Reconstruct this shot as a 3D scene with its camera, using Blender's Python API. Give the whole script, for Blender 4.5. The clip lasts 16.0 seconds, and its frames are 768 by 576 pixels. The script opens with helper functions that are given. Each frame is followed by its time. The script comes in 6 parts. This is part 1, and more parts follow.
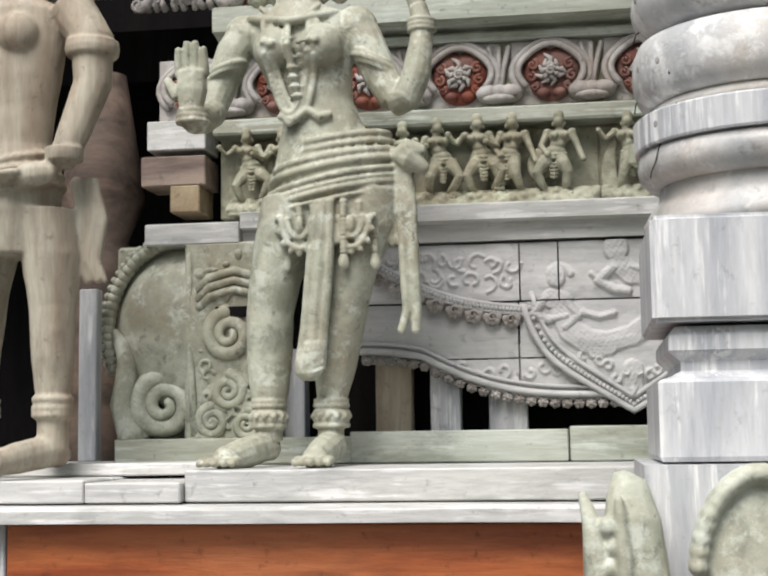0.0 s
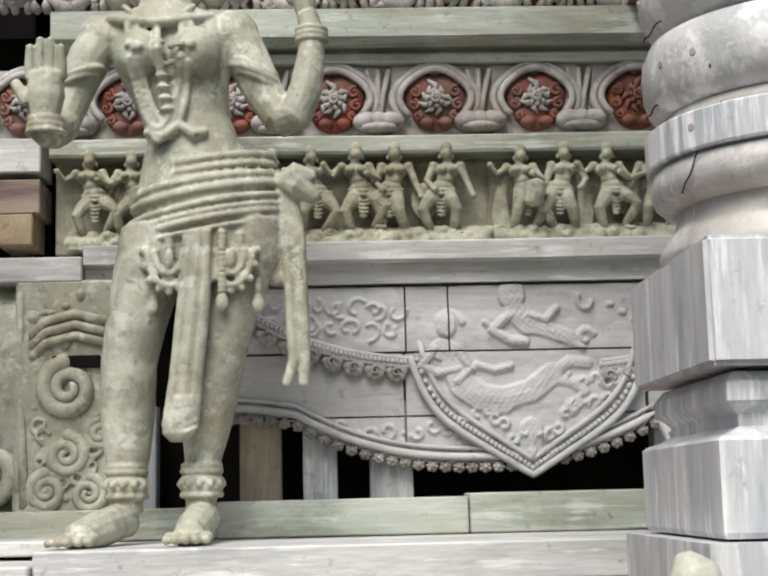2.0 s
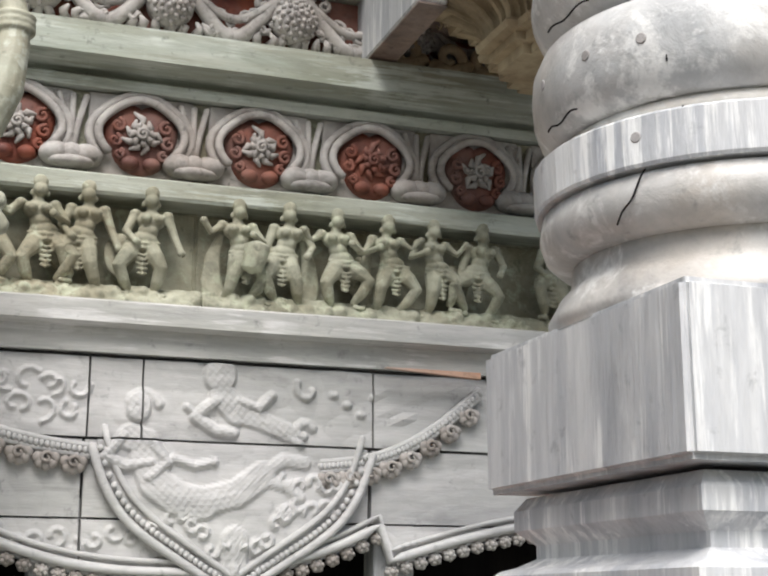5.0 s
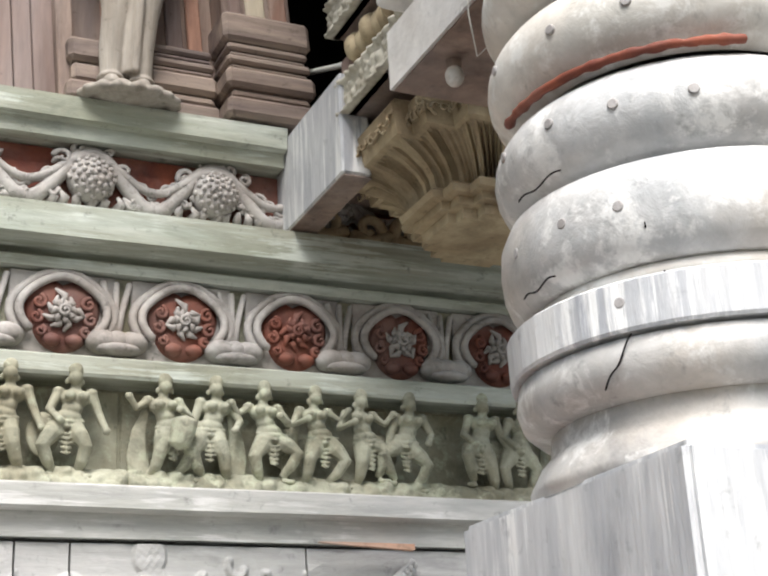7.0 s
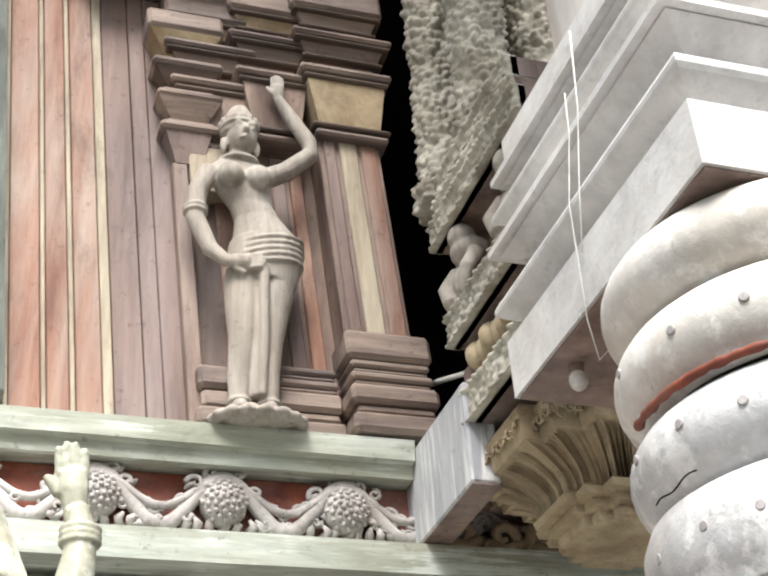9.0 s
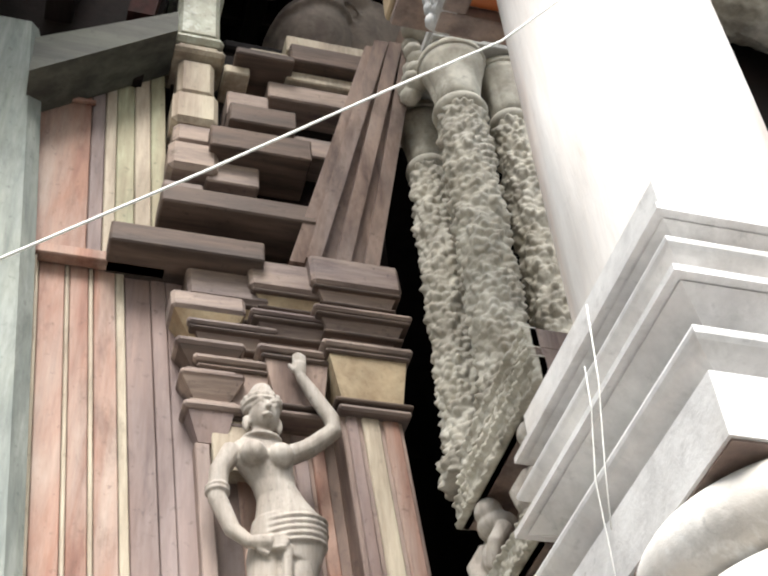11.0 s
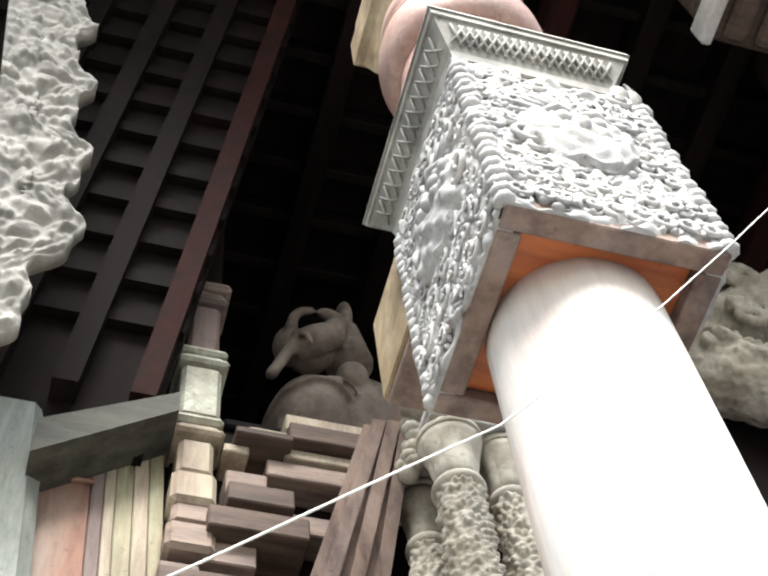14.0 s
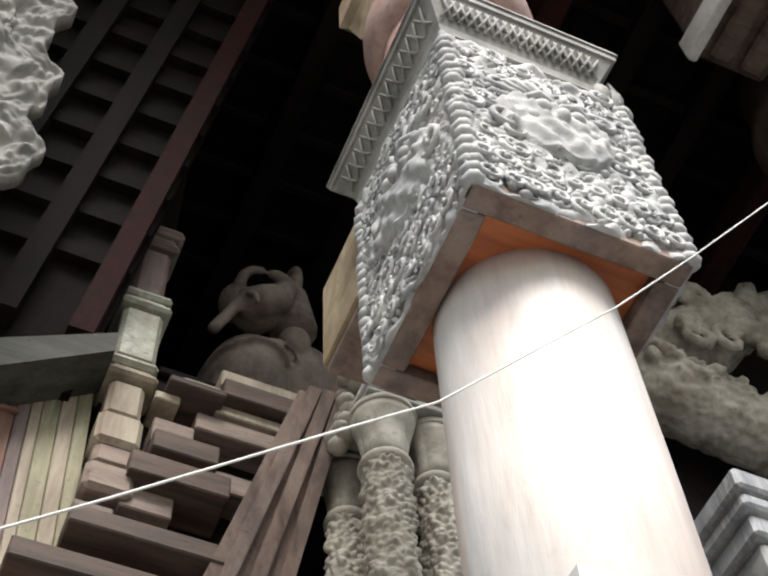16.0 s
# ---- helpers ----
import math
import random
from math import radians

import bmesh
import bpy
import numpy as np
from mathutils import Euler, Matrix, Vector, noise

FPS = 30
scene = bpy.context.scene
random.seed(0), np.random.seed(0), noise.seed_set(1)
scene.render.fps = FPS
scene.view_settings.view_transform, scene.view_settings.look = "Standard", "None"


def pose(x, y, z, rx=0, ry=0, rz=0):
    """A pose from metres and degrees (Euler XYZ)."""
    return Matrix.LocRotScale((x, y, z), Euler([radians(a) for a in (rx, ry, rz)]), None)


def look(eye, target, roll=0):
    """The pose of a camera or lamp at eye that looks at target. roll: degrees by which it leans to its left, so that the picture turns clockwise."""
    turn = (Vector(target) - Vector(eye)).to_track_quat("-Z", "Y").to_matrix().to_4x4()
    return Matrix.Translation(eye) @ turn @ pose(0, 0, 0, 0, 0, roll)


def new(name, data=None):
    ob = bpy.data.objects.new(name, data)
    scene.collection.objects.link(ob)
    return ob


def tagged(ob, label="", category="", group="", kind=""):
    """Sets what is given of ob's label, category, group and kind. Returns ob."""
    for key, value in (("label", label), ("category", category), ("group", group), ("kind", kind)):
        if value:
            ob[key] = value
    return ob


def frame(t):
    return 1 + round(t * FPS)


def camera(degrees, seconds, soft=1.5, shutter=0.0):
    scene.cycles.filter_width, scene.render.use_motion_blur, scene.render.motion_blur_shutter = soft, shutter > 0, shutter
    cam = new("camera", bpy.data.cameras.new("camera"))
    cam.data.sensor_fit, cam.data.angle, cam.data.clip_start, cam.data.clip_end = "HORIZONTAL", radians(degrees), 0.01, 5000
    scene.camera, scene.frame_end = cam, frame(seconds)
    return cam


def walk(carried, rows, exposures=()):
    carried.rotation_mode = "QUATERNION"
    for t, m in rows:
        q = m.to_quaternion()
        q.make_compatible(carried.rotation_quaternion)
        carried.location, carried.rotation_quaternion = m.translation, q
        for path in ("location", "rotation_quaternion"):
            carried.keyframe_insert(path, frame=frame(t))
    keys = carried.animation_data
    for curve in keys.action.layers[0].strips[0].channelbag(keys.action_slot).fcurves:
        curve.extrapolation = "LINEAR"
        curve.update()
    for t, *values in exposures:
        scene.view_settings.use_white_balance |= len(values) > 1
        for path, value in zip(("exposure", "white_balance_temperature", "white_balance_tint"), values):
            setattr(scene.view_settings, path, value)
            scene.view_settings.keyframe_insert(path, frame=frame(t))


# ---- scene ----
cam = camera(31.6, 16.0, soft=2.3)
# seconds, eye x y z, pitch, yaw to the right, lean
PATH = (
    (0.0, 0.108, -4.398, 1.674, 6.14, -8.46, -0.78),
    (0.5, -0.012, -4.305, 1.673, 6.51, -6.83, 0.16),
    (1.0, -0.107, -4.171, 1.671, 7.57, -6.20, 1.88),
    (1.5, -0.225, -4.056, 1.697, 8.02, -0.09, -1.84),
    (2.0, -0.279, -3.916, 1.691, 8.65, 1.96, -1.34),
    (2.5, -0.325, -3.733, 1.706, 9.18, 4.76, -0.95),
    (3.0, -0.359, -3.624, 1.716, 12.00, 10.65, -0.96),
    (3.2, -0.383, -3.582, 1.717, 12.69, 12.52, -1.92),
    (5.3, -0.514, -3.196, 1.716, 13.40, 21.58, -0.35),
    (5.5, -0.540, -3.181, 1.715, 13.97, 23.52, -1.17),
    (6.0, -0.581, -3.168, 1.715, 14.84, 26.70, -0.62),
    (6.5, -0.591, -3.168, 1.721, 17.83, 25.66, -2.77),
    (7.0, -0.586, -3.172, 1.726, 20.17, 25.04, -2.97),
    (7.5, -0.583, -3.173, 1.729, 21.91, 24.22, -2.86),
    (8.0, -0.587, -3.180, 1.732, 24.37, 23.05, -3.12),
    (8.5, -0.588, -3.177, 1.738, 28.83, 20.96, -3.49),
    (9.0, -0.591, -3.177, 1.737, 33.29, 20.09, -4.52),
    (9.5, -0.597, -3.180, 1.737, 36.90, 19.26, -4.80),
    (9.7, -0.595, -3.180, 1.737, 37.73, 19.15, -4.87),
    (11.8, -0.569, -3.149, 1.791, 48.75, 20.45, -6.53),
    (12.0, -0.570, -3.146, 1.794, 49.54, 20.26, -6.65),
    (12.5, -0.576, -3.155, 1.793, 52.44, 20.38, -6.23),
    (13.0, -0.592, -3.173, 1.779, 55.86, 21.53, -7.51),
    (13.5, -0.590, -3.168, 1.780, 58.96, 21.84, -7.98),
    (14.0, -0.583, -3.180, 1.772, 60.22, 23.51, -9.11),
    (14.5, -0.580, -3.192, 1.766, 60.55, 27.76, -9.72),
    (15.0, -0.581, -3.184, 1.768, 60.33, 31.97, -9.54),
    (15.5, -0.588, -3.187, 1.765, 60.26, 34.04, -9.97),
    (16.0, -0.565, -3.130, 1.814, 59.07, 27.25, -4.41),
)


def aim(x, y, z, pitch, yaw, lean):
    p, w = radians(pitch), radians(yaw)
    way = Vector((math.cos(p) * math.sin(w), math.cos(p) * math.cos(w), math.sin(p)))
    return look((x, y, z), Vector((x, y, z)) + way, lean)


walk(cam, [(r[0], aim(*r[1:])) for r in PATH],
     exposures=((0.0, 0.0), (1.5, -0.05), (3.0, 0.05), (6.0, 0.38), (7.0, 0.6), (9.0, 1.02), (9.7, 1.0), (12.0, 1.25), (13.0, 1.35), (13.5, 1.5), (14.3, 1.5), (15.0, 1.05), (15.5, 0.85), (16.0, 0.65)))

# ---- world and light ----
world = bpy.data.worlds.new("world")
scene.world = world
world.use_nodes = True
wn = world.node_tree.nodes
sky = wn.new("ShaderNodeTexSky")
sky.sky_type, sky.sun_disc = "NISHITA", False
sky.sun_elevation, sky.sun_rotation = radians(55.6), radians(197.6)
sky.air_density, sky.dust_density = 1.6, 3.0
world.node_tree.links.new(sky.outputs[0], wn["Background"].inputs[0])
wn["Background"].inputs[1].default_value = 0.11
sun = new("sun", bpy.data.lights.new("sun", "SUN"))
sun.data.energy, sun.data.angle, sun.data.color = 4.9, radians(40), (1.0, 0.98, 0.962)
sun.matrix_world = look((-0.95, -3.0, 4.6), (0, 0, 0))

# ---- materials ----
def ramp(nt, fac, stops):
    n = nt.nodes.new("ShaderNodeValToRGB")
    el = n.color_ramp.elements
    while len(el) < len(stops):
        el.new(0.5)
    for e, (p, c) in zip(el, stops):
        e.position, e.color = p, (*c, 1)
    nt.links.new(fac, n.inputs[0])
    return n.outputs[0]


def mixed(nt, fac, a, b):
    n = nt.nodes.new("ShaderNodeMix")
    n.data_type = "RGBA"
    for sock, v in ((n.inputs[0], fac), (n.inputs[6], a), (n.inputs[7], b)):
        if isinstance(v, bpy.types.NodeSocket):
            nt.links.new(v, sock)
        else:
            sock.default_value = v if isinstance(v, float) else (*v, 1)
    return n.outputs[2]


def wood(name, light, dark, stain, axis="x", rough=0.7, grain=1.0, bump=0.3, amount=0.5, vary=0.07, streak=9.0, coat=0.0, grime=0.55, flake=None, spec=0.35):
    """Weathered timber: streaks along the grain, blotches of stain, fine fibres in the relief."""
    m = bpy.data.materials.new(name)
    m.use_nodes = True
    nt = m.node_tree
    bsdf = nt.nodes["Principled BSDF"]
    tc = nt.nodes.new("ShaderNodeTexCoord")

    def noise_of(sx, sy, sz, detail, rough_):
        mp = nt.nodes.new("ShaderNodeMapping")
        mp.inputs["Scale"].default_value = (sx, sy, sz)
        nt.links.new(tc.outputs["Object"], mp.inputs[0])
        n = nt.nodes.new("ShaderNodeTexNoise")
        n.inputs["Scale"].default_value = 1.0
        n.inputs["Detail"].default_value, n.inputs["Roughness"].default_value = detail, rough_
        n.inputs["Distortion"].default_value = 0.3
        nt.links.new(mp.outputs[0], n.inputs["Vector"])
        return n.outputs["Fac"]

    k = {"x": (0.12, 1, 1), "y": (1, 0.12, 1), "z": (1, 1, 0.12), "n": (0.6, 0.6, 0.6)}[axis]
    s = streak * grain
    streaks = noise_of(*(s * 1.7 * v for v in k), 5, 0.6)
    fibres = noise_of(*(s * 9 * v for v in k), 4, 0.7)
    blotch = noise_of(*(3.1 if axis == "n" else 5.5 if v > 0.5 else 0.9 for v in k), 6, 0.62)
    col = ramp(nt, streaks, ((0.34, dark), (0.62, light)))
    st = ramp(nt, blotch, ((0.42, (0, 0, 0)), (0.72, (amount,) * 3)))
    col = mixed(nt, st, col, stain)
    runs = noise_of(7.3 if k[0] > 0.5 else 2.2, 7.3 if k[1] > 0.5 else 2.2, 7.3 if k[2] > 0.5 else 2.2, 9, 0.72)
    col = mixed(nt, ramp(nt, runs, ((0.53, (0, 0, 0)), (0.72, (grime,) * 3))), col, tuple(v * 0.38 for v in dark))
    if flake:
        chips = noise_of(*((17.0 if axis == "n" else 42.0) if v > 0.5 else 2.6 for v in k), 8, 0.72)
        patch = noise_of(6.0, 6.0, 4.0, 3, 0.6)
        where = nt.nodes.new("ShaderNodeMath")
        where.operation = "MULTIPLY_ADD"
        nt.links.new(patch, where.inputs[0])
        where.inputs[1].default_value = 0.5
        nt.links.new(chips, where.inputs[2])
        col = mixed(nt, ramp(nt, where.outputs[0], ((0.78, (0, 0, 0)), (0.88, (0.8,) * 3))), col, flake)
    pits = noise_of(31.0, 31.0, 31.0, 5, 0.65)
    col = mixed(nt, ramp(nt, pits, ((0.60, (0, 0, 0)), (0.74, (grime,) * 3))), col, tuple(v * 0.3 for v in dark))
    fine = ramp(nt, fibres, ((0.3, (1 - vary * 2.2,) * 3), (0.7, (1 + vary * 0.5,) * 3)))
    mul = nt.nodes.new("ShaderNodeMix")
    mul.data_type, mul.blend_type = "RGBA", "MULTIPLY"
    mul.inputs[0].default_value = 1.0
    nt.links.new(col, mul.inputs[6])
    nt.links.new(fine, mul.inputs[7])
    info = nt.nodes.new("ShaderNodeObjectInfo")
    hsv = nt.nodes.new("ShaderNodeHueSaturation")
    mr = nt.nodes.new("ShaderNodeMapRange")
    mr.inputs[3].default_value, mr.inputs[4].default_value = 1 - vary, 1 + vary
    nt.links.new(info.outputs["Random"], mr.inputs[0])
    nt.links.new(mr.outputs[0], hsv.inputs["Value"])
    nt.links.new(mul.outputs[2], hsv.inputs["Color"])
    nt.links.new(hsv.outputs[0], bsdf.inputs["Base Color"])
    rr = nt.nodes.new("ShaderNodeMapRange")
    rr.inputs[3].default_value, rr.inputs[4].default_value = rough - 0.15, min(1, rough + 0.15)
    nt.links.new(streaks, rr.inputs[0])
    nt.links.new(rr.outputs[0], bsdf.inputs["Roughness"])
    bsdf.inputs["Specular IOR Level"].default_value = spec
    bsdf.inputs["Coat Weight"].default_value = coat
    bp = nt.nodes.new("ShaderNodeBump")
    bp.inputs["Strength"].default_value, bp.inputs["Distance"].default_value = bump, 0.006
    nt.links.new(fibres, bp.inputs["Height"])
    nt.links.new(bp.outputs[0], bsdf.inputs["Normal"])
    return m


SILVER = wood("silvered_wood", (0.62, 0.62, 0.62), (0.37, 0.38, 0.405), (0.32, 0.33, 0.36), "z", 0.42, amount=0.6, streak=10, grime=0.45, flake=(0.80, 0.795, 0.78))
SILVER_X = wood("silvered_wood_rail", (0.62, 0.61, 0.59), (0.38, 0.38, 0.375), (0.33, 0.34, 0.29), "x", 0.5, amount=0.5, flake=(0.72, 0.71, 0.70))
RINGWOOD = wood("pale_ring_wood", (0.60, 0.595, 0.585), (0.38, 0.385, 0.39), (0.42, 0.33, 0.24), "n", 0.42, amount=0.55, streak=6, grime=0.55, flake=(0.74, 0.73, 0.71))
IVORY = wood("bleached_wood", (0.66, 0.64, 0.60), (0.44, 0.42, 0.38), (0.46, 0.34, 0.24), "n", 0.55, amount=0.5, streak=4, grime=0.4, flake=(0.74, 0.73, 0.70))
GREEN = wood("mossy_wood", (0.48, 0.49, 0.40), (0.29, 0.295, 0.225), (0.25, 0.20, 0.13), "n", 0.55, amount=0.7, streak=7, grime=0.75, flake=(0.56, 0.58, 0.50))
GREEN_X = wood("mossy_rail_wood", (0.52, 0.55, 0.49), (0.32, 0.35, 0.29), (0.22, 0.19, 0.11), "x", 0.65, amount=0.65, grime=0.7, flake=(0.58, 0.62, 0.56))
OLIVE = wood("olive_carved_wood", (0.42, 0.42, 0.33), (0.22, 0.22, 0.16), (0.22, 0.165, 0.09), "n", 0.8, amount=0.6, streak=7, grime=0.7, flake=(0.46, 0.48, 0.36))
PALE = wood("pale_relief_wood", (0.57, 0.56, 0.555), (0.40, 0.395, 0.395), (0.36, 0.37, 0.34), "x", 0.7, amount=0.5, streak=6)
PALE_N = wood("pale_carved_wood", (0.53, 0.51, 0.49), (0.27, 0.25, 0.235), (0.23, 0.18, 0.145), "n", 0.78, amount=0.65, streak=6, grime=0.8)
RED = wood("red_painted_wood", (0.27, 0.075, 0.04), (0.10, 0.025, 0.018), (0.20, 0.15, 0.135), "n", 0.7, amount=0.8, streak=6)
ORANGE = wood("varnished_orange_wood", (0.52, 0.15, 0.045), (0.27, 0.06, 0.02), (0.55, 0.27, 0.14), "x", 0.4, amount=0.35, coat=0.3)
BROWN = wood("brown_wood", (0.31, 0.225, 0.18), (0.11, 0.07, 0.055), (0.27, 0.24, 0.23), "z", 0.65, amount=0.5, streak=6)
BROWN_X = wood("brown_moulding_wood", (0.33, 0.255, 0.205), (0.11, 0.075, 0.065), (0.22, 0.19, 0.185), "x", 0.7, amount=0.5)
TAN = wood("tan_carved_wood", (0.50, 0.41, 0.27), (0.24, 0.175, 0.105), (0.30, 0.19, 0.10), "n", 0.75, amount=0.5, streak=6)
TERRA = wood("terracotta_board", (0.34, 0.185, 0.13), (0.19, 0.085, 0.058), (0.44, 0.37, 0.31), "z", 0.7, amount=0.95, streak=7)
CREAM = wood("cream_board", (0.47, 0.40, 0.31), (0.26, 0.20, 0.15), (0.33, 0.32, 0.22), "z", 0.75, amount=0.4)
MOSSY = wood("mossy_cream_board", (0.42, 0.41, 0.28), (0.20, 0.19, 0.12), (0.30, 0.20, 0.14), "z", 0.75, amount=0.6)
MAUVE = wood("mauve_grey_board", (0.27, 0.215, 0.20), (0.13, 0.09, 0.08), (0.29, 0.19, 0.15), "z", 0.7, amount=0.6, streak=6)
# roof timbers: deep shade under the roof is mixed into these dark colours
DARK = wood("dark_shade_wood", (0.014, 0.011, 0.010), (0.006, 0.005, 0.004), (0.020, 0.009, 0.008), "y", 0.7, amount=0.5, spec=0.08)
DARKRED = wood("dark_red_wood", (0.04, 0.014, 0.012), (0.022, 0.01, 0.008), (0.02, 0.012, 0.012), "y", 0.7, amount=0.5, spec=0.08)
# near-black colour that stands in for deep shade; cracks use it too
BLACK = wood("black_shade_and_crack_wood", (0.012, 0.010, 0.010), (0.006, 0.005, 0.005), (0.01, 0.01, 0.012), "z", 0.9, amount=0.3, spec=0.08)
CAPITAL = wood("whitened_capital_wood", (0.74, 0.73, 0.71), (0.56, 0.55, 0.54), (0.46, 0.41, 0.35), "n", 0.33, amount=0.45, streak=5, grime=0.4)
SHAFT = wood("bleached_shaft_wood", (0.88, 0.85, 0.82), (0.78, 0.71, 0.65), (0.66, 0.44, 0.32), "z", 0.5, amount=0.55, streak=3, grime=0.15)
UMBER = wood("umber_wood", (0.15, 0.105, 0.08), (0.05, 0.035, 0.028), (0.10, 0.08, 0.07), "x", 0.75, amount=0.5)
NICHE = wood("dusty_statue_wood", (0.42, 0.385, 0.34), (0.24, 0.21, 0.18), (0.27, 0.21, 0.15), "z", 0.75, amount=0.4)
KNOB = wood("knobbly_grey_wood", (0.58, 0.55, 0.47), (0.26, 0.235, 0.19), (0.28, 0.24, 0.17), "n", 0.85, amount=0.5, streak=6)
STONE = wood("grey_paving", (0.13, 0.126, 0.12), (0.08, 0.077, 0.073), (0.07, 0.068, 0.063), "n", 0.85, amount=0.5, streak=3)
CORD = wood("white_cord", (0.75, 0.74, 0.70), (0.6, 0.6, 0.56), (0.6, 0.6, 0.5), "n", 0.6)


# ---- shapes ----
def part(name, bm, material, parent=None, label="", smooth=False):
    me = bpy.data.meshes.new(name)
    bmesh.ops.recalc_face_normals(bm, faces=bm.faces[:])
    bm.to_mesh(me)
    bm.free()
    me.materials.append(material)
    if smooth:
        me.polygons.foreach_set("use_smooth", [True] * len(me.polygons))
    ob = new(name, me)
    if parent is not None:
        ob.parent = parent
    if label:
        ob["label"] = label
    return ob


def thing(name, label, category, group="", kind=""):
    return tagged(new(name), label, category, group, kind)


def hexa(bm, c):
    """A solid from eight corners: four below, four above, in the same order."""
    v = [bm.verts.new(p) for p in c]
    for f in ((0, 3, 2, 1), (4, 5, 6, 7), (0, 1, 5, 4), (1, 2, 6, 5), (2, 3, 7, 6), (3, 0, 4, 7)):
        bm.faces.new([v[i] for i in f])
    return v


def slab(x0, x1, y0, y1, z0, z1, r=0.004, bm=None):
    """A box with softened edges."""
    own = bmesh.new()
    hexa(own, [(x0, y0, z0), (x1, y0, z0), (x1, y1, z0), (x0, y1, z0), (x0, y0, z1), (x1, y0, z1), (x1, y1, z1), (x0, y1, z1)])
    if r:
        bmesh.ops.bevel(own, geom=own.edges[:], offset=r, segments=1, affect="EDGES")
    if bm is None:
        return own
    return join(bm, own)


def join(bm, other):
    me = bpy.data.meshes.new("t")
    other.to_mesh(me)
    other.free()
    bm.from_mesh(me)
    bpy.data.meshes.remove(me)
    return bm


def moved(bm, m):
    bm.transform(m)
    return bm


def profile_x(x0, x1, prof, wob=0.0, n=1):
    """A moulding along x with the outline prof of (y, z) points."""
    bm = bmesh.new()
    rings = []
    for i in range(n + 1):
        x = x0 + (x1 - x0) * i / n
        rings.append([bm.verts.new((x, y + wob * (noise.noise((x * 2, y * 9, z * 9)) if 0 < i < n or wob else 0), z + wob * noise.noise((x * 2 + 5, y * 9, z * 9)))) for y, z in prof])
    k = len(prof)
    for a, b in zip(rings, rings[1:]):
        for j in range(k):
            bm.faces.new((a[j], a[(j + 1) % k], b[(j + 1) % k], b[j]))
    bm.faces.new(rings[0])
    bm.faces.new(rings[-1])
    return bm


def lathe(prof, n=48, sides=None):
    """A turned body from (radius, z) points; sides gives a square or octagonal one."""
    bm = bmesh.new()
    n = sides or n
    off = math.pi / n if sides else 0
    k = 1 / math.cos(math.pi / n) if sides else 1
    rings = [[bm.verts.new((r * k * math.cos(2 * math.pi * i / n + off), r * k * math.sin(2 * math.pi * i / n + off), z)) for i in range(n)] for r, z in prof]
    for a, b in zip(rings, rings[1:]):
        for i in range(n):
            bm.faces.new((a[i], a[(i + 1) % n], b[(i + 1) % n], b[i]))
    bm.faces.new(rings[0][::-1])
    bm.faces.new(rings[-1])
    return bm


def tube(points, n=10, closed=False, bm=None, flat=1.0):
    """A limb through (x, y, z, radius) points with round ends; flat squashes it in y."""
    own = bm or bmesh.new()
    P = [Vector(p[:3]) for p in points]
    R = [p[3] for p in points]
    rings = []
    side = None
    for i, p in enumerate(P):
        d = (P[min(i + 1, len(P) - 1)] - P[max(i - 1, 0)])
        if closed:
            d = P[(i + 1) % len(P)] - P[i - 1]
        d.normalize()
        if side is None:
            side = d.cross(Vector((0, 1, 0)))
            if side.length < 0.1:
                side = d.cross(Vector((1, 0, 0)))
        side = (side - d * side.dot(d)).normalized()
        up = d.cross(side)
        ring = []
        for j in range(n):
            a = 2 * math.pi * j / n
            o = side * math.cos(a) * R[i] + up * math.sin(a) * R[i]
            o.y *= flat
            ring.append(own.verts.new(p + o))
        rings.append(ring)
    pairs = list(zip(rings, rings[1:])) + ([(rings[-1], rings[0])] if closed else [])
    for a, b in pairs:
        for j in range(n):
            own.faces.new((a[j], a[(j + 1) % n], b[(j + 1) % n], b[j]))
    if not closed:
        for ring, p, d in ((rings[0], P[0], P[0] - P[1]), (rings[-1], P[-1], P[-1] - P[-2])):
            r = (ring[0].co - p).length
            tip = own.verts.new(p + d.normalized() * r * 0.6)
            for j in range(n):
                own.faces.new((ring[j], ring[(j + 1) % n], tip))
    return own


def ball(bm, x, y, z, rx, ry=None, rz=None, u=12, v=8):
    ry, rz = ry or rx, rz or rx
    m = Matrix.Translation((x, y, z)) @ Matrix.Diagonal((rx, ry, rz, 1))
    bmesh.ops.create_uvsphere(bm, u_segments=u, v_segments=v, radius=1, matrix=m)
    return bm


def spiral(cx, cz, r, turns, thick, y=0.0, hand=1, start=0.0, n=30, depth=1.0):
    pts = []
    for i in range(n):
        f = i / (n - 1)
        a = start + hand * f * turns * 2 * math.pi
        rr = r * (1 - 0.86 * f)
        pts.append((cx + rr * math.cos(a), y - 0.012 * f, cz + rr * math.sin(a), thick * (1 - 0.55 * f)))
    return pts


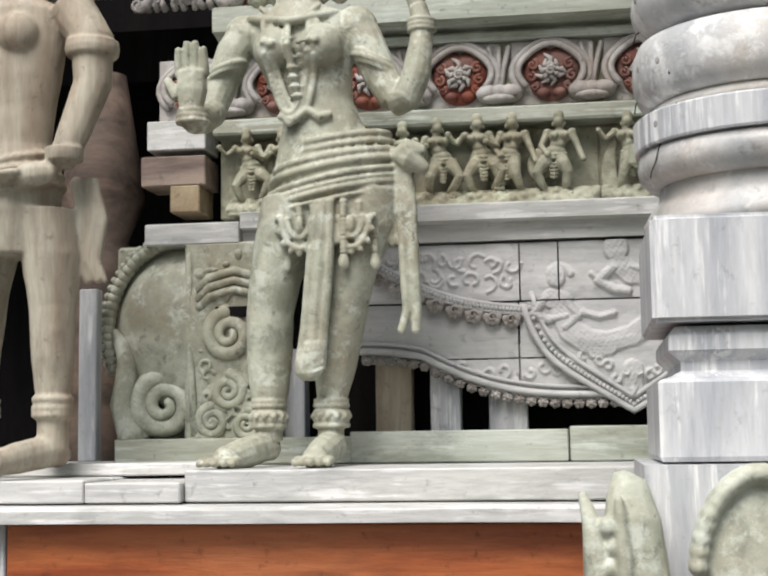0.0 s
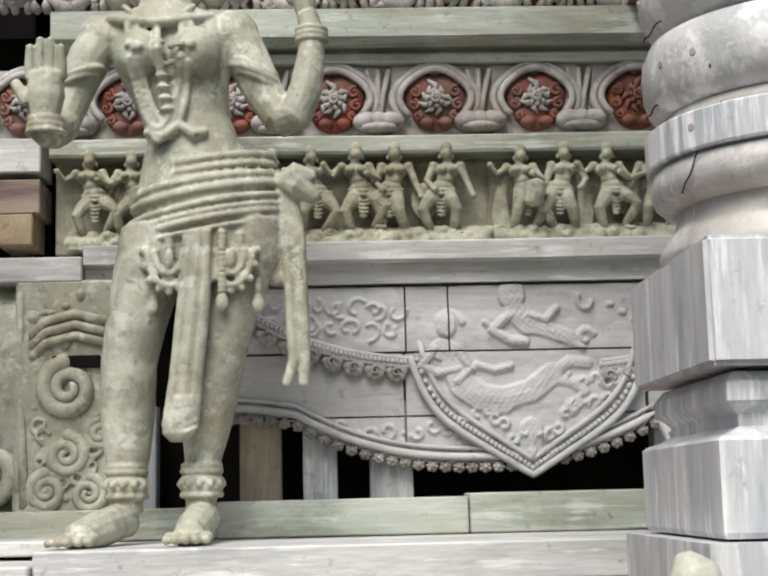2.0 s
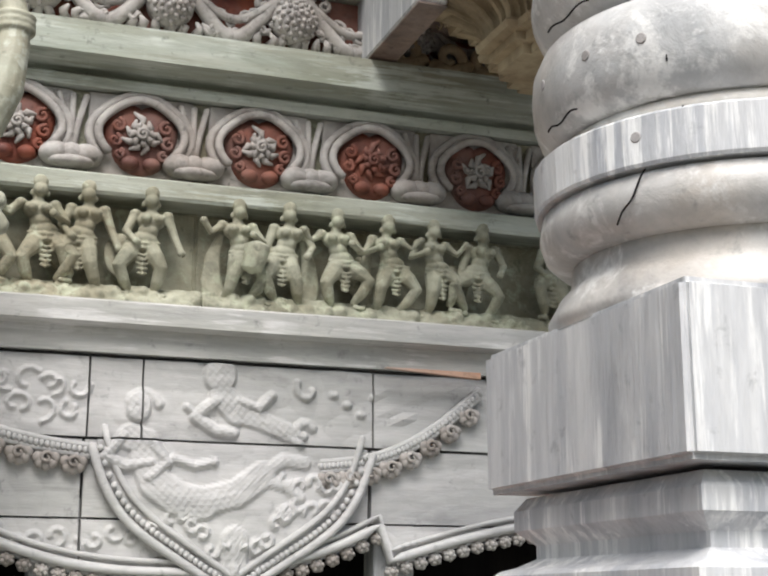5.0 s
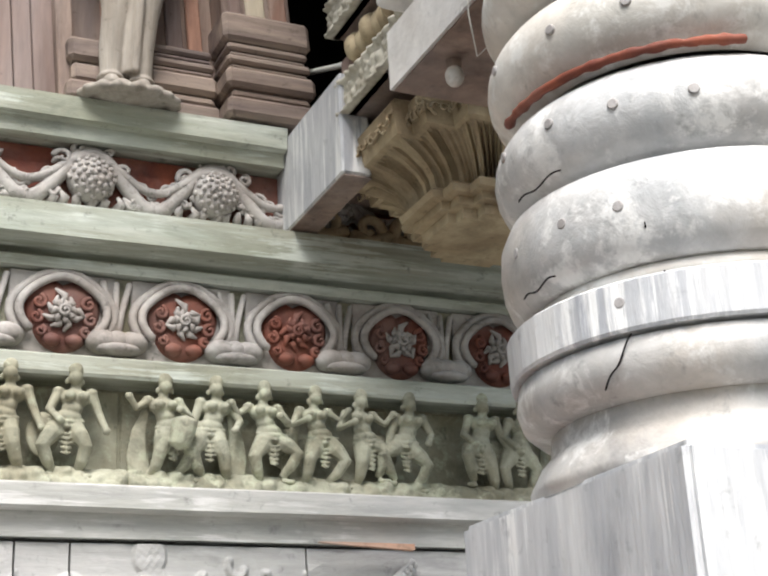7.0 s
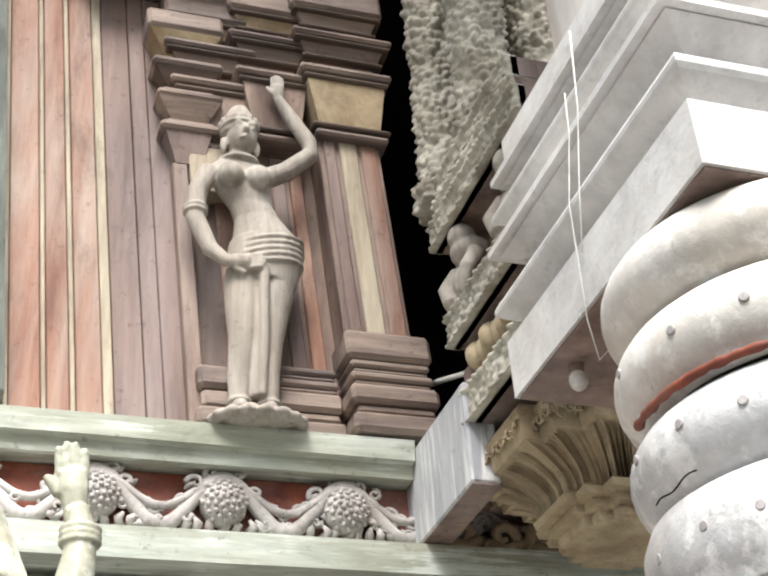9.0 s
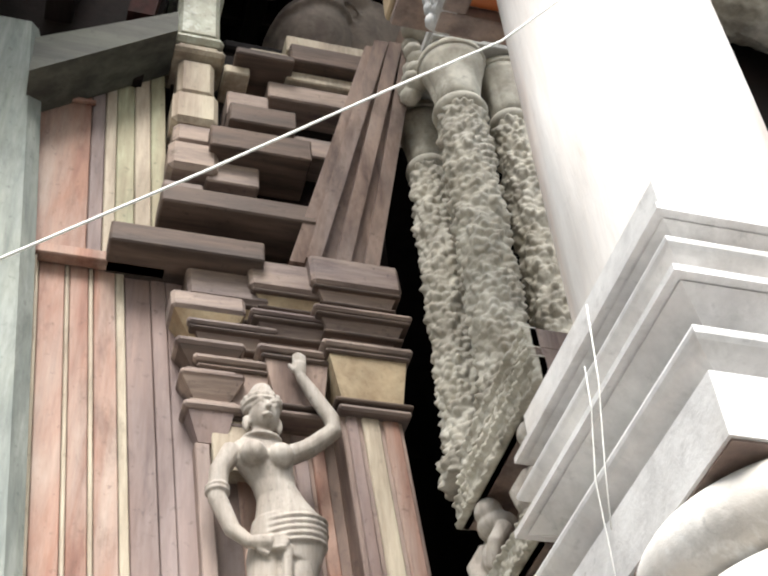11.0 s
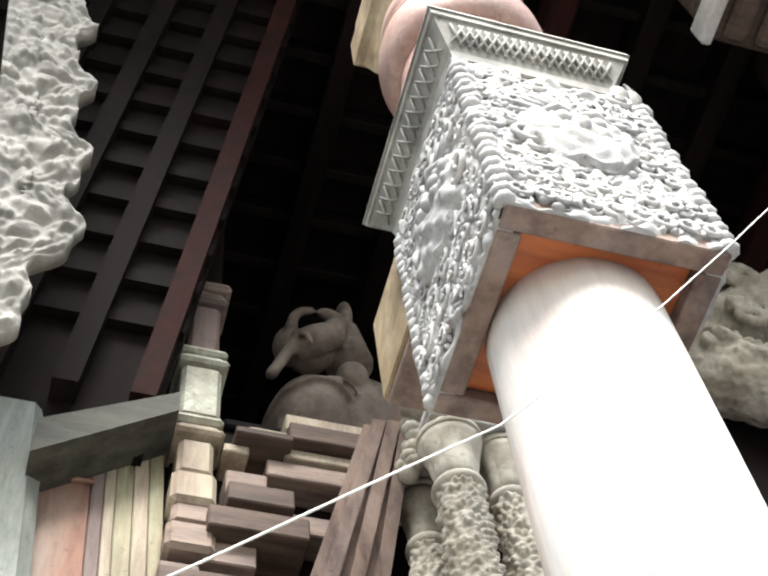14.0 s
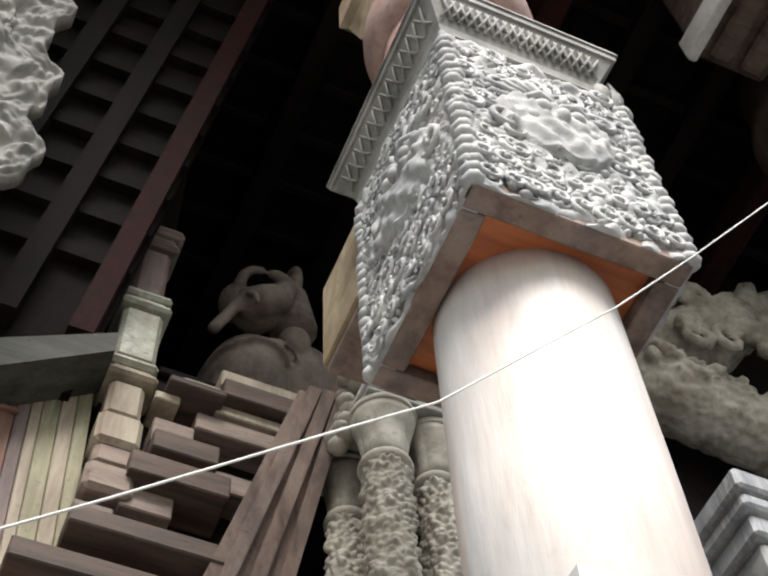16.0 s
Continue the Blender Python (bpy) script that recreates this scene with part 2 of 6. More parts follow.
def carved(w, h, nx, ny, fn):
    """A sheet in x and z whose relief towards -y is fn(x, z); closed behind."""
    bm = bmesh.new()
    g = [[bm.verts.new((w * i / nx, -fn(w * i / nx, h * j / ny), h * j / ny)) for i in range(nx + 1)] for j in range(ny + 1)]
    for j in range(ny):
        for i in range(nx):
            bm.faces.new((g[j][i], g[j][i + 1], g[j + 1][i + 1], g[j + 1][i]))
    rim = g[0] + [r[-1] for r in g[1:]] + g[-1][-2::-1] + [r[0] for r in g[-2:0:-1]]
    back = [bm.verts.new((v.co.x, 0.02, v.co.z)) for v in rim]
    for i in range(len(rim)):
        k = (i + 1) % len(rim)
        bm.faces.new((rim[i], back[i], back[k], rim[k]))
    bm.faces.new(back)
    return bm


def lumps(x, z, size, seed=0.0):
    d = noise.voronoi((x / size, z / size, seed))[0]
    return max(0.0, 1 - 1.25 * d[0]) + 0.6 * min(0.5, d[1] - d[0])


def fused(ob, voxel, wear=0.0, grain=0.05):
    md = ob.modifiers.new("fuse", "REMESH")
    md.mode, md.voxel_size, md.use_smooth_shade = "VOXEL", voxel, True
    sm = ob.modifiers.new("soft", "SMOOTH")
    sm.iterations, sm.factor = 1, 0.5
    if wear:
        tx = bpy.data.textures.new("wear", "CLOUDS")
        tx.noise_scale, tx.noise_depth = grain, 2
        dm = ob.modifiers.new("wear", "DISPLACE")
        dm.texture, dm.strength, dm.mid_level, dm.texture_coords = tx, wear, 0.5, "LOCAL"
    return ob


def swirl(x, z, cx, cz, pitch, seed=0.0):
    r, a = math.hypot(x - cx, z - cz), math.atan2(z - cz, x - cx)
    return 0.5 + 0.5 * math.sin(r / pitch * 2 * math.pi - a + seed)

# ---- ground and shell ----
bm = bmesh.new()
bmesh.ops.create_grid(bm, x_segments=8, y_segments=8, size=400)
tagged(part("ground", bm, STONE), "pale grey stone paving round the timber hall", "ground", kind="structure")
# main wall, with the dark doorway to its right
tagged(part("wall_north", slab(-1.09, 0.60, 0.06, 0.40, 0.0, 5.25), BROWN), "weathered timber hall wall", "wall", kind="structure")
tagged(part("wall_east", slab(2.3, 7.0, 0.06, 0.40, 0.0, 9.6), DARK), "dark timber wall beside the doorway", "wall", kind="structure")
tagged(part("wall_sill", slab(0.60, 2.3, 0.06, 0.40, 0.0, 3.32), BROWN), "timber wall below the doorway", "wall", kind="structure")
# west wall and hall interior: their shade is put into the black colour
tagged(part("wall_west", slab(-7.0, -1.46, 1.3, 1.6, 0.0, 9.6), BLACK), "timber wall coloured black for deep shade", "wall", kind="structure")
tagged(part("wall_back", slab(-7.0, 7.0, 6.0, 6.3, 0.0, 9.6), BLACK), "added back wall, the hall's shade in its black", "wall", kind="structure")
# side walls out of view, added to keep light out of the hall
tagged(part("wall_side_west", slab(-7.3, -7.0, 0.3, 6.3, 0.0, 9.6), BLACK), "unseen side wall added to keep the hall dark", "wall", kind="structure")
tagged(part("wall_side_east", slab(7.0, 7.3, 0.06, 6.3, 0.0, 9.6), BLACK), "unseen side wall added to keep the hall dark", "wall", kind="structure")
tagged(part("floor", slab(-7.0, 7.0, 0.4, 6.0, 3.0, 3.2), BLACK), "added timber floor coloured black for the hall's shade", "floor", kind="structure")

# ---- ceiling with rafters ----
# front part is out of view, extended south to shade the upper wall
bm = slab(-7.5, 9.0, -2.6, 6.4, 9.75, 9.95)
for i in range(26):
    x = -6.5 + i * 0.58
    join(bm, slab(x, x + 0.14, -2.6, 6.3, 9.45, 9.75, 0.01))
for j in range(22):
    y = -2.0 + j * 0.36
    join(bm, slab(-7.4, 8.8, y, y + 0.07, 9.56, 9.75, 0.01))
ceil = tagged(part("ceiling", bm, DARK), "coffered timber ceiling with rafters, its shade in the near-black colour", "ceiling", kind="structure")
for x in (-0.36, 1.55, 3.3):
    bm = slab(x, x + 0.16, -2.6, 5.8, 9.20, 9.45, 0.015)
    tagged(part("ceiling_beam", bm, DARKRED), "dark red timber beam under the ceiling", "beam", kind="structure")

# ---- ledge with the plinth below ----
LT = -0.012   # the ledge runs slightly askew
bm = slab(-4.0, 0.85, -0.93, -0.2, 0.0, 1.452, 0.003)
plinth = tagged(part("plinth", bm, BROWN), "timber plinth under the statue ledge", "plinth", kind="structure")
for i, (z0, z1) in enumerate(((1.19, 1.449), (0.93, 1.186), (0.67, 0.926), (0.4, 0.666), (0.0, 0.396))):
    part("plank", slab(-1.42, 0.86, -0.955, -0.933, z0, z1, 0.004), ORANGE, plinth, "varnished orange-brown plank")
part("panel", slab(-4.0, -1.425, -0.952, -0.933, 0.0, 1.449), SILVER, plinth, "whitish bare board")
ledge = thing("statue_ledge", "stepped silver-grey timber ledge carrying the statues", "ledge", kind="structure")
bm = profile_x(-4.0, 0.95, [(-1.03, 1.455), (-1.03, 1.487), (-1.015, 1.497), (-0.2, 1.5), (-0.2, 1.455)], 0.002, 30)
part("lip", bm, SILVER_X, ledge)
part("board", slab(-4.0, -1.22, -0.93, -0.2, 1.502, 1.562), SILVER_X, ledge)
part("board", slab(-1.217, -0.955, -0.93, -0.2, 1.502, 1.555), SILVER_X, ledge)
part("board", slab(-0.952, 0.95, -0.90, -0.2, 1.502, 1.585), SILVER_X, ledge)
part("board", slab(-4.0, -0.93, -0.62, -0.2, 1.565, 1.60), SILVER_X, ledge)
part("plank", slab(-0.60, 0.048, -0.37, -0.2, 1.588, 1.682), GREEN_X, ledge)
part("plank", slab(0.052, 1.2, -0.36, -0.2, 1.588, 1.690), GREEN_X, ledge)
part("plank", slab(-1.35, -0.604, -0.33, -0.2, 1.588, 1.668), GREEN_X, ledge)

# ---- frieze wall: slabs and cornices ----
X0, X1 = -1.10, 2.3
def rail(name, prof, mat, label, x0=X0, x1=X1):
    return tagged(part(name, profile_x(x0, x1, prof, 0.0025, 40), mat), label, "cornice", kind="structure")


rail("trim_base_slab", [(0.06, 2.27), (-0.165, 2.275), (-0.17, 2.33), (-0.205, 2.337), (-0.205, 2.385), (-0.19, 2.392), (0.06, 2.405)], SILVER_X, "broad greyish-white timber slab above the carved drapery", -0.98)
tagged(part("trim_slab_end", slab(-1.30, -0.985, -0.2, 0.05, 2.29, 2.36), SILVER_X), "short bleached timber block beside the slab", "cornice", kind="structure")
rail("trim_rail", [(0.06, 2.665), (-0.095, 2.668), (-0.1, 2.676), (-0.1, 2.716), (-0.09, 2.722), (0.06, 2.73)], GREEN_X, "narrow mossy timber rail above the dancers")
rail("trim_cornice", [(0.06, 2.955), (-0.035, 2.958), (-0.04, 2.982), (-0.01, 2.987), (-0.005, 3.0), (-0.07, 3.015), (-0.105, 3.018), (-0.108, 3.1), (-0.09, 3.108), (0.06, 3.13)], GREEN_X, "pale green weathered timber cornice slab")
rail("trim_top_slab", [(0.06, 3.295), (-0.07, 3.298), (-0.075, 3.335), (-0.10, 3.34), (-0.105, 3.40), (-0.09, 3.407), (0.3, 3.43), (0.3, 3.295)], GREEN_X, "pale green weathered timber shelf under the pilasters", -3.0, 0.585)
tagged(part("frieze_backing", slab(X0, X1, 0.0, 0.06, 2.40, 3.30), OLIVE), "olive weathered boards behind the carved friezes", "wall", kind="structure")

# ---- medallion frieze ----
def medallion(x, flower, parent):
    med = part("medallion", slab(x - 0.13, x + 0.13, -0.012, 0.0, 2.74, 2.955, 0.003), PALE_N, parent)
    bm = bmesh.new()
    for r, y, t in ((0.118, -0.02, 0.012), (0.099, -0.034, 0.011)):
        pts = []
        for i in range(25):
            a = math.radians(-35 + 250 * i / 24)
            k = 1 + 0.06 * math.cos(4 * a) - (0.10 * max(0, math.sin(a)) ** 6)
            pts.append((x + r * 1.02 * k * math.cos(a), y, 2.848 + r * 0.95 * k * math.sin(a), t))
        tube(pts, 8, bm=bm)
    part("frame", bm, PALE_N, med, "", True)
    bm = bmesh.new()
    ball(bm, x - 0.032, -0.008, 2.862, 0.062, 0.022, 0.072, 18, 12)
    ball(bm, x + 0.032, -0.008, 2.862, 0.062, 0.022, 0.072, 18, 12)
    ball(bm, x, -0.008, 2.812, 0.072, 0.024, 0.066, 18, 12)
    for s in (-1, 1):
        ball(bm, x + s * 0.027, -0.030, 2.774, 0.023, 0.017, 0.017, 12, 8)
        for px, pz, r in ((0.060, 2.868, 0.019), (0.066, 2.828, 0.018), (0.055, 2.794, 0.014)):
            tube(spiral(x + s * px, pz, r, 1.25, 0.0075, -0.030, s, 1.3, 14), 6, bm=bm)
    part("disc", bm, RED, med, "red painted heart-shaped hollow with curls", True)
    bm = bmesh.new()
    rng = random.Random(int(x * 100) + 7)
    zc = 2.842 + 0.004 * rng.random()
    for ring, (r0, r1, n, t) in enumerate(((0.022, 0.050, 9, 0.0105), (0.014, 0.033, 7, 0.010))):
        for i in range(n):
            a = 2 * math.pi * i / n + ring * 0.5 + math.pi / 2
            bend = a + 0.35 * rng.choice((-1, 1))
            tall = 1.28 if i == 0 and ring == 0 else rng.uniform(0.86, 1.06)
            tube([(x + r0 * math.cos(a), -0.034 - 0.007 * ring, zc + r0 * math.sin(a), t), (x + 0.7 * r1 * tall * math.cos(a), -0.040 - 0.009 * ring, zc + 0.7 * r1 * tall * math.sin(a), t * 0.9),
                  (x + r1 * tall * math.cos(bend), -0.036 - 0.006 * ring, zc + r1 * tall * math.sin(bend), t * 0.35)], 6, bm=bm)
    tube(spiral(x, zc, 0.017, 1.5, 0.006, -0.050, 1, 0.4, 16), 6, bm=bm)
    ball(bm, x, -0.034, zc, 0.026, 0.014, 0.026, 12, 8)
    part("flower", bm, flower, med, "", True)


frieze = thing("medallion_frieze", "carved frieze of red and silver flower medallions with lobed frames", "frieze", kind="structure")
for k in range(-3, 8):
    medallion(-0.281 + 0.3005 * k, RED if k in (3, 6) else PALE_N, frieze)
    x = -0.162 + 0.3005 * k + 0.012
    bm = bmesh.new()
    for dx, r in ((-0.036, 0.042), (0.036, 0.042), (0.0, 0.036)):
        ball(bm, x + dx, -0.03, 2.778, r, 0.04, 0.03, 14, 8)
    ball(bm, x, -0.052, 2.755, 0.056, 0.03, 0.016, 14, 6)
    part("lip_scroll", bm, PALE_N, frieze, "", True)
    bm = bmesh.new()
    for dx in (-0.014, 0.0, 0.014):
        tube([(x + dx * 0.5, -0.022, 2.80, 0.008), (x + dx, -0.02, 2.86, 0.009), (x + dx * 2.4, -0.018, 2.94, 0.008)], 6, bm=bm)
    part("stem", bm, PALE_N, frieze, "", True)

# ---- scroll frieze ----
scroll = thing("scroll_frieze", "carved wave-scroll frieze with round blossoms on red ground", "frieze", kind="structure")
part("field", slab(-1.1, 2.25, -0.008, 0.0, 3.14, 3.294, 0.002), RED, scroll)
for k in range(-4, 7):
    x = 0.077 + 0.325 * k
    bm = bmesh.new()
    ball(bm, x, -0.03, 3.205, 0.062, 0.05, 0.062, 20, 12)
    for i in range(44):
        a, r = i * 2.4, 0.0092 * math.sqrt(i)
        ball(bm, x + r * math.cos(a), -0.03 - 0.05 * math.sqrt(max(0.05, 1 - (r / 0.062) ** 2)), 3.205 + r * math.sin(a), 0.0075, 0.009, 0.0075, 6, 4)
    part("blossom", bm, PALE_N, scroll, "", True)
    bm = bmesh.new()
    for off, t in ((0.0, 0.020), (0.030, 0.012)):
        pts = []
        for i in range(21):
            u = -0.5 + i / 20
            z = 3.21 + off * 0.6 + (0.07 - off) * math.cos(2 * math.pi * u)
            pts.append((x + u * 0.325 , -0.03 - off * 0.3, z, t))
        tube(pts, 8, bm=bm)
    rng = random.Random(k + 40)
    for i in range(15):
        u = -0.5 + (i + rng.random() * 0.6) / 15
        zc = 3.21 + 0.07 * math.cos(2 * math.pi * u)
        side = 1 if abs(u) > 0.22 else -1
        px, pz, r = x + u * 0.325, zc - 0.0 + side * rng.uniform(0.028, 0.05) * (1 if i % 3 else -0.8), rng.uniform(0.014, 0.027)
        pz = min(3.282, max(3.15, pz))
        tube(spiral(px, pz, r, rng.uniform(0.7, 1.3), r * 0.36, -0.028 - 0.01 * rng.random(), rng.choice((-1, 1)), rng.uniform(0, 6), 13), 6, bm=bm)
        a = rng.uniform(0, 6.28)
        tube([(px, -0.03, pz, 0.009), (px + 0.018 * math.cos(a), -0.034, pz + 0.014 * math.sin(a), 0.010), (px + 0.03 * math.cos(a + 0.5), -0.03, pz + 0.022 * math.sin(a + 0.5), 0.004)], 6, bm=bm)
    for i in range(11):
        u = -0.5 + i / 10 + rng.uniform(-0.02, 0.02)
        tube([(x + u * 0.32, -0.012, 3.138, 0.014), (x + u * 0.32 + rng.uniform(-0.01, 0.01), -0.04, 3.148, 0.012), (x + u * 0.32 + rng.uniform(-0.016, 0.016), -0.034, 3.165, 0.005)], 6, bm=bm)
    part("scroll", bm, PALE_N, scroll, "", True)


# ---- carved dancers ----
def dancer(pose_no, rng):
    """A small dancing figure about 0.25 m high, feet at the origin, facing -y."""
    bm = bmesh.new()
    s = 1 if pose_no % 2 else -1
    hip = 0.010 * s
    bust = -0.006 * s
    spread = (0.034, 0.045, 0.026, 0.040, 0.022)[pose_no % 5]
    lift = (0.0, 0.022, 0.0, 0.012, 0.03)[pose_no % 5]
    for sd in (-1, 1):
        free = sd == s
        knee = (hip + sd * (spread + (0.008 if free else 0)), -0.052, 0.066 + (lift if free else 0))
        foot = (sd * (0.020 if free else 0.027) + (0.012 * s if pose_no % 3 == 0 else 0), -0.034, 0.006 + (lift * 0.7 if free else 0))
        tube([(hip + sd * 0.012, -0.032, 0.118, 0.020), ((hip + sd * 0.012 + knee[0]) / 2, -0.046, (0.118 + knee[2]) / 2, 0.0185), (*knee, 0.0135), ((knee[0] + foot[0]) / 2, -0.044, (knee[2] + foot[2]) / 2, 0.0115), (foot[0], foot[1] + 0.003, foot[2] + 0.012, 0.008)], 9, bm=bm)
        tube([(foot[0], foot[1], foot[2], 0.008), (foot[0] + sd * 0.02, foot[1] - 0.012, foot[2] - 0.003, 0.006)], 6, bm=bm)
    # pelvis, waist, ribs, neck
    for px, pz, rx, rz in ((hip, 0.116, 0.033, 0.020), (hip * 0.6, 0.135, 0.026, 0.018), (bust * 0.2, 0.155, 0.0195, 0.018), (bust, 0.180, 0.028, 0.022)):
        ball(bm, px, -0.034, pz, rx, 0.020, rz, 14, 9)
    tube([(bust, -0.036, 0.196, 0.011), (bust * 1.1, -0.038, 0.212, 0.0095)], 8, bm=bm)
    for sd in (-1, 1):
        ball(bm, bust + sd * 0.0125, -0.055, 0.180, 0.0105, 0.0095, 0.0105, 9, 7)
        ball(bm, bust + sd * 0.030, -0.034, 0.194, 0.0115, 0.012, 0.0115, 9, 7)
    hx = bust * 1.2 + 0.003 * s
    ball(bm, hx, -0.044, 0.224, 0.0135, 0.0155, 0.0165, 12, 9)
    tube([(hx, -0.040, 0.235, 0.0155), (hx, -0.038, 0.243, 0.0165), (hx - 0.002 * s, -0.036, 0.252, 0.0145), (hx - 0.003 * s, -0.034, 0.259, 0.0095)], 9, bm=bm)
    for sd in (-1, 1):
        ball(bm, hx + sd * 0.0145, -0.038, 0.217, 0.004, 0.005, 0.008, 6, 5)
    # one arm on the hip or drum, the other bent out or lowered
    for sd in (-1, 1):
        way = (pose_no + (2 if sd > 0 else 0)) % 4
        elbow = ((0.046, -0.040, 0.150), (0.050, -0.046, 0.152), (0.044, -0.034, 0.146), (0.054, -0.040, 0.172))[way]
        palm = ((0.030, -0.060, 0.122), (0.024, -0.068, 0.165), (0.056, -0.046, 0.106), (0.070, -0.050, 0.196))[way]
        tube([(bust + sd * 0.030, -0.034, 0.192, 0.0105), (bust + sd * elbow[0], elbow[1], elbow[2], 0.0085), (bust + sd * palm[0], palm[1], palm[2], 0.0068)], 8, bm=bm)
        ball(bm, bust + sd * palm[0], palm[1], palm[2], 0.0085, 0.008, 0.0095, 8, 6)
    # pleated cloth between the knees, belt folds
    for i in range(5):
        wd = 0.013 - 0.0012 * i
        tube([(hip - wd, -0.048, 0.098 - i * 0.011, 0.0032), (hip, -0.056, 0.092 - i * 0.011, 0.0042), (hip + wd, -0.048, 0.098 - i * 0.011, 0.0032)], 5, bm=bm)
    for i in range(2):
        tube([(hip - 0.033, -0.038, 0.128 - i * 0.010, 0.0035), (hip, -0.057, 0.120 - i * 0.011, 0.004), (hip + 0.033, -0.038, 0.128 - i * 0.010, 0.0035)], 5, bm=bm)
    kind = pose_no % 6
    if kind == 1:      # drum held before the waist
        tube([(hip + 0.004 * s, -0.074, 0.078, 0.021), (hip + 0.010 * s, -0.078, 0.105, 0.024), (hip + 0.014 * s, -0.078, 0.134, 0.026)], 12, bm=bm)
    if kind in (1, 2, 5):    # broad shawl hanging to the ground at one side
        tube([(-s * 0.036, -0.022, 0.175, 0.007), (-s * 0.050, -0.018, 0.12, 0.015), (-s * 0.052, -0.018, 0.06, 0.022), (-s * 0.044, -0.018, 0.004, 0.024)], 9, bm=bm, flat=0.5)
    if kind in (0, 3):    # round shield of cloth behind the hip
        ball(bm, hip + s * 0.036, -0.014, 0.10, 0.030, 0.010, 0.052, 16, 10)
    return bm


dancers = thing("dancer_frieze", "olive carved frieze of small dancing figures, some worn", "frieze", kind="structure")
part("backing", slab(-1.05, 0.165, -0.005, 0.0, 2.405, 2.662), OLIVE, dancers)
part("backing", slab(0.17, 1.30, -0.005, 0.0, 2.40, 2.66), OLIVE, dancers)
part("backing", slab(1.305, 2.25, -0.005, 0.0, 2.40, 2.66), OLIVE, dancers)
def rocky(x0, x1):
    def h(x, z):
        return 0.085 * (1 - z / 0.075) ** 0.5 + 0.028 * lumps(x, z, 0.034)
    return moved(carved(x1 - x0, 0.06, int((x1 - x0) / 0.008), 10, h), Matrix.Translation((x0, -0.03, 2.392)))


for a, b in ((-1.05, 0.165), (0.17, 1.30), (1.305, 2.25)):
    part("rocky_base", rocky(a, b), OLIVE, dancers, "", True)
rng = random.Random(4)
for i, x in enumerate((-0.98, -0.86, -0.72, -0.60, -0.47, -0.345, -0.215, -0.115, 0.035, 0.262, 0.378, 0.515, 0.65, 0.775, 0.90, 1.115, 1.235, 1.39, 1.53, 1.66, 1.82, 1.98)):
    k = 0.97 + 0.06 * rng.random()
    ob = part("dancer", moved(dancer((3, 1, 4, 0, 2, 5, 3, 4, 0, 7, 2, 3, 5, 9, 6, 4, 0, 1, 3, 2, 4, 5)[i], rng), Matrix.Translation((x, -0.042, 2.425)) @ Matrix.Diagonal((k * 1.28, 1.25, k * 1.04, 1))), OLIVE, dancers, "", True)
    fused(ob, 0.0028)

# ---- relief drapery below the slab ----
drape = thing("relief_drapery", "pale grey carved timber drapery with garlands and pointed pendant", "relief", kind="structure")
def hem(x):
    """Lower edge of the drapery."""
    if x < -0.40:
        return 1.895 - 0.02 * math.sin((x + 0.40) * 9)
    if x < 0.62:
        u = (x - 0.11) / 0.51
        return 1.77 + 0.125 * abs(u) ** 2.4
    return 1.80 + 0.1 * abs(math.sin((x - 0.62) * 3))


def sheet(x0, x1, lo, hi, y, n=24, mat=PALE, name="plank", th=0.05, fn=None):
    bm = bmesh.new()
    rows = 44 if fn and x0 < 0.5 else 10
    n = int((x1 - x0) / 0.0042) if fn and x0 < 0.5 else n
    g = []
    for j in range(rows + 1):
        r = []
        for i in range(n + 1):
            x = x0 + (x1 - x0) * i / n
            a, b = lo(x), hi(x)
            z = a + (b - a) * j / rows
            r.append(bm.verts.new((x, y - 0.004 * noise.noise((x * 7, z * 7, 1)) - (fn(x, z) if fn else 0), z)))
        g.append(r)
    for j in range(rows):
        for i in range(n):
            bm.faces.new((g[j][i], g[j][i + 1], g[j + 1][i + 1], g[j + 1][i]))
    rim = g[0] + [r[-1] for r in g[1:]] + g[-1][-2::-1] + [r[0] for r in g[-2:0:-1]]
    back = [bm.verts.new((v.co.x, y + th, v.co.z)) for v in rim]
    for i in range(len(rim)):
        k = (i + 1) % len(rim)
        bm.faces.new((rim[i], back[i], back[k], rim[k]))
    bm.faces.new(back)
    return part(name, bm, mat, drape)


def stroke(x, z, path, r, rise, edge=0.006):
    """Height of a raised band of half-width r along a path of (x, z) points."""
    best = 9.0
    for (ax, az), (bx, bz) in zip(path, path[1:]):
        dx, dz = bx - ax, bz - az
        u = max(0.0, min(1.0, ((x - ax) * dx + (z - az) * dz) / (dx * dx + dz * dz + 1e-9)))
        best = min(best, math.hypot(x - ax - u * dx, z - az - u * dz))
    if best > r + edge:
        return 0.0
    v = min(1.0, (r + edge - best) / (edge * 1.6))
    return rise * (v * v * (3 - 2 * v)) * (0.72 + 0.28 * max(0.0, 1 - best / r))


def hook(cx, cz, r, a0, turn, n=7):
    return [(cx + r * (1 - 0.6 * i / n) * math.cos(a0 + turn * i / n), cz + r * (1 - 0.6 * i / n) * math.sin(a0 + turn * i / n)) for i in range(n + 1)]


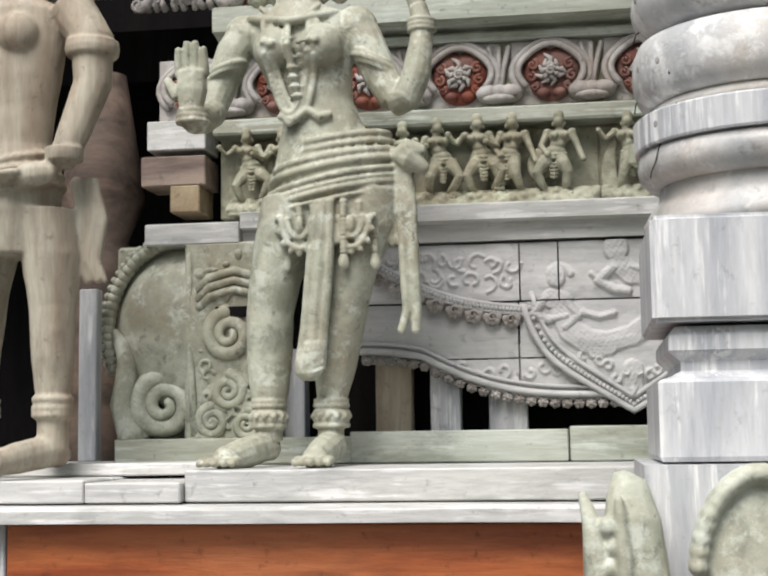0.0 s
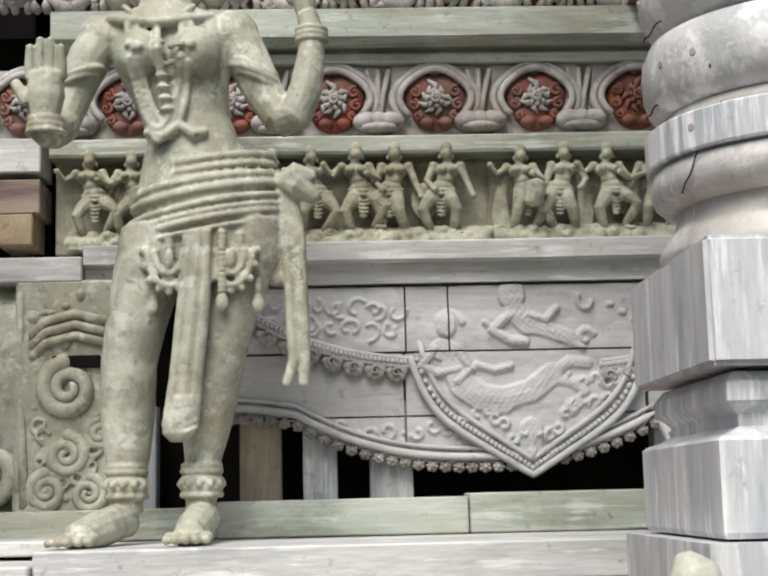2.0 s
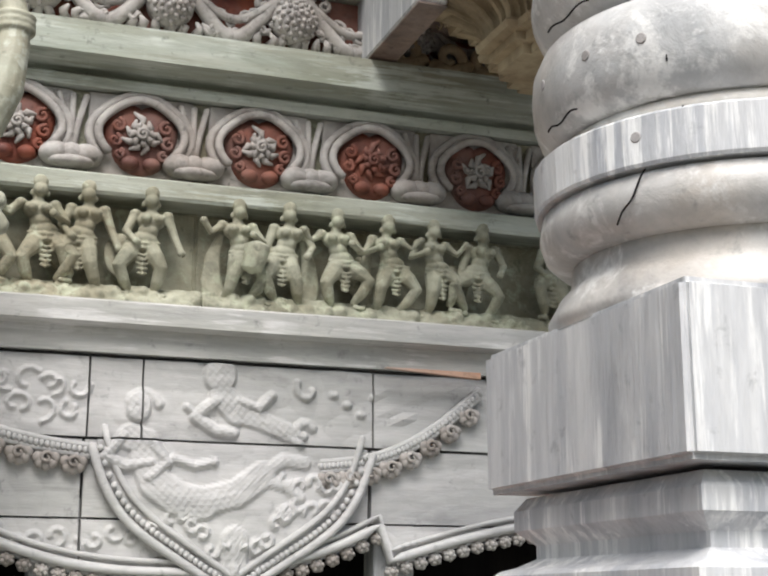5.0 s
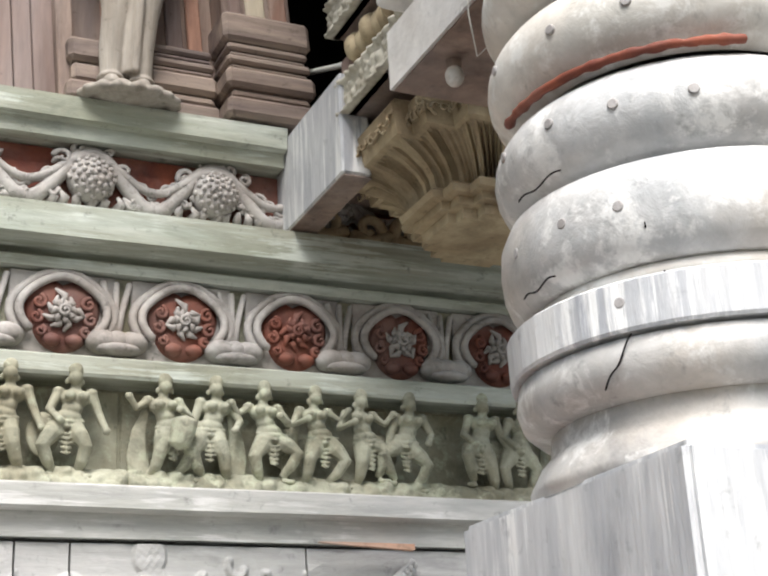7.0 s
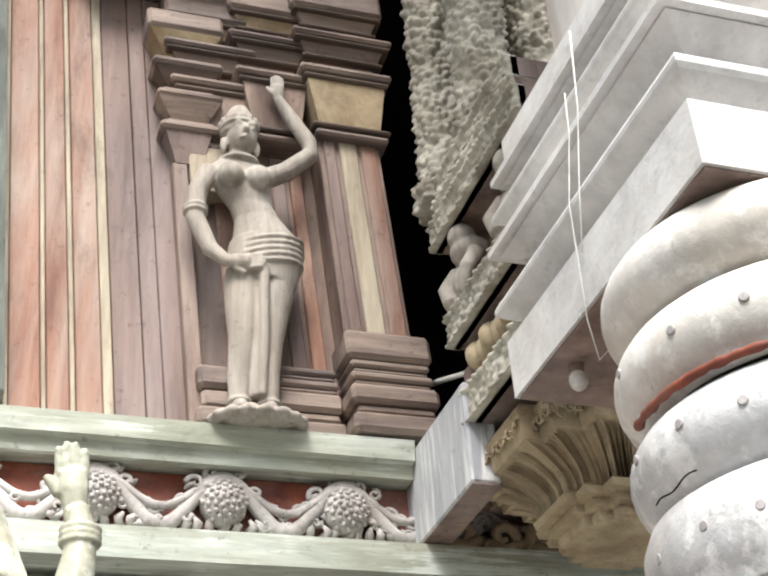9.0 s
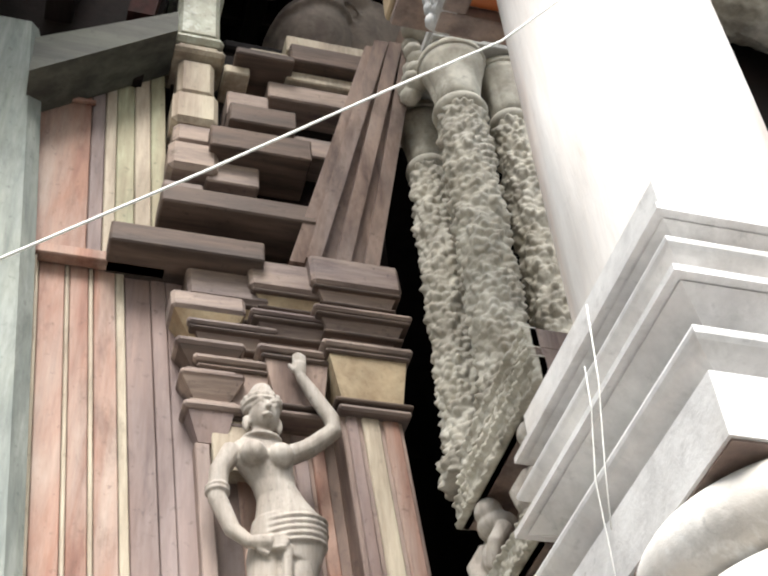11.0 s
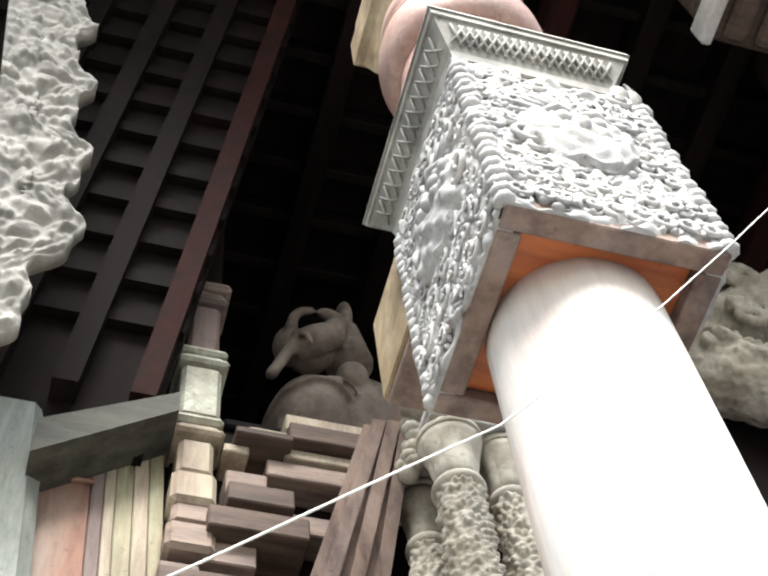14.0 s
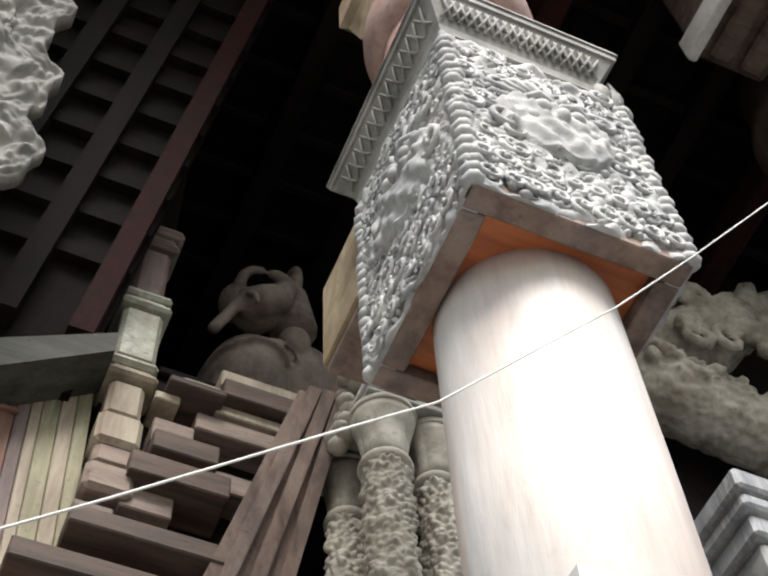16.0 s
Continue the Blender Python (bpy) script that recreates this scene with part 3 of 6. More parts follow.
# a fish-tailed figure on the pendant, a reclining one above, a lion mask at the tip
BAS = [([(0.02, 2.150), (0.02, 2.165)], 0.026, 0.016), (hook(0.02, 2.155, 0.046, 0.2, 2.8), 0.010, 0.010),
       ([(0.005, 2.085), (0.04, 2.075)], 0.030, 0.014), ([(-0.01, 2.09), (-0.055, 2.04), (-0.01, 2.02), (0.05, 2.03)], 0.011, 0.019),
       ([(0.05, 2.075), (0.085, 2.03), (0.045, 1.995)], 0.012, 0.019), ([(0.10, 2.04), (0.15, 2.025), (0.195, 2.035)], 0.008, 0.014),
       ([(0.04, 2.04), (0.06, 1.985), (0.11, 1.95), (0.17, 1.94)], 0.036, 0.013), ([(0.17, 1.945), (0.25, 1.965), (0.31, 2.01)], 0.030, 0.012),
       ([(0.31, 2.01), (0.36, 2.045), (0.41, 2.04)], 0.014, 0.011), ([(0.31, 2.0), (0.37, 1.985), (0.40, 1.96)], 0.012, 0.010),
       ([(0.247, 1.86), (0.247, 1.80)], 0.030, 0.014), ([(0.222, 1.845), (0.232, 1.845)], 0.008, 0.020), ([(0.262, 1.845), (0.272, 1.845)], 0.008, 0.020), ([(0.247, 1.80), (0.247, 1.785)], 0.012, 0.021),
       ([(0.207, 2.235), (0.207, 2.245)], 0.036, 0.014), ([(0.215, 2.19), (0.25, 2.155)], 0.030, 0.014), ([(0.25, 2.15), (0.31, 2.135), (0.375, 2.11)], 0.020, 0.012),
       ([(0.20, 2.18), (0.15, 2.14), (0.20, 2.11), (0.24, 2.105)], 0.012, 0.018), ([(0.13, 2.16), (0.165, 2.13)], 0.007, 0.014), ([(0.25, 2.18), (0.30, 2.165), (0.33, 2.195)], 0.010, 0.017),
       (hook(0.42, 2.215, 0.03, 2.6, 3.4), 0.007, 0.012), (hook(0.41, 2.115, 0.025, 0.4, 4.5), 0.009, 0.012), ([(0.345, 2.12), (0.40, 2.085)], 0.010, 0.012)]
for i in range(9):
    BAS.append((hook(0.247 + (0.052 + 0.023 * (i // 2)) * (1 if i % 2 else -1), 1.835 + 0.026 * (i // 2) + 0.006 * (i % 3), 0.018, i * 1.3, 4.4 if i % 2 else -4.4), 0.0055, 0.012))
for i in range(22):
    BAS.append((hook(-0.50 + 0.037 * (i % 11) + 0.012 * (i % 3), 2.225 - 0.055 * (i // 11) - 0.003 * (i % 11), 0.021 + 0.004 * (i % 4), i * 1.9, 3.6 if i % 2 else -3.8), 0.0045, 0.009))
for i in range(12):
    BAS.append((hook(-0.36 + 0.042 * i, 1.875 - 0.035 * math.sin(i * 0.3) + 0.012 * (i % 3), 0.017 + 0.003 * (i % 3), i * 2.3, 4.2 if i % 2 else -3.6), 0.005, 0.009))
for i in range(10):
    BAS.append((hook(0.37 + 0.03 * (i % 5), 1.93 + 0.055 * (i // 5) + 0.01 * (i % 2), 0.02, i * 1.7, 4.0 if i % 2 else -4.0), 0.0055, 0.010))
for i in range(9):
    BAS.append(([(0.48 + 0.035 * i, 2.205 - 0.022 * (i % 3)), (0.486 + 0.035 * i, 2.205 - 0.022 * (i % 3))], 0.007, 0.010))
BAS = [(p, r, h, min(v[0] for v in p) - r - 0.01, max(v[0] for v in p) + r + 0.01, min(v[1] for v in p) - r - 0.01, max(v[1] for v in p) + r + 0.01) for p, r, h in BAS]


def worn(x, z):
    top = 0.0
    for p, r, h, xa, xb, za, zb in BAS:
        if xa < x < xb and za < z < zb:
            top = max(top, stroke(x, z, p, r, h))
    rub = 0.5 + 0.5 * noise.noise((x * 4, z * 4, 3.0))
    return top * (0.75 + 0.35 * rub) + 0.003 * lumps(x, z, 0.055, 3.0) + 0.0008 * top / 0.012 * math.sin(x * 340 + z * 90) * math.sin(z * 330)


cuts = (-0.60, -0.093, 0.028, 0.585, 1.35)
for a, b in zip(cuts, cuts[1:]):
    sheet(a + 0.0025, b - 0.0025, lambda x: 2.085, lambda x: 2.266, -0.15, 20, fn=worn)
for a, b in ((-0.60, -0.1), (-0.098, 0.575), (0.58, 1.35)):
    sheet(a + 0.0025, b - 0.0025, lambda x: 1.906, lambda x: 2.078, -0.15, 20, fn=worn)
    sheet(a + 0.0025, b - 0.0025, lambda x: min(hem(x), 1.895), lambda x: 1.901, -0.15, 24, fn=worn)


def along(fn, x0, x1, n):
    return [(x0 + (x1 - x0) * i / n, fn(x0 + (x1 - x0) * i / n)) for i in range(n + 1)]


bm = bmesh.new()
hexa(bm, [(0.60, -0.208, 2.272), (0.845, -0.208, 2.258), (0.845, -0.19, 2.258), (0.60, -0.19, 2.272), (0.60, -0.208, 2.274), (0.845, -0.208, 2.273), (0.845, -0.19, 2.273), (0.60, -0.19, 2.274)])
part("stained_strip", bm, wood("faded_orange_wood", (0.50, 0.22, 0.12), (0.42, 0.30, 0.22), (0.55, 0.50, 0.46), "x", 0.7, amount=0.9), drape, "faded orange painted strip")
# hem: rolled border and a row of beads
bm = bmesh.new()
tube([(x, -0.162, z + 0.018, 0.011) for x, z in along(hem, -0.6, 1.35, 70)], 8, bm=bm)
tube([(x, -0.160, z + 0.042, 0.006) for x, z in along(hem, -0.6, 1.35, 70)], 6, bm=bm)
part("hem_border", bm, PALE, drape, "", True)
for x, z in along(hem, -0.58, 1.33, 52):
    bm = bmesh.new()
    for i in range(6):
        a = i * math.pi / 3 + x * 40
        ball(bm, x + 0.0105 * math.cos(a), -0.152, z - 0.010 + 0.0095 * math.sin(a), 0.0082, 0.013, 0.0078, 7, 5)
    ball(bm, x, -0.156, z - 0.010, 0.0085, 0.016, 0.0085, 8, 5)
    part("hem_rosette", bm, PALE_N, drape, "", True)


def swag(x0, z0, x1, z1, sag, n=40):
    return [(x0 + (x1 - x0) * i / n, z0 + (z1 - z0) * i / n - sag * math.sin(math.pi * i / n)) for i in range(n + 1)]


for x0, z0, x1, z1, sag in ((-0.56, 2.22, -0.085, 2.062, 0.035), (0.45, 2.045, 0.86, 2.24, 0.05)):
    pts = swag(x0, z0, x1, z1, sag)
    bm = bmesh.new()
    for o in (0.0, -0.022):
        tube([(x, -0.163, z + o, 0.008) for x, z in pts], 6, bm=bm)
    for x, z in pts[::1]:
        ball(bm, x, -0.168, z - 0.011, 0.007, 0.008, 0.009, 6, 5)
    part("garland_rope", bm, PALE, drape, "", True)
    for x, z in pts[2::5]:
        bm = bmesh.new()
        for k in range(5):
            a = math.pi * (1.0 + 0.25 * k)
            ball(bm, x + 0.018 * math.cos(a), -0.165, z - 0.04 + 0.016 * math.sin(a), 0.014, 0.012, 0.014, 8, 5)
        tube(spiral(x, z - 0.042, 0.016, 1.2, 0.006, -0.172, 1, 0, 12), 5, bm=bm)
        part("garland_leaf", bm, PALE_N, drape, "", True)
# pointed pendant with a lying figure
def pend(x):
    u = abs(x - 0.247) / 0.33
    return 1.735 + 0.33 * (0.62 * u + 0.38 * u ** 8)


bm = bmesh.new()
for o, t in ((0.0, 0.011), (0.034, 0.008)):
    tube([(0.247 + (x - 0.247) * (1 - o * 2.2), -0.172, pend(x) + o * 1.25, t) for x, z in along(pend, -0.083, 0.577, 44)], 7, bm=bm)
for x, z in along(pend, -0.075, 0.569, 56):
    ball(bm, 0.247 + (x - 0.247) * 0.965, -0.175, z + 0.02, 0.008, 0.007, 0.008, 6, 5)
part("pendant_border", bm, PALE, drape, "", True)
sheet(-0.07, 0.564, lambda x: pend(x) + 0.01, lambda x: 2.078, -0.165, 30, PALE, "pendant", 0.02, worn)
# black board in place of the shade in the gap and plank joints
tagged(part("dark_recess", slab(-0.98, 1.4, 0.02, 0.058, 1.55, 2.265, 0.0), BLACK), "black board standing for the shade behind the posts", "recess", kind="structure")
# posts in the dark gap below the drapery
for x0, x1, mt, lb in ((-0.86, -0.79, SILVER, "grey timber post"), (-0.56, -0.445, CREAM, "tan timber post"), (-0.385, -0.29, SILVER, "grey timber post"), (-0.2, -0.08, SILVER, "grey timber post"), (0.6, 0.7, SILVER, "grey timber post")):
    tagged(part("post", slab(x0, x1, -0.12, -0.04, 1.6, 1.95, 0.004), mt), lb + " under the carved drapery", "post", "posts under the drapery")

# ---- elephant-blanket carving at the wall's west end ----
ele = thing("scroll_carving", "grey-green carved panel with rounded dome and curling scrolls", "carving", kind="structure")
part("panel", slab(-1.42, -0.86, -0.12, 0.05, 1.60, 2.30, 0.01), GREEN, ele)
part("carved_board", slab(-1.165, -0.86, -0.20, -0.121, 1.60, 2.295, 0.008), GREEN, ele)
bm = bmesh.new()
ball(bm, -1.19, -0.10, 2.02, 0.235, 0.12, 0.27, 28, 18)
part("dome", bm, GREEN, ele, "", True)
bm = bmesh.new()
for k in range(26):
    a = math.radians(75 + 130 * k / 25)
    ball(bm, -1.19 + 0.245 * math.cos(a), -0.15, 2.02 + 0.29 * math.sin(a), 0.022, 0.03, 0.022, 8, 6)
    ball(bm, -1.19 + 0.272 * math.cos(a), -0.14, 2.02 + 0.315 * math.sin(a), 0.012, 0.02, 0.012, 6, 5)
part("border", bm, GREEN, ele, "", True)
for cx, cz, r, t, q in ((-1.239, 1.775, 0.098, 0.034, 1), (-1.016, 1.995, 0.075, 0.026, 1), (-1.02, 1.815, 0.055, 0.02, -1), (-1.07, 1.72, 0.05, 0.018, 1), (-0.96, 1.71, 0.048, 0.017, -1), (-0.93, 1.87, 0.04, 0.015, 1), (-1.33, 1.70, 0.04, 0.018, -1)):
    part("scroll", tube(spiral(cx, cz, r, 1.9, t, -0.165 if cx < -1.2 else -0.20, q, 1.6, 40), 9), GREEN, ele, "", True)
bm = tube([(-1.412, -0.16, 2.02, 0.010), (-1.385, -0.17, 1.975, 0.026), (-1.365, -0.17, 1.92, 0.034), (-1.37, -0.17, 1.86, 0.036), (-1.385, -0.165, 1.78, 0.04), (-1.36, -0.16, 1.70, 0.045), (-1.33, -0.16, 1.63, 0.05)], 10)
part("horn", bm, GREEN, ele, "", True)
for o in (0.0, 0.03, 0.06):
    part("lid_fold", tube([(-1.12, -0.205, 2.08 + o, 0.013), (-1.08, -0.205, 2.12 + o, 0.014), (-1.0, -0.205, 2.14 + o, 0.014), (-0.92, -0.205, 2.12 + o, 0.013)], 8), GREEN, ele, "", True)
rng = random.Random(31)
bm = bmesh.new()
for k in range(34):
    px, pz, r = rng.uniform(-1.14, -0.88), rng.uniform(1.63, 1.92), rng.uniform(0.018, 0.034)
    tube(spiral(px, pz, r, 1.0, r * 0.34, -0.20, rng.choice((-1, 1)), rng.uniform(0, 6), 12), 6, bm=bm)
for k in range(22):
    ball(bm, rng.uniform(-1.13, -0.88), -0.195, rng.uniform(1.62, 2.28), rng.uniform(0.012, 0.03), 0.016, rng.uniform(0.01, 0.022), 8, 6)
fused(part("leafwork", bm, GREEN, ele, "", True), 0.005)
part("seam_rib", tube([(-1.15, -0.20, 2.26, 0.010), (-1.15, -0.205, 2.0, 0.013), (-1.14, -0.205, 1.85, 0.013), (-1.13, -0.20, 1.68, 0.014)], 8), GREEN, ele, "", True)
# no cut here: a black slab paints the shade of a hollow
bm = slab(-1.06, -0.93, -0.215, -0.19, 2.05, 2.085, 0.003)
part("hollow", bm, BLACK, ele)
# shaded trunk-like post and turned post beyond the wall's end
bm = lathe([(0.12, 0.0), (0.12, 1.6), (0.13, 2.0), (0.11, 2.2), (0.13, 2.3), (0.09, 2.35), (0.15, 2.5), (0.12, 2.7), (0.08, 2.95)], 24)
tagged(part("carved_post", moved(bm, Matrix.Translation((-1.56, 0.12, 0))), UMBER, None, "", True), "dark brown carved post in the shade behind the statue", "post")
bm = bmesh.new()
bm = lathe([(0.14, 0.0), (0.14, 1.5), (0.10, 1.6), (0.13, 1.66), (0.13, 1.72), (0.09, 1.75), (0.12, 1.8), (0.12, 1.84), (0.08, 1.88), (0.11, 1.94), (0.11, 2.0), (0.075, 2.05), (0.09, 2.5), (0.07, 3.1)], 28)
tagged(part("turned_post", moved(bm, Matrix.Translation((-2.02, 0.0, 0))), BROWN, None, "", True), "turned brown timber post with stacked rings", "post")
tagged(part("plank_upright", slab(-1.50, -1.44, -0.25, -0.2, 1.6, 2.15), SILVER), "upright bluish-grey board behind the statue", "board")
for i, (x0, x1, z0, z1) in enumerate(((-1.32, -1.12, 2.62, 2.72), (-1.24, -1.14, 2.41, 2.50), (-1.34, -1.12, 2.50, 2.60))):
    tagged(part("block", slab(x0, x1, -0.12, 0.05, z0, z1), (SILVER_X, TAN, BROWN_X)[i]), "short timber block at the wall's end", "block")

# ---- the great column ----
CX, CY = 0.455, -1.885
col = thing("column", "thick silvery timber column of stacked rings on square blocks", "column")


def at_col(bm):
    return moved(bm, Matrix.Translation((CX, CY, 0)))


def sq(prof):
    return lathe(prof, sides=4)


part("footing", at_col(sq([(0.30, 0.0), (0.30, 0.5), (0.26, 0.55), (0.26, 1.618)])), SILVER, col)
bm = sq([(0.228, 1.622), (0.232, 1.63), (0.232, 1.752), (0.226, 1.757), (0.21, 1.762), (0.192, 1.772), (0.192, 1.788), (0.212, 1.806), (0.212, 1.83), (0.20, 1.846)])
part("lower_block", at_col(bm), SILVER, col)
# big square block, corners worn round at its top
bm = bmesh.new()
hexa(bm, [(-0.238, -0.238, 1.852), (0.238, -0.238, 1.852), (0.238, 0.238, 1.852), (-0.238, 0.238, 1.852), (-0.238, -0.238, 2.03), (0.238, -0.238, 2.03), (0.238, 0.238, 2.03), (-0.238, 0.238, 2.03)])
bmesh.ops.bevel(bm, geom=bm.edges[:], offset=0.007, segments=3, affect="EDGES")
part("square_block", at_col(bm), SILVER, col)


def ringprof(z, h, r, inner=0.2):
    p = [(inner, z)]
    for i in range(13):
        a = math.pi * (-0.5 + i / 12)
        p.append((r - h * 0.5 + h * 0.5 * math.cos(a), z + h * 0.5 + h * 0.5 * math.sin(a)))
    return p + [(inner, z + h)]


part("shoulder", at_col(lathe([(0.235, 2.028), (0.236, 2.045), (0.222, 2.07), (0.208, 2.085), (0.205, 2.11), (0.2, 2.115)], 64)), RINGWOOD, col, "", True)
part("ring", at_col(lathe([(0.19, 2.108), (0.222, 2.114), (0.238, 2.128), (0.244, 2.148), (0.24, 2.172), (0.19, 2.176)], 64)), RINGWOOD, col, "", True)


def flat_ring(z0, z1, r):
    bm = lathe([(0.19, z0), (r, z0), (r + 0.002, z0 + 0.004), (r + 0.003, z1 - 0.004), (r - 0.002, z1), (0.19, z1 + 0.006)], 40)
    return at_col(bm)


def half_rings(name, prof_a, mat=SILVER):
    part(name, at_col(lathe(prof_a, 72)), mat, col, "", True)


part("band", flat_ring(2.176, 2.236, 0.247), SILVER, col, "silvery flat band with a bolt")
half_rings("ring", [(0.19, 2.236), (0.222, 2.242), (0.216, 2.258), (0.19, 2.262)], IVORY)
half_rings("ring", [(0.19, 2.258), (0.225, 2.262), (0.240, 2.278), (0.247, 2.298), (0.249, 2.325), (0.247, 2.352), (0.236, 2.376), (0.19, 2.388)], RINGWOOD)
seam = [(CX + 0.2315 * math.cos(math.radians(165 + 1.6 * i)), CY + 0.2315 * math.sin(math.radians(165 + 1.6 * i)), 2.5145 + 0.002 * noise.noise((i * 0.3, 2, 0)), 0.0062 + 0.0035 * noise.noise((i * 0.42, 0, 0))) for i in range(56)]
part("red_seam", tube(seam, 8), RED, col, "faded red painted seam", True)
half_rings("ring", ringprof(2.388, 0.124, 0.2475), RINGWOOD)
half_rings("ring", ringprof(2.518, 0.124, 0.2475), IVORY)
half_rings("ring", ringprof(2.642, 0.115, 0.247), IVORY)
part("neck", at_col(lathe([(0.2, 2.74), (0.2, 2.775)], 40)), IVORY, col)
# wooden plugs round the rings
PLUG = wood("dull_plug_wood", (0.40, 0.38, 0.37), (0.27, 0.25, 0.24), (0.3, 0.29, 0.3), "n", 0.6)
for a, z in ((210, 2.21), (212.7, 2.322), (195, 2.325), (172.7, 2.324), (214.5, 2.448), (193.8, 2.456), (169, 2.46), (236, 2.446), (221.4, 2.575), (197.8, 2.576), (168, 2.586), (245, 2.573)):
    bm = lathe([(0.0068, -0.006), (0.0068, 0.0002), (0.0055, 0.0012)], 14)
    an, r = math.radians(a), 0.2485
    m = Matrix.Translation((CX + r * math.cos(an), CY + r * math.sin(an), z)) @ Matrix.Rotation(an, 4, "Z") @ Matrix.Rotation(math.pi / 2, 4, "Y")
    part("plug", moved(bm, m), PLUG, col, "dull wooden plug")
# cracks along the grain of the rings
for a0, z0, a1, z1 in ((203, 2.118, 212, 2.172), (196, 2.392, 176, 2.385), (222.5, 2.178, 222.5, 2.235), (224, 2.19, 224.3, 2.222), (219, 2.29, 219.6, 2.352), (221, 2.30, 221.3, 2.34), (190, 2.268, 174, 2.262), (232, 2.185, 232.2, 2.21)):
    pts = []
    for i in range(17):
        u = i / 16
        an, z = math.radians(a0 + (a1 - a0) * u), z0 + (z1 - z0) * u + 0.003 * math.sin(u * 9)
        pts.append((CX + 0.2455 * math.cos(an), CY + 0.2455 * math.sin(an), z, 0.0012))
    part("crack", tube(pts, 5), BLACK, col, "dark crack")

# capital mouldings over the rings
cap = thing("column_capital", "white moulded square timber capital on the ringed column", "capital")


def square(z0, z1, h0, h1, mat, name, n=1, bulge=0.0):
    p = [(h0, z0)]
    for i in range(1, n):
        u = i / n
        p.append((h0 + (h1 - h0) * u + bulge * math.sin(math.pi * u), z0 + (z1 - z0) * u))
    p.append((h1, z1))
    b = moved(sq(p), Matrix.Translation((0.435, -1.905, 0)))
    return part(name, b, mat, cap)


square(2.6515, 2.6545, 0.270, 0.270, BROWN, "underside")
square(2.655, 2.748, 0.275, 0.275, CAPITAL, "abacus")
square(2.751, 2.760, 0.235, 0.235, CAPITAL, "fillet")
square(2.762, 2.846, 0.222, 0.216, CAPITAL, "torus", 14, 0.066)
square(2.848, 2.898, 0.216, 0.270, CAPITAL, "cove", 8, -0.012)
square(2.900, 2.911, 0.284, 0.284, CAPITAL, "lip")
square(2.914, 2.932, 0.236, 0.236, CAPITAL, "fillet")
square(2.934, 3.004, 0.216, 0.210, CAPITAL, "torus", 14, 0.062)
square(3.006, 3.028, 0.208, 0.256, CAPITAL, "cove", 8, -0.008)
square(3.030, 3.041, 0.270, 0.270, CAPITAL, "lip")
square(3.044, 3.112, 0.250, 0.250, CAPITAL, "block")
bm = lathe([(0.19, 3.105), (0.197, 3.11), (0.198, 3.6), (0.197, 4.2), (0.196, 4.3)], 72)
shaft = tagged(part("upper_shaft", moved(bm, Matrix.Translation((0.415, -1.866, 0))), SHAFT, None, "", True), "smooth bleached round timber shaft above the capital", "column")

# the capital and all it carries stand a little further back than the rings
K = 1.11
BACK = Matrix.Translation(Vector((-0.59, -3.18, 1.737)) * (1 - K)) @ Matrix.Diagonal((K, K, K, 1))
cap.matrix_basis = shaft.matrix_basis = BACK

# ---- carved box on the shaft ----
box = thing("carved_box_capital", "square timber capital covered in deep silver-grey scrollwork", "capital")
BX0, BX1, BY0, BY1, BZ0, BZ1 = 0.15, 0.66, -2.156, -1.63, 4.19, 5.03
part("core", slab(BX0 + 0.02, BX1 - 0.02, BY0 + 0.02, BY1 - 0.02, BZ0 + 0.05, BZ1, 0.003), SILVER, box)


def relief(seed, w, h):
    def f(x, z):
        u, v = x / w - 0.5, z / h
        ring = math.hypot(u * w, z - h * 0.52)
        s = 0.012 * lumps(x, z, 0.06, seed) + 0.006 * lumps(x, z, 0.026, seed + 4)
        if ring < 0.15:
            s = 0.02 + 0.02 * math.cos(ring / 0.15 * 1.5) + 0.006 * swirl(x, z, w / 2, h * 0.52, 0.05) + 0.008 * lumps(x, z, 0.03, seed)
        s += 0.012 * swirl(x, z, w * 0.2, h * 0.25, 0.07) * (v < 0.5) + 0.012 * swirl(x, z, w * 0.8, h * 0.75, 0.07) * (v >= 0.5)
        return s + 0.004
    return f


GREY = wood("grey_cornice_wood", (0.40, 0.39, 0.36), (0.20, 0.195, 0.18), (0.28, 0.27, 0.23), "n", 0.75, amount=0.5, streak=6)
LICHEN = wood("silver_scrollwork_wood", (0.58, 0.57, 0.55), (0.30, 0.30, 0.30), (0.34, 0.36, 0.36), "n", 0.8, amount=0.4, streak=6)
w, h = BX1 - BX0, BZ1 - BZ0
d = BY1 - BY0


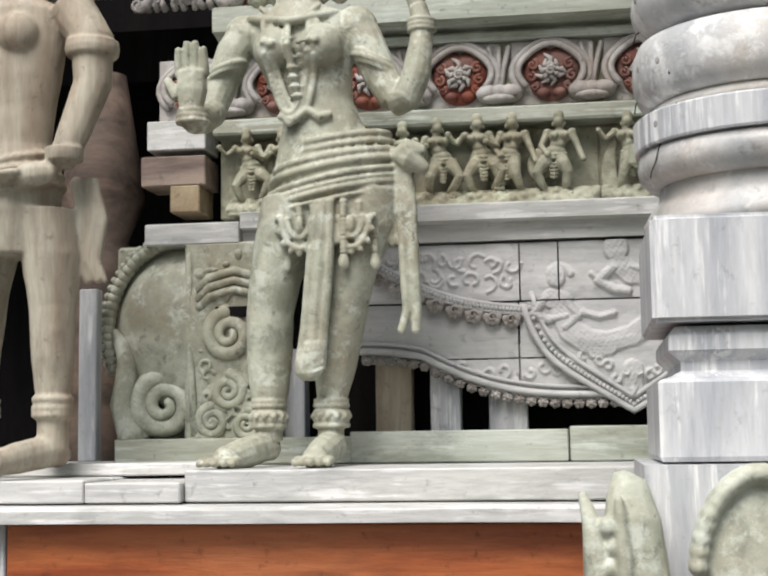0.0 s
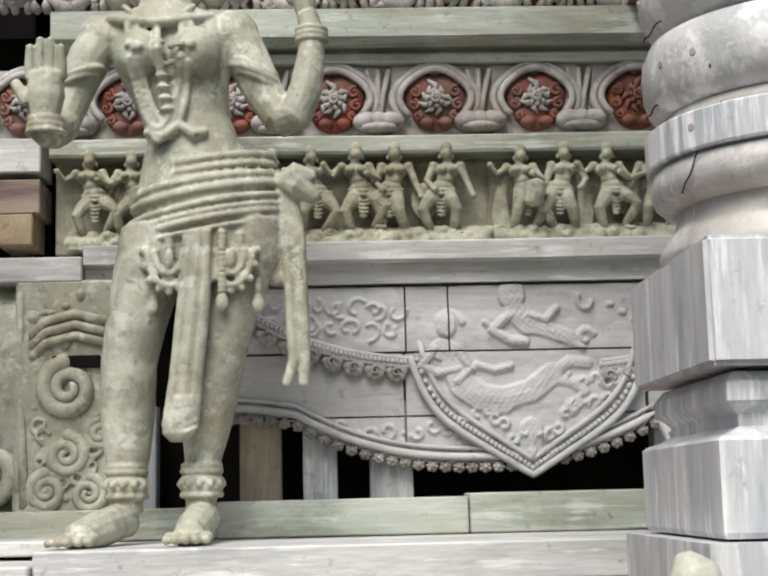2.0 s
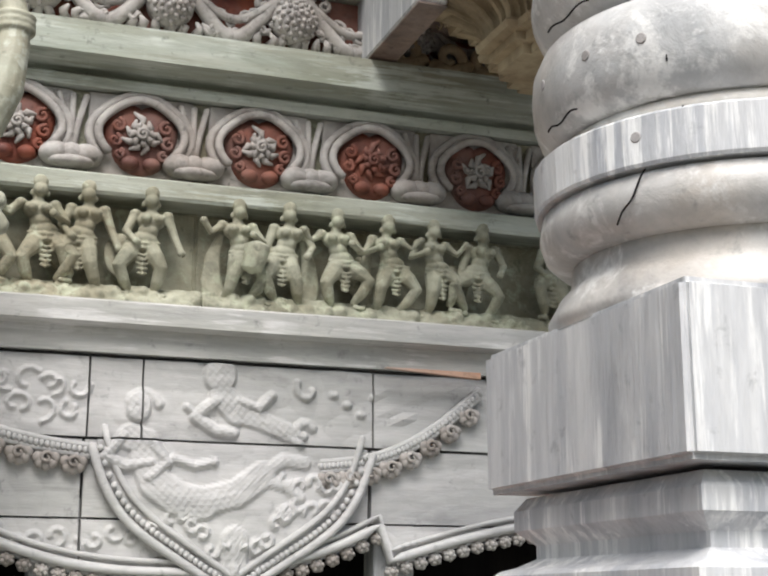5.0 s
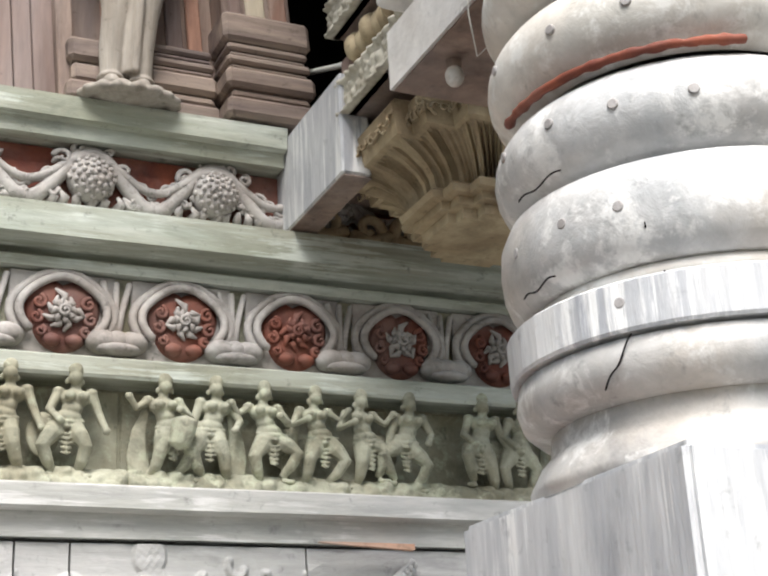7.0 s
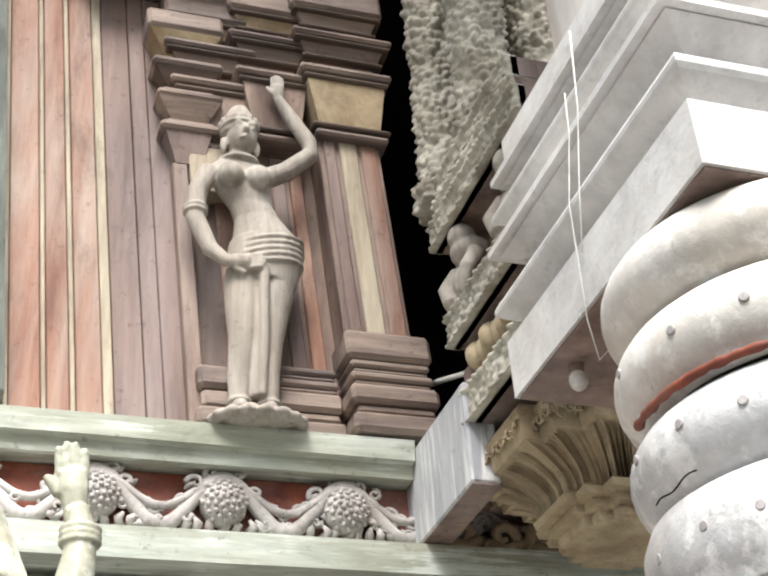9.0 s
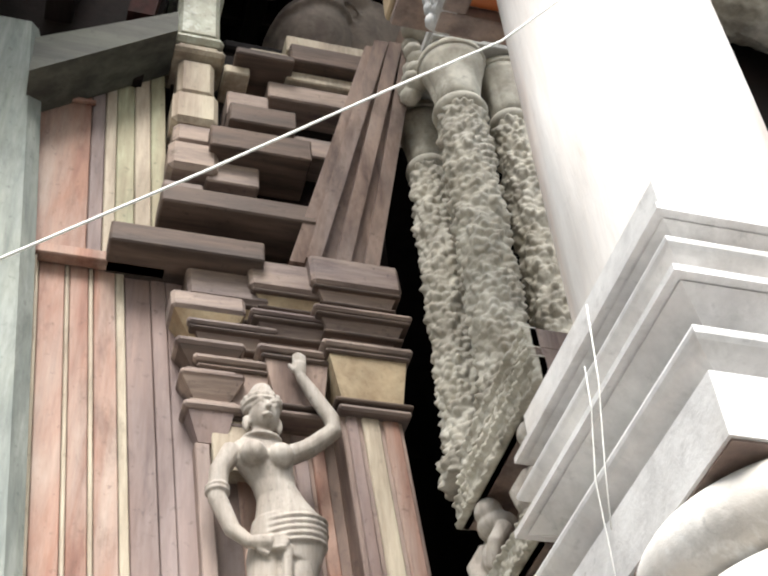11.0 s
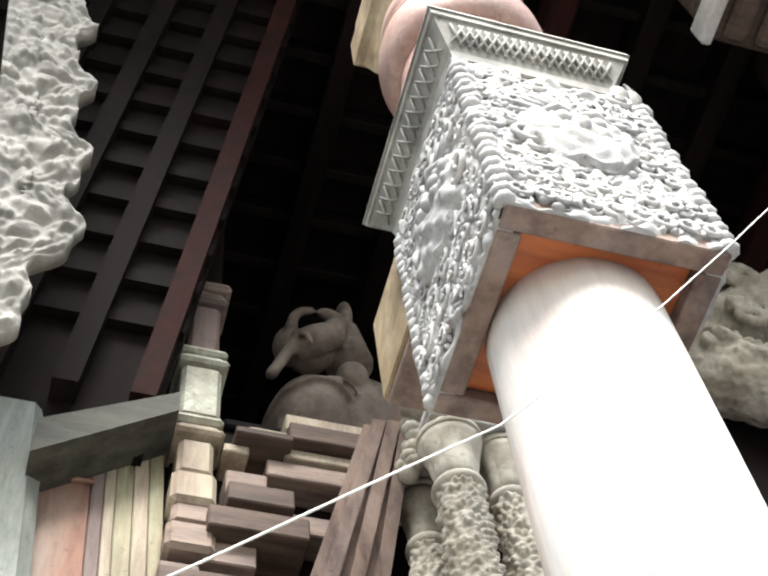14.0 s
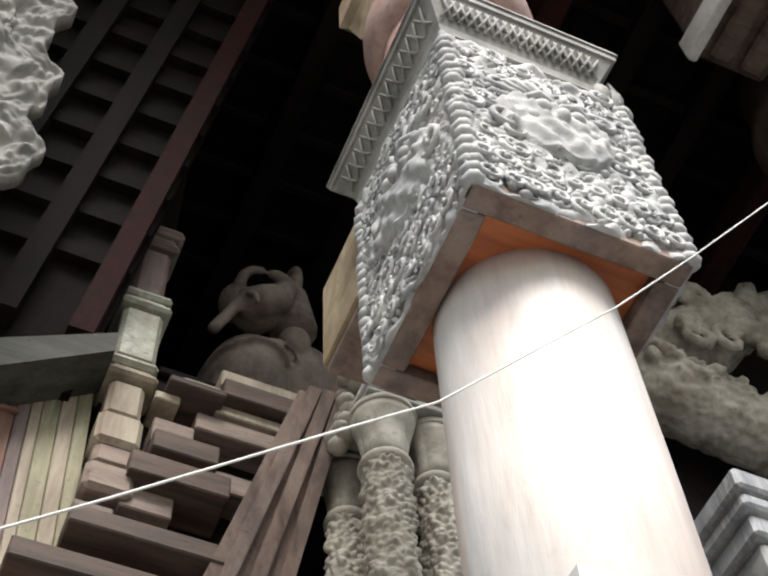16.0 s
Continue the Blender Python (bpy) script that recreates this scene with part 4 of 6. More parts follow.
def curls(w, h, n, seed):
    """Overlapping carved curls, ropes and beads over a face of that size."""
    rng = random.Random(seed)
    b = bmesh.new()
    for i in range(n):
        x, z = rng.uniform(0.03, w - 0.03), rng.uniform(0.03, h - 0.03)
        r = rng.choice((0.016, 0.022, 0.03, 0.042))
        tube(spiral(x, z, r, rng.uniform(0.8, 1.7), r * 0.24, -0.010 - 0.014 * rng.random(), rng.choice((-1, 1)), rng.uniform(0, 6), 16), 6, bm=b)
    for i in range(n):
        x, z = rng.uniform(0.02, w - 0.02), rng.uniform(0.02, h - 0.02)
        ball(b, x, -0.012, z, rng.uniform(0.008, 0.018), 0.018, rng.uniform(0.008, 0.016), 8, 6)
    for x in (0.012, w - 0.012):
        for k in range(int(h / 0.042)):
            ball(b, x + rng.uniform(-0.008, 0.008), -0.012, 0.02 + 0.042 * k, 0.024, 0.026, 0.021, 8, 6)
    # a mask: brow arcs, eyes, a wide mouth and rope whiskers
    cx = w * 0.52
    ball(b, cx, -0.006, h * 0.55, 0.10, 0.045, 0.13, 20, 14)
    for q in (-1, 1):
        ball(b, cx + q * 0.045, -0.04, h * 0.60, 0.026, 0.024, 0.024, 14, 10)
        tube([(cx + q * 0.01, -0.045, h * 0.645, 0.012), (cx + q * 0.05, -0.05, h * 0.665, 0.014), (cx + q * 0.095, -0.035, h * 0.63, 0.010)], 7, bm=b)
        ball(b, cx + q * 0.075, -0.03, h * 0.52, 0.032, 0.026, 0.028, 12, 9)
        tube(spiral(cx + q * 0.15, h * 0.47, 0.055, 1.4, 0.013, -0.025, q, 1.4, 24), 7, bm=b)
        tube(spiral(cx + q * 0.14, h * 0.70, 0.05, 1.4, 0.012, -0.022, -q, 4.2, 24), 7, bm=b)
    ball(b, cx, -0.05, h * 0.565, 0.02, 0.022, 0.026, 12, 9)
    for k in range(3):
        tube([(cx + (0.085 + 0.02 * k) * math.cos(math.pi * (1.12 + 0.76 * i / 14)), -0.036 + 0.006 * k, h * 0.53 + (0.06 + 0.035 * k) * math.sin(math.pi * (1.12 + 0.76 * i / 14)), 0.010) for i in range(15)], 6, bm=b)
    for k in range(9):
        a = math.pi * (0.12 + 0.76 * k / 8)
        tube([(cx + 0.10 * math.cos(a), -0.03, h * 0.62 + 0.09 * math.sin(a), 0.014), (cx + 0.155 * math.cos(a), -0.028, h * 0.62 + 0.15 * math.sin(a), 0.012), (cx + 0.18 * math.cos(a + 0.12), -0.02, h * 0.62 + 0.175 * math.sin(a + 0.12), 0.005)], 7, bm=b)
    # rows of wave curls along the foot
    for row in range(2):
        for k in range(9):
            tube(spiral(0.04 + (w - 0.08) * k / 8, h * (0.08 + 0.11 * row), 0.03, 1.3, 0.009, -0.022, 1 if row else -1, 0.6 + k, 16), 6, bm=b)
    return b


for L, M, seed, n in ((w, Matrix.Translation((BX0, BY0 + 0.02, BZ0)), 1, 210),
                      (d, Matrix.Translation((BX0 + 0.02, BY1, BZ0)) @ Matrix.Rotation(-math.pi / 2, 4, "Z"), 2, 210),
                      (d, Matrix.Translation((BX1 - 0.02, BY0, BZ0)) @ Matrix.Rotation(math.pi / 2, 4, "Z"), 3, 40)):
    part("scroll_face", moved(carved(L, h, 64, 90, relief(float(seed), L, h)), M), LICHEN, box, "", True)
    part("scrollwork", moved(curls(L, h, n, seed), M), LICHEN, box, "", True)
bmf = slab(BX0 + 0.005, BX1 - 0.005, BY0 + 0.005, BY0 + 0.06, BZ0 - 0.004, BZ0 + 0.045, 0.004)
part("bottom_rail", bmf, BROWN, box)
part("bottom_rail", slab(BX0 + 0.005, BX0 + 0.06, BY0 + 0.063, BY1 - 0.06, BZ0 - 0.004, BZ0 + 0.045, 0.004), BROWN, box)
part("bottom_rail", slab(BX1 - 0.06, BX1 - 0.005, BY0 + 0.063, BY1 - 0.06, BZ0 - 0.004, BZ0 + 0.045, 0.004), BROWN, box)
part("bottom_rail", slab(BX0 + 0.005, BX1 - 0.005, BY1 - 0.057, BY1 - 0.005, BZ0 - 0.004, BZ0 + 0.045, 0.004), BROWN, box)
part("soffit_board", slab(BX0 + 0.062, BX1 - 0.062, BY0 + 0.063, BY1 - 0.062, BZ0 + 0.035, BZ0 + 0.05, 0), ORANGE, box, "bright orange wood underside")
xc, yc = (BX0 + BX1) / 2, (BY0 + BY1) / 2
hw, hd = w / 2, d / 2
# cornice, set a little to the west, flaring out at its top
def cornice_step(z0, z1, o0, o1, mat, name):
    b = bmesh.new()
    xw, xe, ys, yn = BX0, BX1 - 0.07, BY0, BY1
    hexa(b, [(xw - o0, ys - o0, z0), (xe + o0, ys - o0, z0), (xe + o0, yn + o0, z0), (xw - o0, yn + o0, z0),
             (xw - o1, ys - o1, z1), (xe + o1, ys - o1, z1), (xe + o1, yn + o1, z1), (xw - o1, yn + o1, z1)])
    return part(name, b, mat, box)


cornice_step(5.033, 5.062, 0.0, 0.006, GREY, "fillet")
cornice_step(5.064, 5.175, 0.004, 0.05, GREY, "band")
cornice_step(5.177, 5.20, 0.058, 0.06, GREY, "fillet")
cornice_step(5.202, 5.226, 0.066, 0.062, GREY, "fillet")
for k in range(30):
    u = (k + 0.5) / 30
    bm = bmesh.new()
    for q in (-1, 1):
        tube([(-0.016 * q, -0.002, -0.038, 0.0035), (0.004 * q, -0.004, 0.0, 0.005), (0.018 * q, -0.002, 0.038, 0.0035)], 5, bm=bm)
    tilted = Matrix.Rotation(math.radians(22), 4, "X")
    if k < 18:
        m = Matrix.Translation((BX0 + (w - 0.07) * (k + 0.5) / 18, BY0 - 0.031, 5.12)) @ tilted
    else:
        m = Matrix.Translation((BX0 - 0.031, BY0 + d * (k - 17.5) / 12, 5.12)) @ Matrix.Rotation(-math.pi / 2, 4, "Z") @ tilted
    part("leaf_carving", moved(bm, m), GREY, box, "", True)
# broken leaf ornaments left standing at the cornice's east end
for k, (x, y, hh) in enumerate(((0.60, -2.15, 0.10), (0.645, -2.14, 0.13), (0.68, -2.12, 0.09))):
    bm = tube([(x, y, 5.0, 0.03), (x + 0.01, y - 0.01, 5.0 + hh * 0.6, 0.028), (x + 0.03, y, 5.0 + hh, 0.016), (x + 0.012, y - 0.01, 5.0 + hh * 1.3, 0.006)], 7, flat=0.6)
    part("leaf_finial", bm, GREY, box, "", True)
PINK = wood("pinkish_turned_wood", (0.50, 0.33, 0.28), (0.34, 0.20, 0.16), (0.52, 0.45, 0.42), "n", 0.45)
pink = thing("pink_post", "pinkish turned timber post with bulging rings and square head", "post")
ax = Matrix.Translation((0.36, -1.90, 0))
part("neck", moved(lathe([(0.2, 5.228), (0.215, 5.5), (0.21, 5.63)], 48), ax), PINK, pink, "", True)
part("ring", moved(lathe([(0.2, 5.63), (0.232, 5.645), (0.256, 5.69), (0.266, 5.75), (0.266, 5.80), (0.256, 5.86), (0.235, 5.90), (0.2, 5.91)], 56), ax), PINK, pink, "", True)
part("fillet", moved(lathe([(0.2, 5.912), (0.242, 5.915), (0.245, 5.94), (0.2, 5.945)], 56), ax), PINK, pink)
part("ring", moved(lathe([(0.2, 5.947), (0.225, 5.96), (0.24, 6.0), (0.238, 6.05), (0.215, 6.09), (0.2, 6.1)], 56), ax), PINK, pink, "", True)
part("head", moved(sq([(0.2, 6.1), (0.23, 6.25), (0.255, 6.3), (0.255, 6.5), (0.24, 6.54), (0.23, 6.7)]), ax), TAN, pink, "square tan head block")
part("shaft", moved(lathe([(0.2, 6.7), (0.19, 8.2)], 40), ax), PINK, pink, "", True)
pink.matrix_basis = BACK
beam = thing("tie_beam", "pale timber beam end behind the carved capital", "beam")
part("beam", slab(0.20, 0.48, -1.595, -1.25, 4.80, 5.20, 0.008), TAN, beam)
part("underside", slab(0.21, 0.47, -1.59, -1.26, 4.772, 4.797, 0.004), BROWN, beam)

box.matrix_basis = beam.matrix_basis = BACK

# ---- porch entablature by the doorway ----
porch = thing("porch_bracket", "tiered timber bracket with carved edges beside the doorway", "bracket", kind="structure")
part("beam", slab(0.588, 0.665, -0.46, 0.06, 3.112, 3.385, 0.006), SILVER, porch, "plain silver-grey beam")
part("underside", slab(0.59, 0.664, -0.458, 0.0, 3.106, 3.110, 0.0), BROWN, porch)
part("beam", slab(0.668, 1.6, -0.42, 0.06, 3.23, 3.385, 0.006), BROWN, porch)


def edge_strip(y0, y1, z0, z1, x, mat=BROWN, x1=0.9):
    part("ledge", slab(x + 0.012, x1, y0, y1, z0, z1, 0.004), mat, porch)
    L, hgt = y1 - y0, z1 - z0
    f = lambda a, b: 0.003 + 0.012 * lumps(a, b, 0.024, z0) + (0.010 if min(b, hgt - b) < 0.012 else 0.0)
    bm = moved(carved(L, hgt, max(10, int(L / 0.005)), max(10, int(hgt / 0.006)), f), Matrix.Translation((x + 0.014, y1, z0)) @ Matrix.Rotation(-math.pi / 2, 4, "Z"))
    part("carved_edge", bm, KNOB, porch, "", True)


edge_strip(-0.92, -0.435, 3.27, 3.36, 0.594)
edge_strip(-0.95, -0.378, 3.525, 3.612, 0.594)
edge_strip(-0.95, -0.325, 3.865, 3.945, 0.594)
edge_strip(-0.92, -0.355, 3.95, 4.005, 0.604)
edge_strip(-0.90, -0.372, 4.02, 4.09, 0.612)
part("core", slab(0.735, 1.7, -0.93, -0.3, 3.385, 4.085, 0.004), BROWN, porch)
part("block", slab(0.62, 0.72, -0.46, -0.40, 3.39, 3.45, 0.006), MAUVE, porch)
rng = random.Random(21)
bm = bmesh.new()
for k in range(9):
    ball(bm, 0.63 + 0.02 * rng.random(), -0.48 - 0.045 * k, 3.43 + 0.03 * rng.random(), 0.035, 0.032, 0.04, 9, 7)
part("carved_roll", bm, TAN, porch, "", True)
for y, z, q in ((-0.45, 3.70, 1.15), (-0.78, 3.70, 1.15)):
    bm = bmesh.new()
    ball(bm, 0.665, y, z - 0.01, 0.055 * q, 0.058 * q, 0.06 * q, 16, 12)
    ball(bm, 0.655, y - 0.012, z + 0.072 * q, 0.05 * q, 0.05 * q, 0.034 * q, 14, 10)
    ball(bm, 0.63, y - 0.02, z + 0.105 * q, 0.034 * q, 0.036 * q, 0.034 * q, 14, 10)
    ball(bm, 0.60, y - 0.022, z + 0.098 * q, 0.01 * q, 0.012 * q, 0.012 * q, 8, 6)
    tube([(0.64, y + 0.05, z + 0.05, 0.022 * q), (0.605, y + 0.065, z + 0.0, 0.02 * q), (0.60, y + 0.03, z - 0.055 * q, 0.018 * q)], 9, bm=bm)
    tube([(0.65, y - 0.06, z + 0.05, 0.022 * q), (0.612, y - 0.075, z - 0.01, 0.02 * q), (0.605, y - 0.045, z - 0.06 * q, 0.017 * q)], 9, bm=bm)
    tube([(0.665, y + 0.03, z - 0.05, 0.034 * q), (0.62, y + 0.05, z - 0.045 * q, 0.03 * q), (0.615, y + 0.035, z - 0.075 * q, 0.02 * q)], 9, bm=bm)
    for v in bm.verts:
        v.co.z = max(v.co.z, 3.613)
    tagged(fused(part("crouching_figurine", bm, NICHE, None, "", True), 0.005), "small crouching carved wooden figurine on the bracket", "figurine", "bracket figurines")
# faceted corbel with hair-like fluting
corbel = thing("corbel", "faceted tan timber corbel with fluted underside", "corbel")
STEPS = ((1, 0.42), (0.87, 0.42), (0.87, 0.65), (0.65, 0.65), (0.65, 0.87), (0.42, 0.87), (0.42, 1))


def redented(prof, per=1, jag=0.0):
    """A body on a square plan with stepped corners from (half-width, z) points; jag cuts grooves all round."""
    plan = []
    for q in range(4):
        c, s = (1, 0, -1, 0)[q], (0, 1, 0, -1)[q]
        plan += [(px * c - py * s, px * s + py * c) for px, py in STEPS]
    ring = []
    for i, p in enumerate(plan):
        q = plan[(i + 1) % len(plan)]
        m = max(1, round(per * math.hypot(q[0] - p[0], q[1] - p[1])))
        ring += [(p[0] + (q[0] - p[0]) * j / m, p[1] + (q[1] - p[1]) * j / m) for j in range(m)]
    rng = random.Random(9)
    cut = [1 - jag * rng.random() * (i % 2) for i in range(len(ring))]
    b = bmesh.new()
    rows = [[b.verts.new((0.96 + x * h * k, -0.52 + y * h * k, z)) for (x, y), k in zip(ring, cut)] for h, z in prof]
    for u, v in zip(rows, rows[1:]):
        for i in range(len(ring)):
            b.faces.new((u[i], u[(i + 1) % len(ring)], v[(i + 1) % len(ring)], v[i]))
    b.faces.new(rows[0][::-1])
    b.faces.new(rows[-1])
    return b


part("crown", redented([(0.30, 3.128), (0.315, 3.133), (0.33, 3.205), (0.318, 3.222)]), TAN, corbel)
part("fluting", redented([(0.20, 3.035), (0.205, 3.06), (0.225, 3.085), (0.26, 3.108), (0.305, 3.127)], 34, 0.17), TAN, corbel)
part("foot", redented([(0.165, 2.955), (0.165, 2.98), (0.185, 2.984), (0.185, 3.004), (0.21, 3.008), (0.215, 3.024), (0.20, 3.034)]), TAN, corbel)
# shallow scratched pattern round the crown
rng = random.Random(5)
for k in range(58):
    u = -0.31 + 0.62 * (k % 29 + 0.5) / 29
    side = k // 29
    if abs(u) > 0.14:
        f = 0.286 if abs(u) < 0.215 else 0.215
    else:
        f = 0.327
    b = tube(spiral(0, 0, 0.017, rng.uniform(0.8, 1.2), 0.0045, 0.0, rng.choice((-1, 1)), rng.uniform(0, 6), 10), 5)
    m = Matrix.Translation((0.96 + u, -0.52 - f - 0.001, 3.168)) if side else Matrix.Translation((0.96 - f - 0.001, -0.52 + u, 3.168)) @ Matrix.Rotation(-math.pi / 2, 4, "Z")
    part("curl", moved(b, m), TAN, corbel, "", True)
bm = bmesh.new()
for k in range(5):
    x = 0.70 + 0.13 * k
    tube(spiral(x, 3.15, 0.055, 1.3, 0.02, -0.06, 1 if k % 2 else -1, 3.6, 22), 8, bm=bm)
    tube([(x - 0.05, -0.06, 3.13, 0.02), (x, -0.07, 3.105, 0.024), (x + 0.06, -0.06, 3.14, 0.02)], 8, bm=bm)
part("scroll", bm, TAN, corbel, "", True)
# round lamp under the abacus
bulb = thing("lamp_bulb", "small white globe lamp under the capital", "lamp")
bm = bmesh.new()
ball(bm, 0.205, -1.74, 2.628, 0.013, 0.013, 0.016, 16, 12)
part("globe", bm, IVORY, bulb, "", True)
bulb.matrix_basis = BACK
hold = part("holder", moved(lathe([(0.0095, 2.640), (0.011, 2.644), (0.011, 2.651)], 12), Matrix.Translation((0.205, -1.74, 0))), BROWN, bulb)

# ---- colonnettes and moulded architrave ----
def knobbly(prof, seed):
    bm = lathe(prof, 40)
    bmesh.ops.subdivide_edges(bm, edges=bm.edges[:], cuts=1, use_grid_fill=True)
    for v in bm.verts:
        a = math.atan2(v.co.y, v.co.x)
        r = math.hypot(v.co.x, v.co.y)
        if r > 0.01:
            k = 1 + 0.017 / r * (lumps(a * r, v.co.z * 0.8, 0.024, seed) + 0.9 * lumps(a * r + 0.01 * math.sin(v.co.z * 60), v.co.z * 0.7, 0.05, seed + 3) - 0.8)
            v.co.x, v.co.y = v.co.x * k, v.co.y * k
    return bm


for x, y, r, z0, z1 in ((0.735, -0.514, 0.082, 4.094, 5.45), (0.705, -0.24, 0.07, 4.094, 5.45), (0.93, -0.50, 0.068, 4.094, 5.45)):
    c = thing("colonnette", "slender colonnette carved all over with knobbly foliage", "column", "colonnettes")
    n = 150
    prof = [(r * (1.3 if i < 10 else 1.0), z0 + (z1 - z0) * i / n) for i in range(n + 1)]
    M = Matrix.Translation((x, y, 0))
    part("shaft", moved(knobbly(prof, x), M), KNOB, c, "", True)
    part("collar", moved(lathe([(r * 0.9, z1), (r * 1.15, z1 + 0.012), (r * 1.2, z1 + 0.026), (r * 1.15, z1 + 0.04), (r * 0.9, z1 + 0.05)], 32), M), KNOB, c, "", True)
    bm = lathe([(r * 0.9, z1 + 0.05), (r * 0.95, z1 + 0.12), (r * 1.12, z1 + 0.2), (r * 1.36, z1 + 0.262), (r * 1.46, z1 + 0.285)], 96)
    for v in bm.verts:
        a = math.atan2(v.co.y, v.co.x)
        k = 1 + 0.07 * abs(math.sin(a * 4)) * math.sin((v.co.z - z1) * 11)
        v.co.x, v.co.y = v.co.x * k, v.co.y * k
    part("bell", moved(bm, M), KNOB, c, "", True)
    part("rim", moved(lathe([(r * 1.3, z1 + 0.287), (r * 1.52, z1 + 0.289), (r * 1.54, z1 + 0.30), (r * 1.5, z1 + 0.318), (r * 1.2, z1 + 0.32)], 40), M), KNOB, c, "", True)
tops = thing("colonnette_lintel", "pale carved timber lintel over the colonnettes", "lintel", kind="structure")
part("slab", slab(0.635, 1.6, -0.62, -0.1, 5.773, 5.80, 0.004), GREY, tops)
part("slab", slab(0.65, 1.6, -0.605, -0.1, 5.803, 5.83, 0.004), LICHEN, tops)
part("slab", slab(0.632, 1.6, -0.625, -0.1, 5.833, 5.862, 0.004), LICHEN, tops)
part("core", slab(0.68, 1.6, -0.58, -0.1, 5.865, 6.4, 0.004), BROWN, tops)
bm = bmesh.new()
rng = random.Random(3)
for k in range(26):
    u = k / 25
    ball(bm, 0.60 + 0.04 * rng.random(), -0.42 - 0.12 * u + 0.05 * rng.random(), 5.70 + 0.34 * u, 0.04, 0.04, 0.03, 8, 6)
part("foliage", bm, KNOB, tops, "", True)
strut = thing("roof_strut", "brown grooved timber strut leaning out from the pilaster", "strut", kind="structure")
for k in range(6):
    u = k / 5
    p, q = (0.24 + 0.25 * u, -0.10, 5.06 - 0.02 * u), (0.475 + 0.14 * u, -0.42, 5.93 + 0.02 * u)
    b = bmesh.new()
    t = 0.026
    dy = 0.03 * (k % 2)
    hexa(b, [(p[0] - t, p[1] - dy, p[2]), (p[0] + t, p[1] - dy, p[2]), (p[0] + t, p[1] + 0.12, p[2]), (p[0] - t, p[1] + 0.12, p[2]), (q[0] - t, q[1] - dy, q[2]), (q[0] + t, q[1] - dy, q[2]), (q[0] + t, q[1] + 0.12, q[2]), (q[0] - t, q[1] + 0.12, q[2])])
    part("rib", b, BROWN, strut)

# ---- upper wall: boards, pilasters ----
def lean(bm):
    """The upper storey narrows a little as it rises."""
    for v in bm.verts:
        if v.co.z > 3.45:
            v.co.x -= 0.076 * (v.co.z - 3.45)
    return bm


boards = thing("board_wall", "vertical boards in faded terracotta, cream and mauve stripes", "wall", kind="structure")
x = -0.201
rng = random.Random(11)
pat = [(0.029, CREAM), (0.07, TERRA), (0.016, CREAM), (0.06, TERRA), (0.015, CREAM), (0.083, TERRA), (0.014, CREAM), (0.07, TERRA), (0.05, MAUVE)]
for wd, mt in pat:
    part("board", lean(slab(x - wd + 0.001, x - 0.001, 0.0 + 0.006 * rng.random(), 0.07, 3.42, 5.02, 0.003)), mt, boards)
    x -= wd
x = -0.2
for wd in (0.085, 0.05, 0.102):
    part("board", lean(slab(x + 0.001, x + wd - 0.001, 0.012 + 0.006 * rng.random(), 0.07, 3.42, 5.2, 0.003)), MAUVE, boards)
    x += wd
part("cap_board", slab(-0.60, -0.19, -0.05, 0.0, 4.985, 5.03, 0.004), TERRA, boards)
# boards above, to the green post
up = thing("upper_board_wall", "faded red, cream and greenish upright boards under the eave", "wall", kind="structure")
def tilt(bm, k=0.078, z0=3.45):
    """Leans a board westward as it rises."""
    for v in bm.verts:
        v.co.x -= k * (v.co.z - z0)
    return bm


for x0, x1, y, mt in ((-0.68, -0.461, 0.0, TERRA), (-0.459, -0.41, 0.004, MAUVE), (-0.408, -0.369, 0.0, CREAM), (-0.367, -0.303, 0.005, MOSSY), (-0.301, -0.245, 0.002, CREAM), (-0.243, -0.19, 0.0, MOSSY)):
    part("board", tilt(slab(x0, x1, y, 0.06, 5.034, 6.3, 0.004), 0.05, 5.3), mt, up)
part("rail", slab(-0.67, -0.475, -0.02, -0.002, 5.83, 5.85, 0.003), TERRA, up)
bm = bmesh.new()
hexa(bm, [(-0.72, -0.21, 5.70), (-0.215, -0.21, 6.11), (-0.215, 0.0, 6.11), (-0.72, 0.0, 5.70), (-0.72, -0.21, 5.90), (-0.215, -0.21, 6.235), (-0.215, 0.0, 6.235), (-0.72, 0.0, 5.90)])
part("raking_beam", bm, wood("greenish_beam_wood", (0.10, 0.105, 0.085), (0.04, 0.04, 0.035), (0.07, 0.06, 0.05), "x", 0.75), up, "greenish grey raking beam")
tagged(part("corner_post", tilt(slab(-0.87, -0.488, -0.10, 0.1, 3.42, 6.2, 0.05)), wood("blue_grey_post_wood", (0.29, 0.31, 0.28), (0.15, 0.17, 0.155), (0.22, 0.23, 0.15), "z", 0.75)), "pale blue-green weathered corner post", "post", kind="structure")

pil = thing("pilaster", "brown moulded timber pilaster with stepped base and capital", "pilaster", kind="structure")
def pier(x0, x1, yf, z0, z1, mat=BROWN, name="shaft"):
    part(name, lean(slab(x0, x1, yf, 0.06, z0, z1, 0.004)), mat, pil)


def mould(x0, x1, yf, steps, mat=BROWN_X, x_in=None):
    for z0, z1, o in steps:
        part("moulding", lean(slab(x0 - o, x1 + o, yf - o, 0.058, z0, z1 - 0.002, min(0.012, (z1 - z0) * 0.3))), mat, pil)


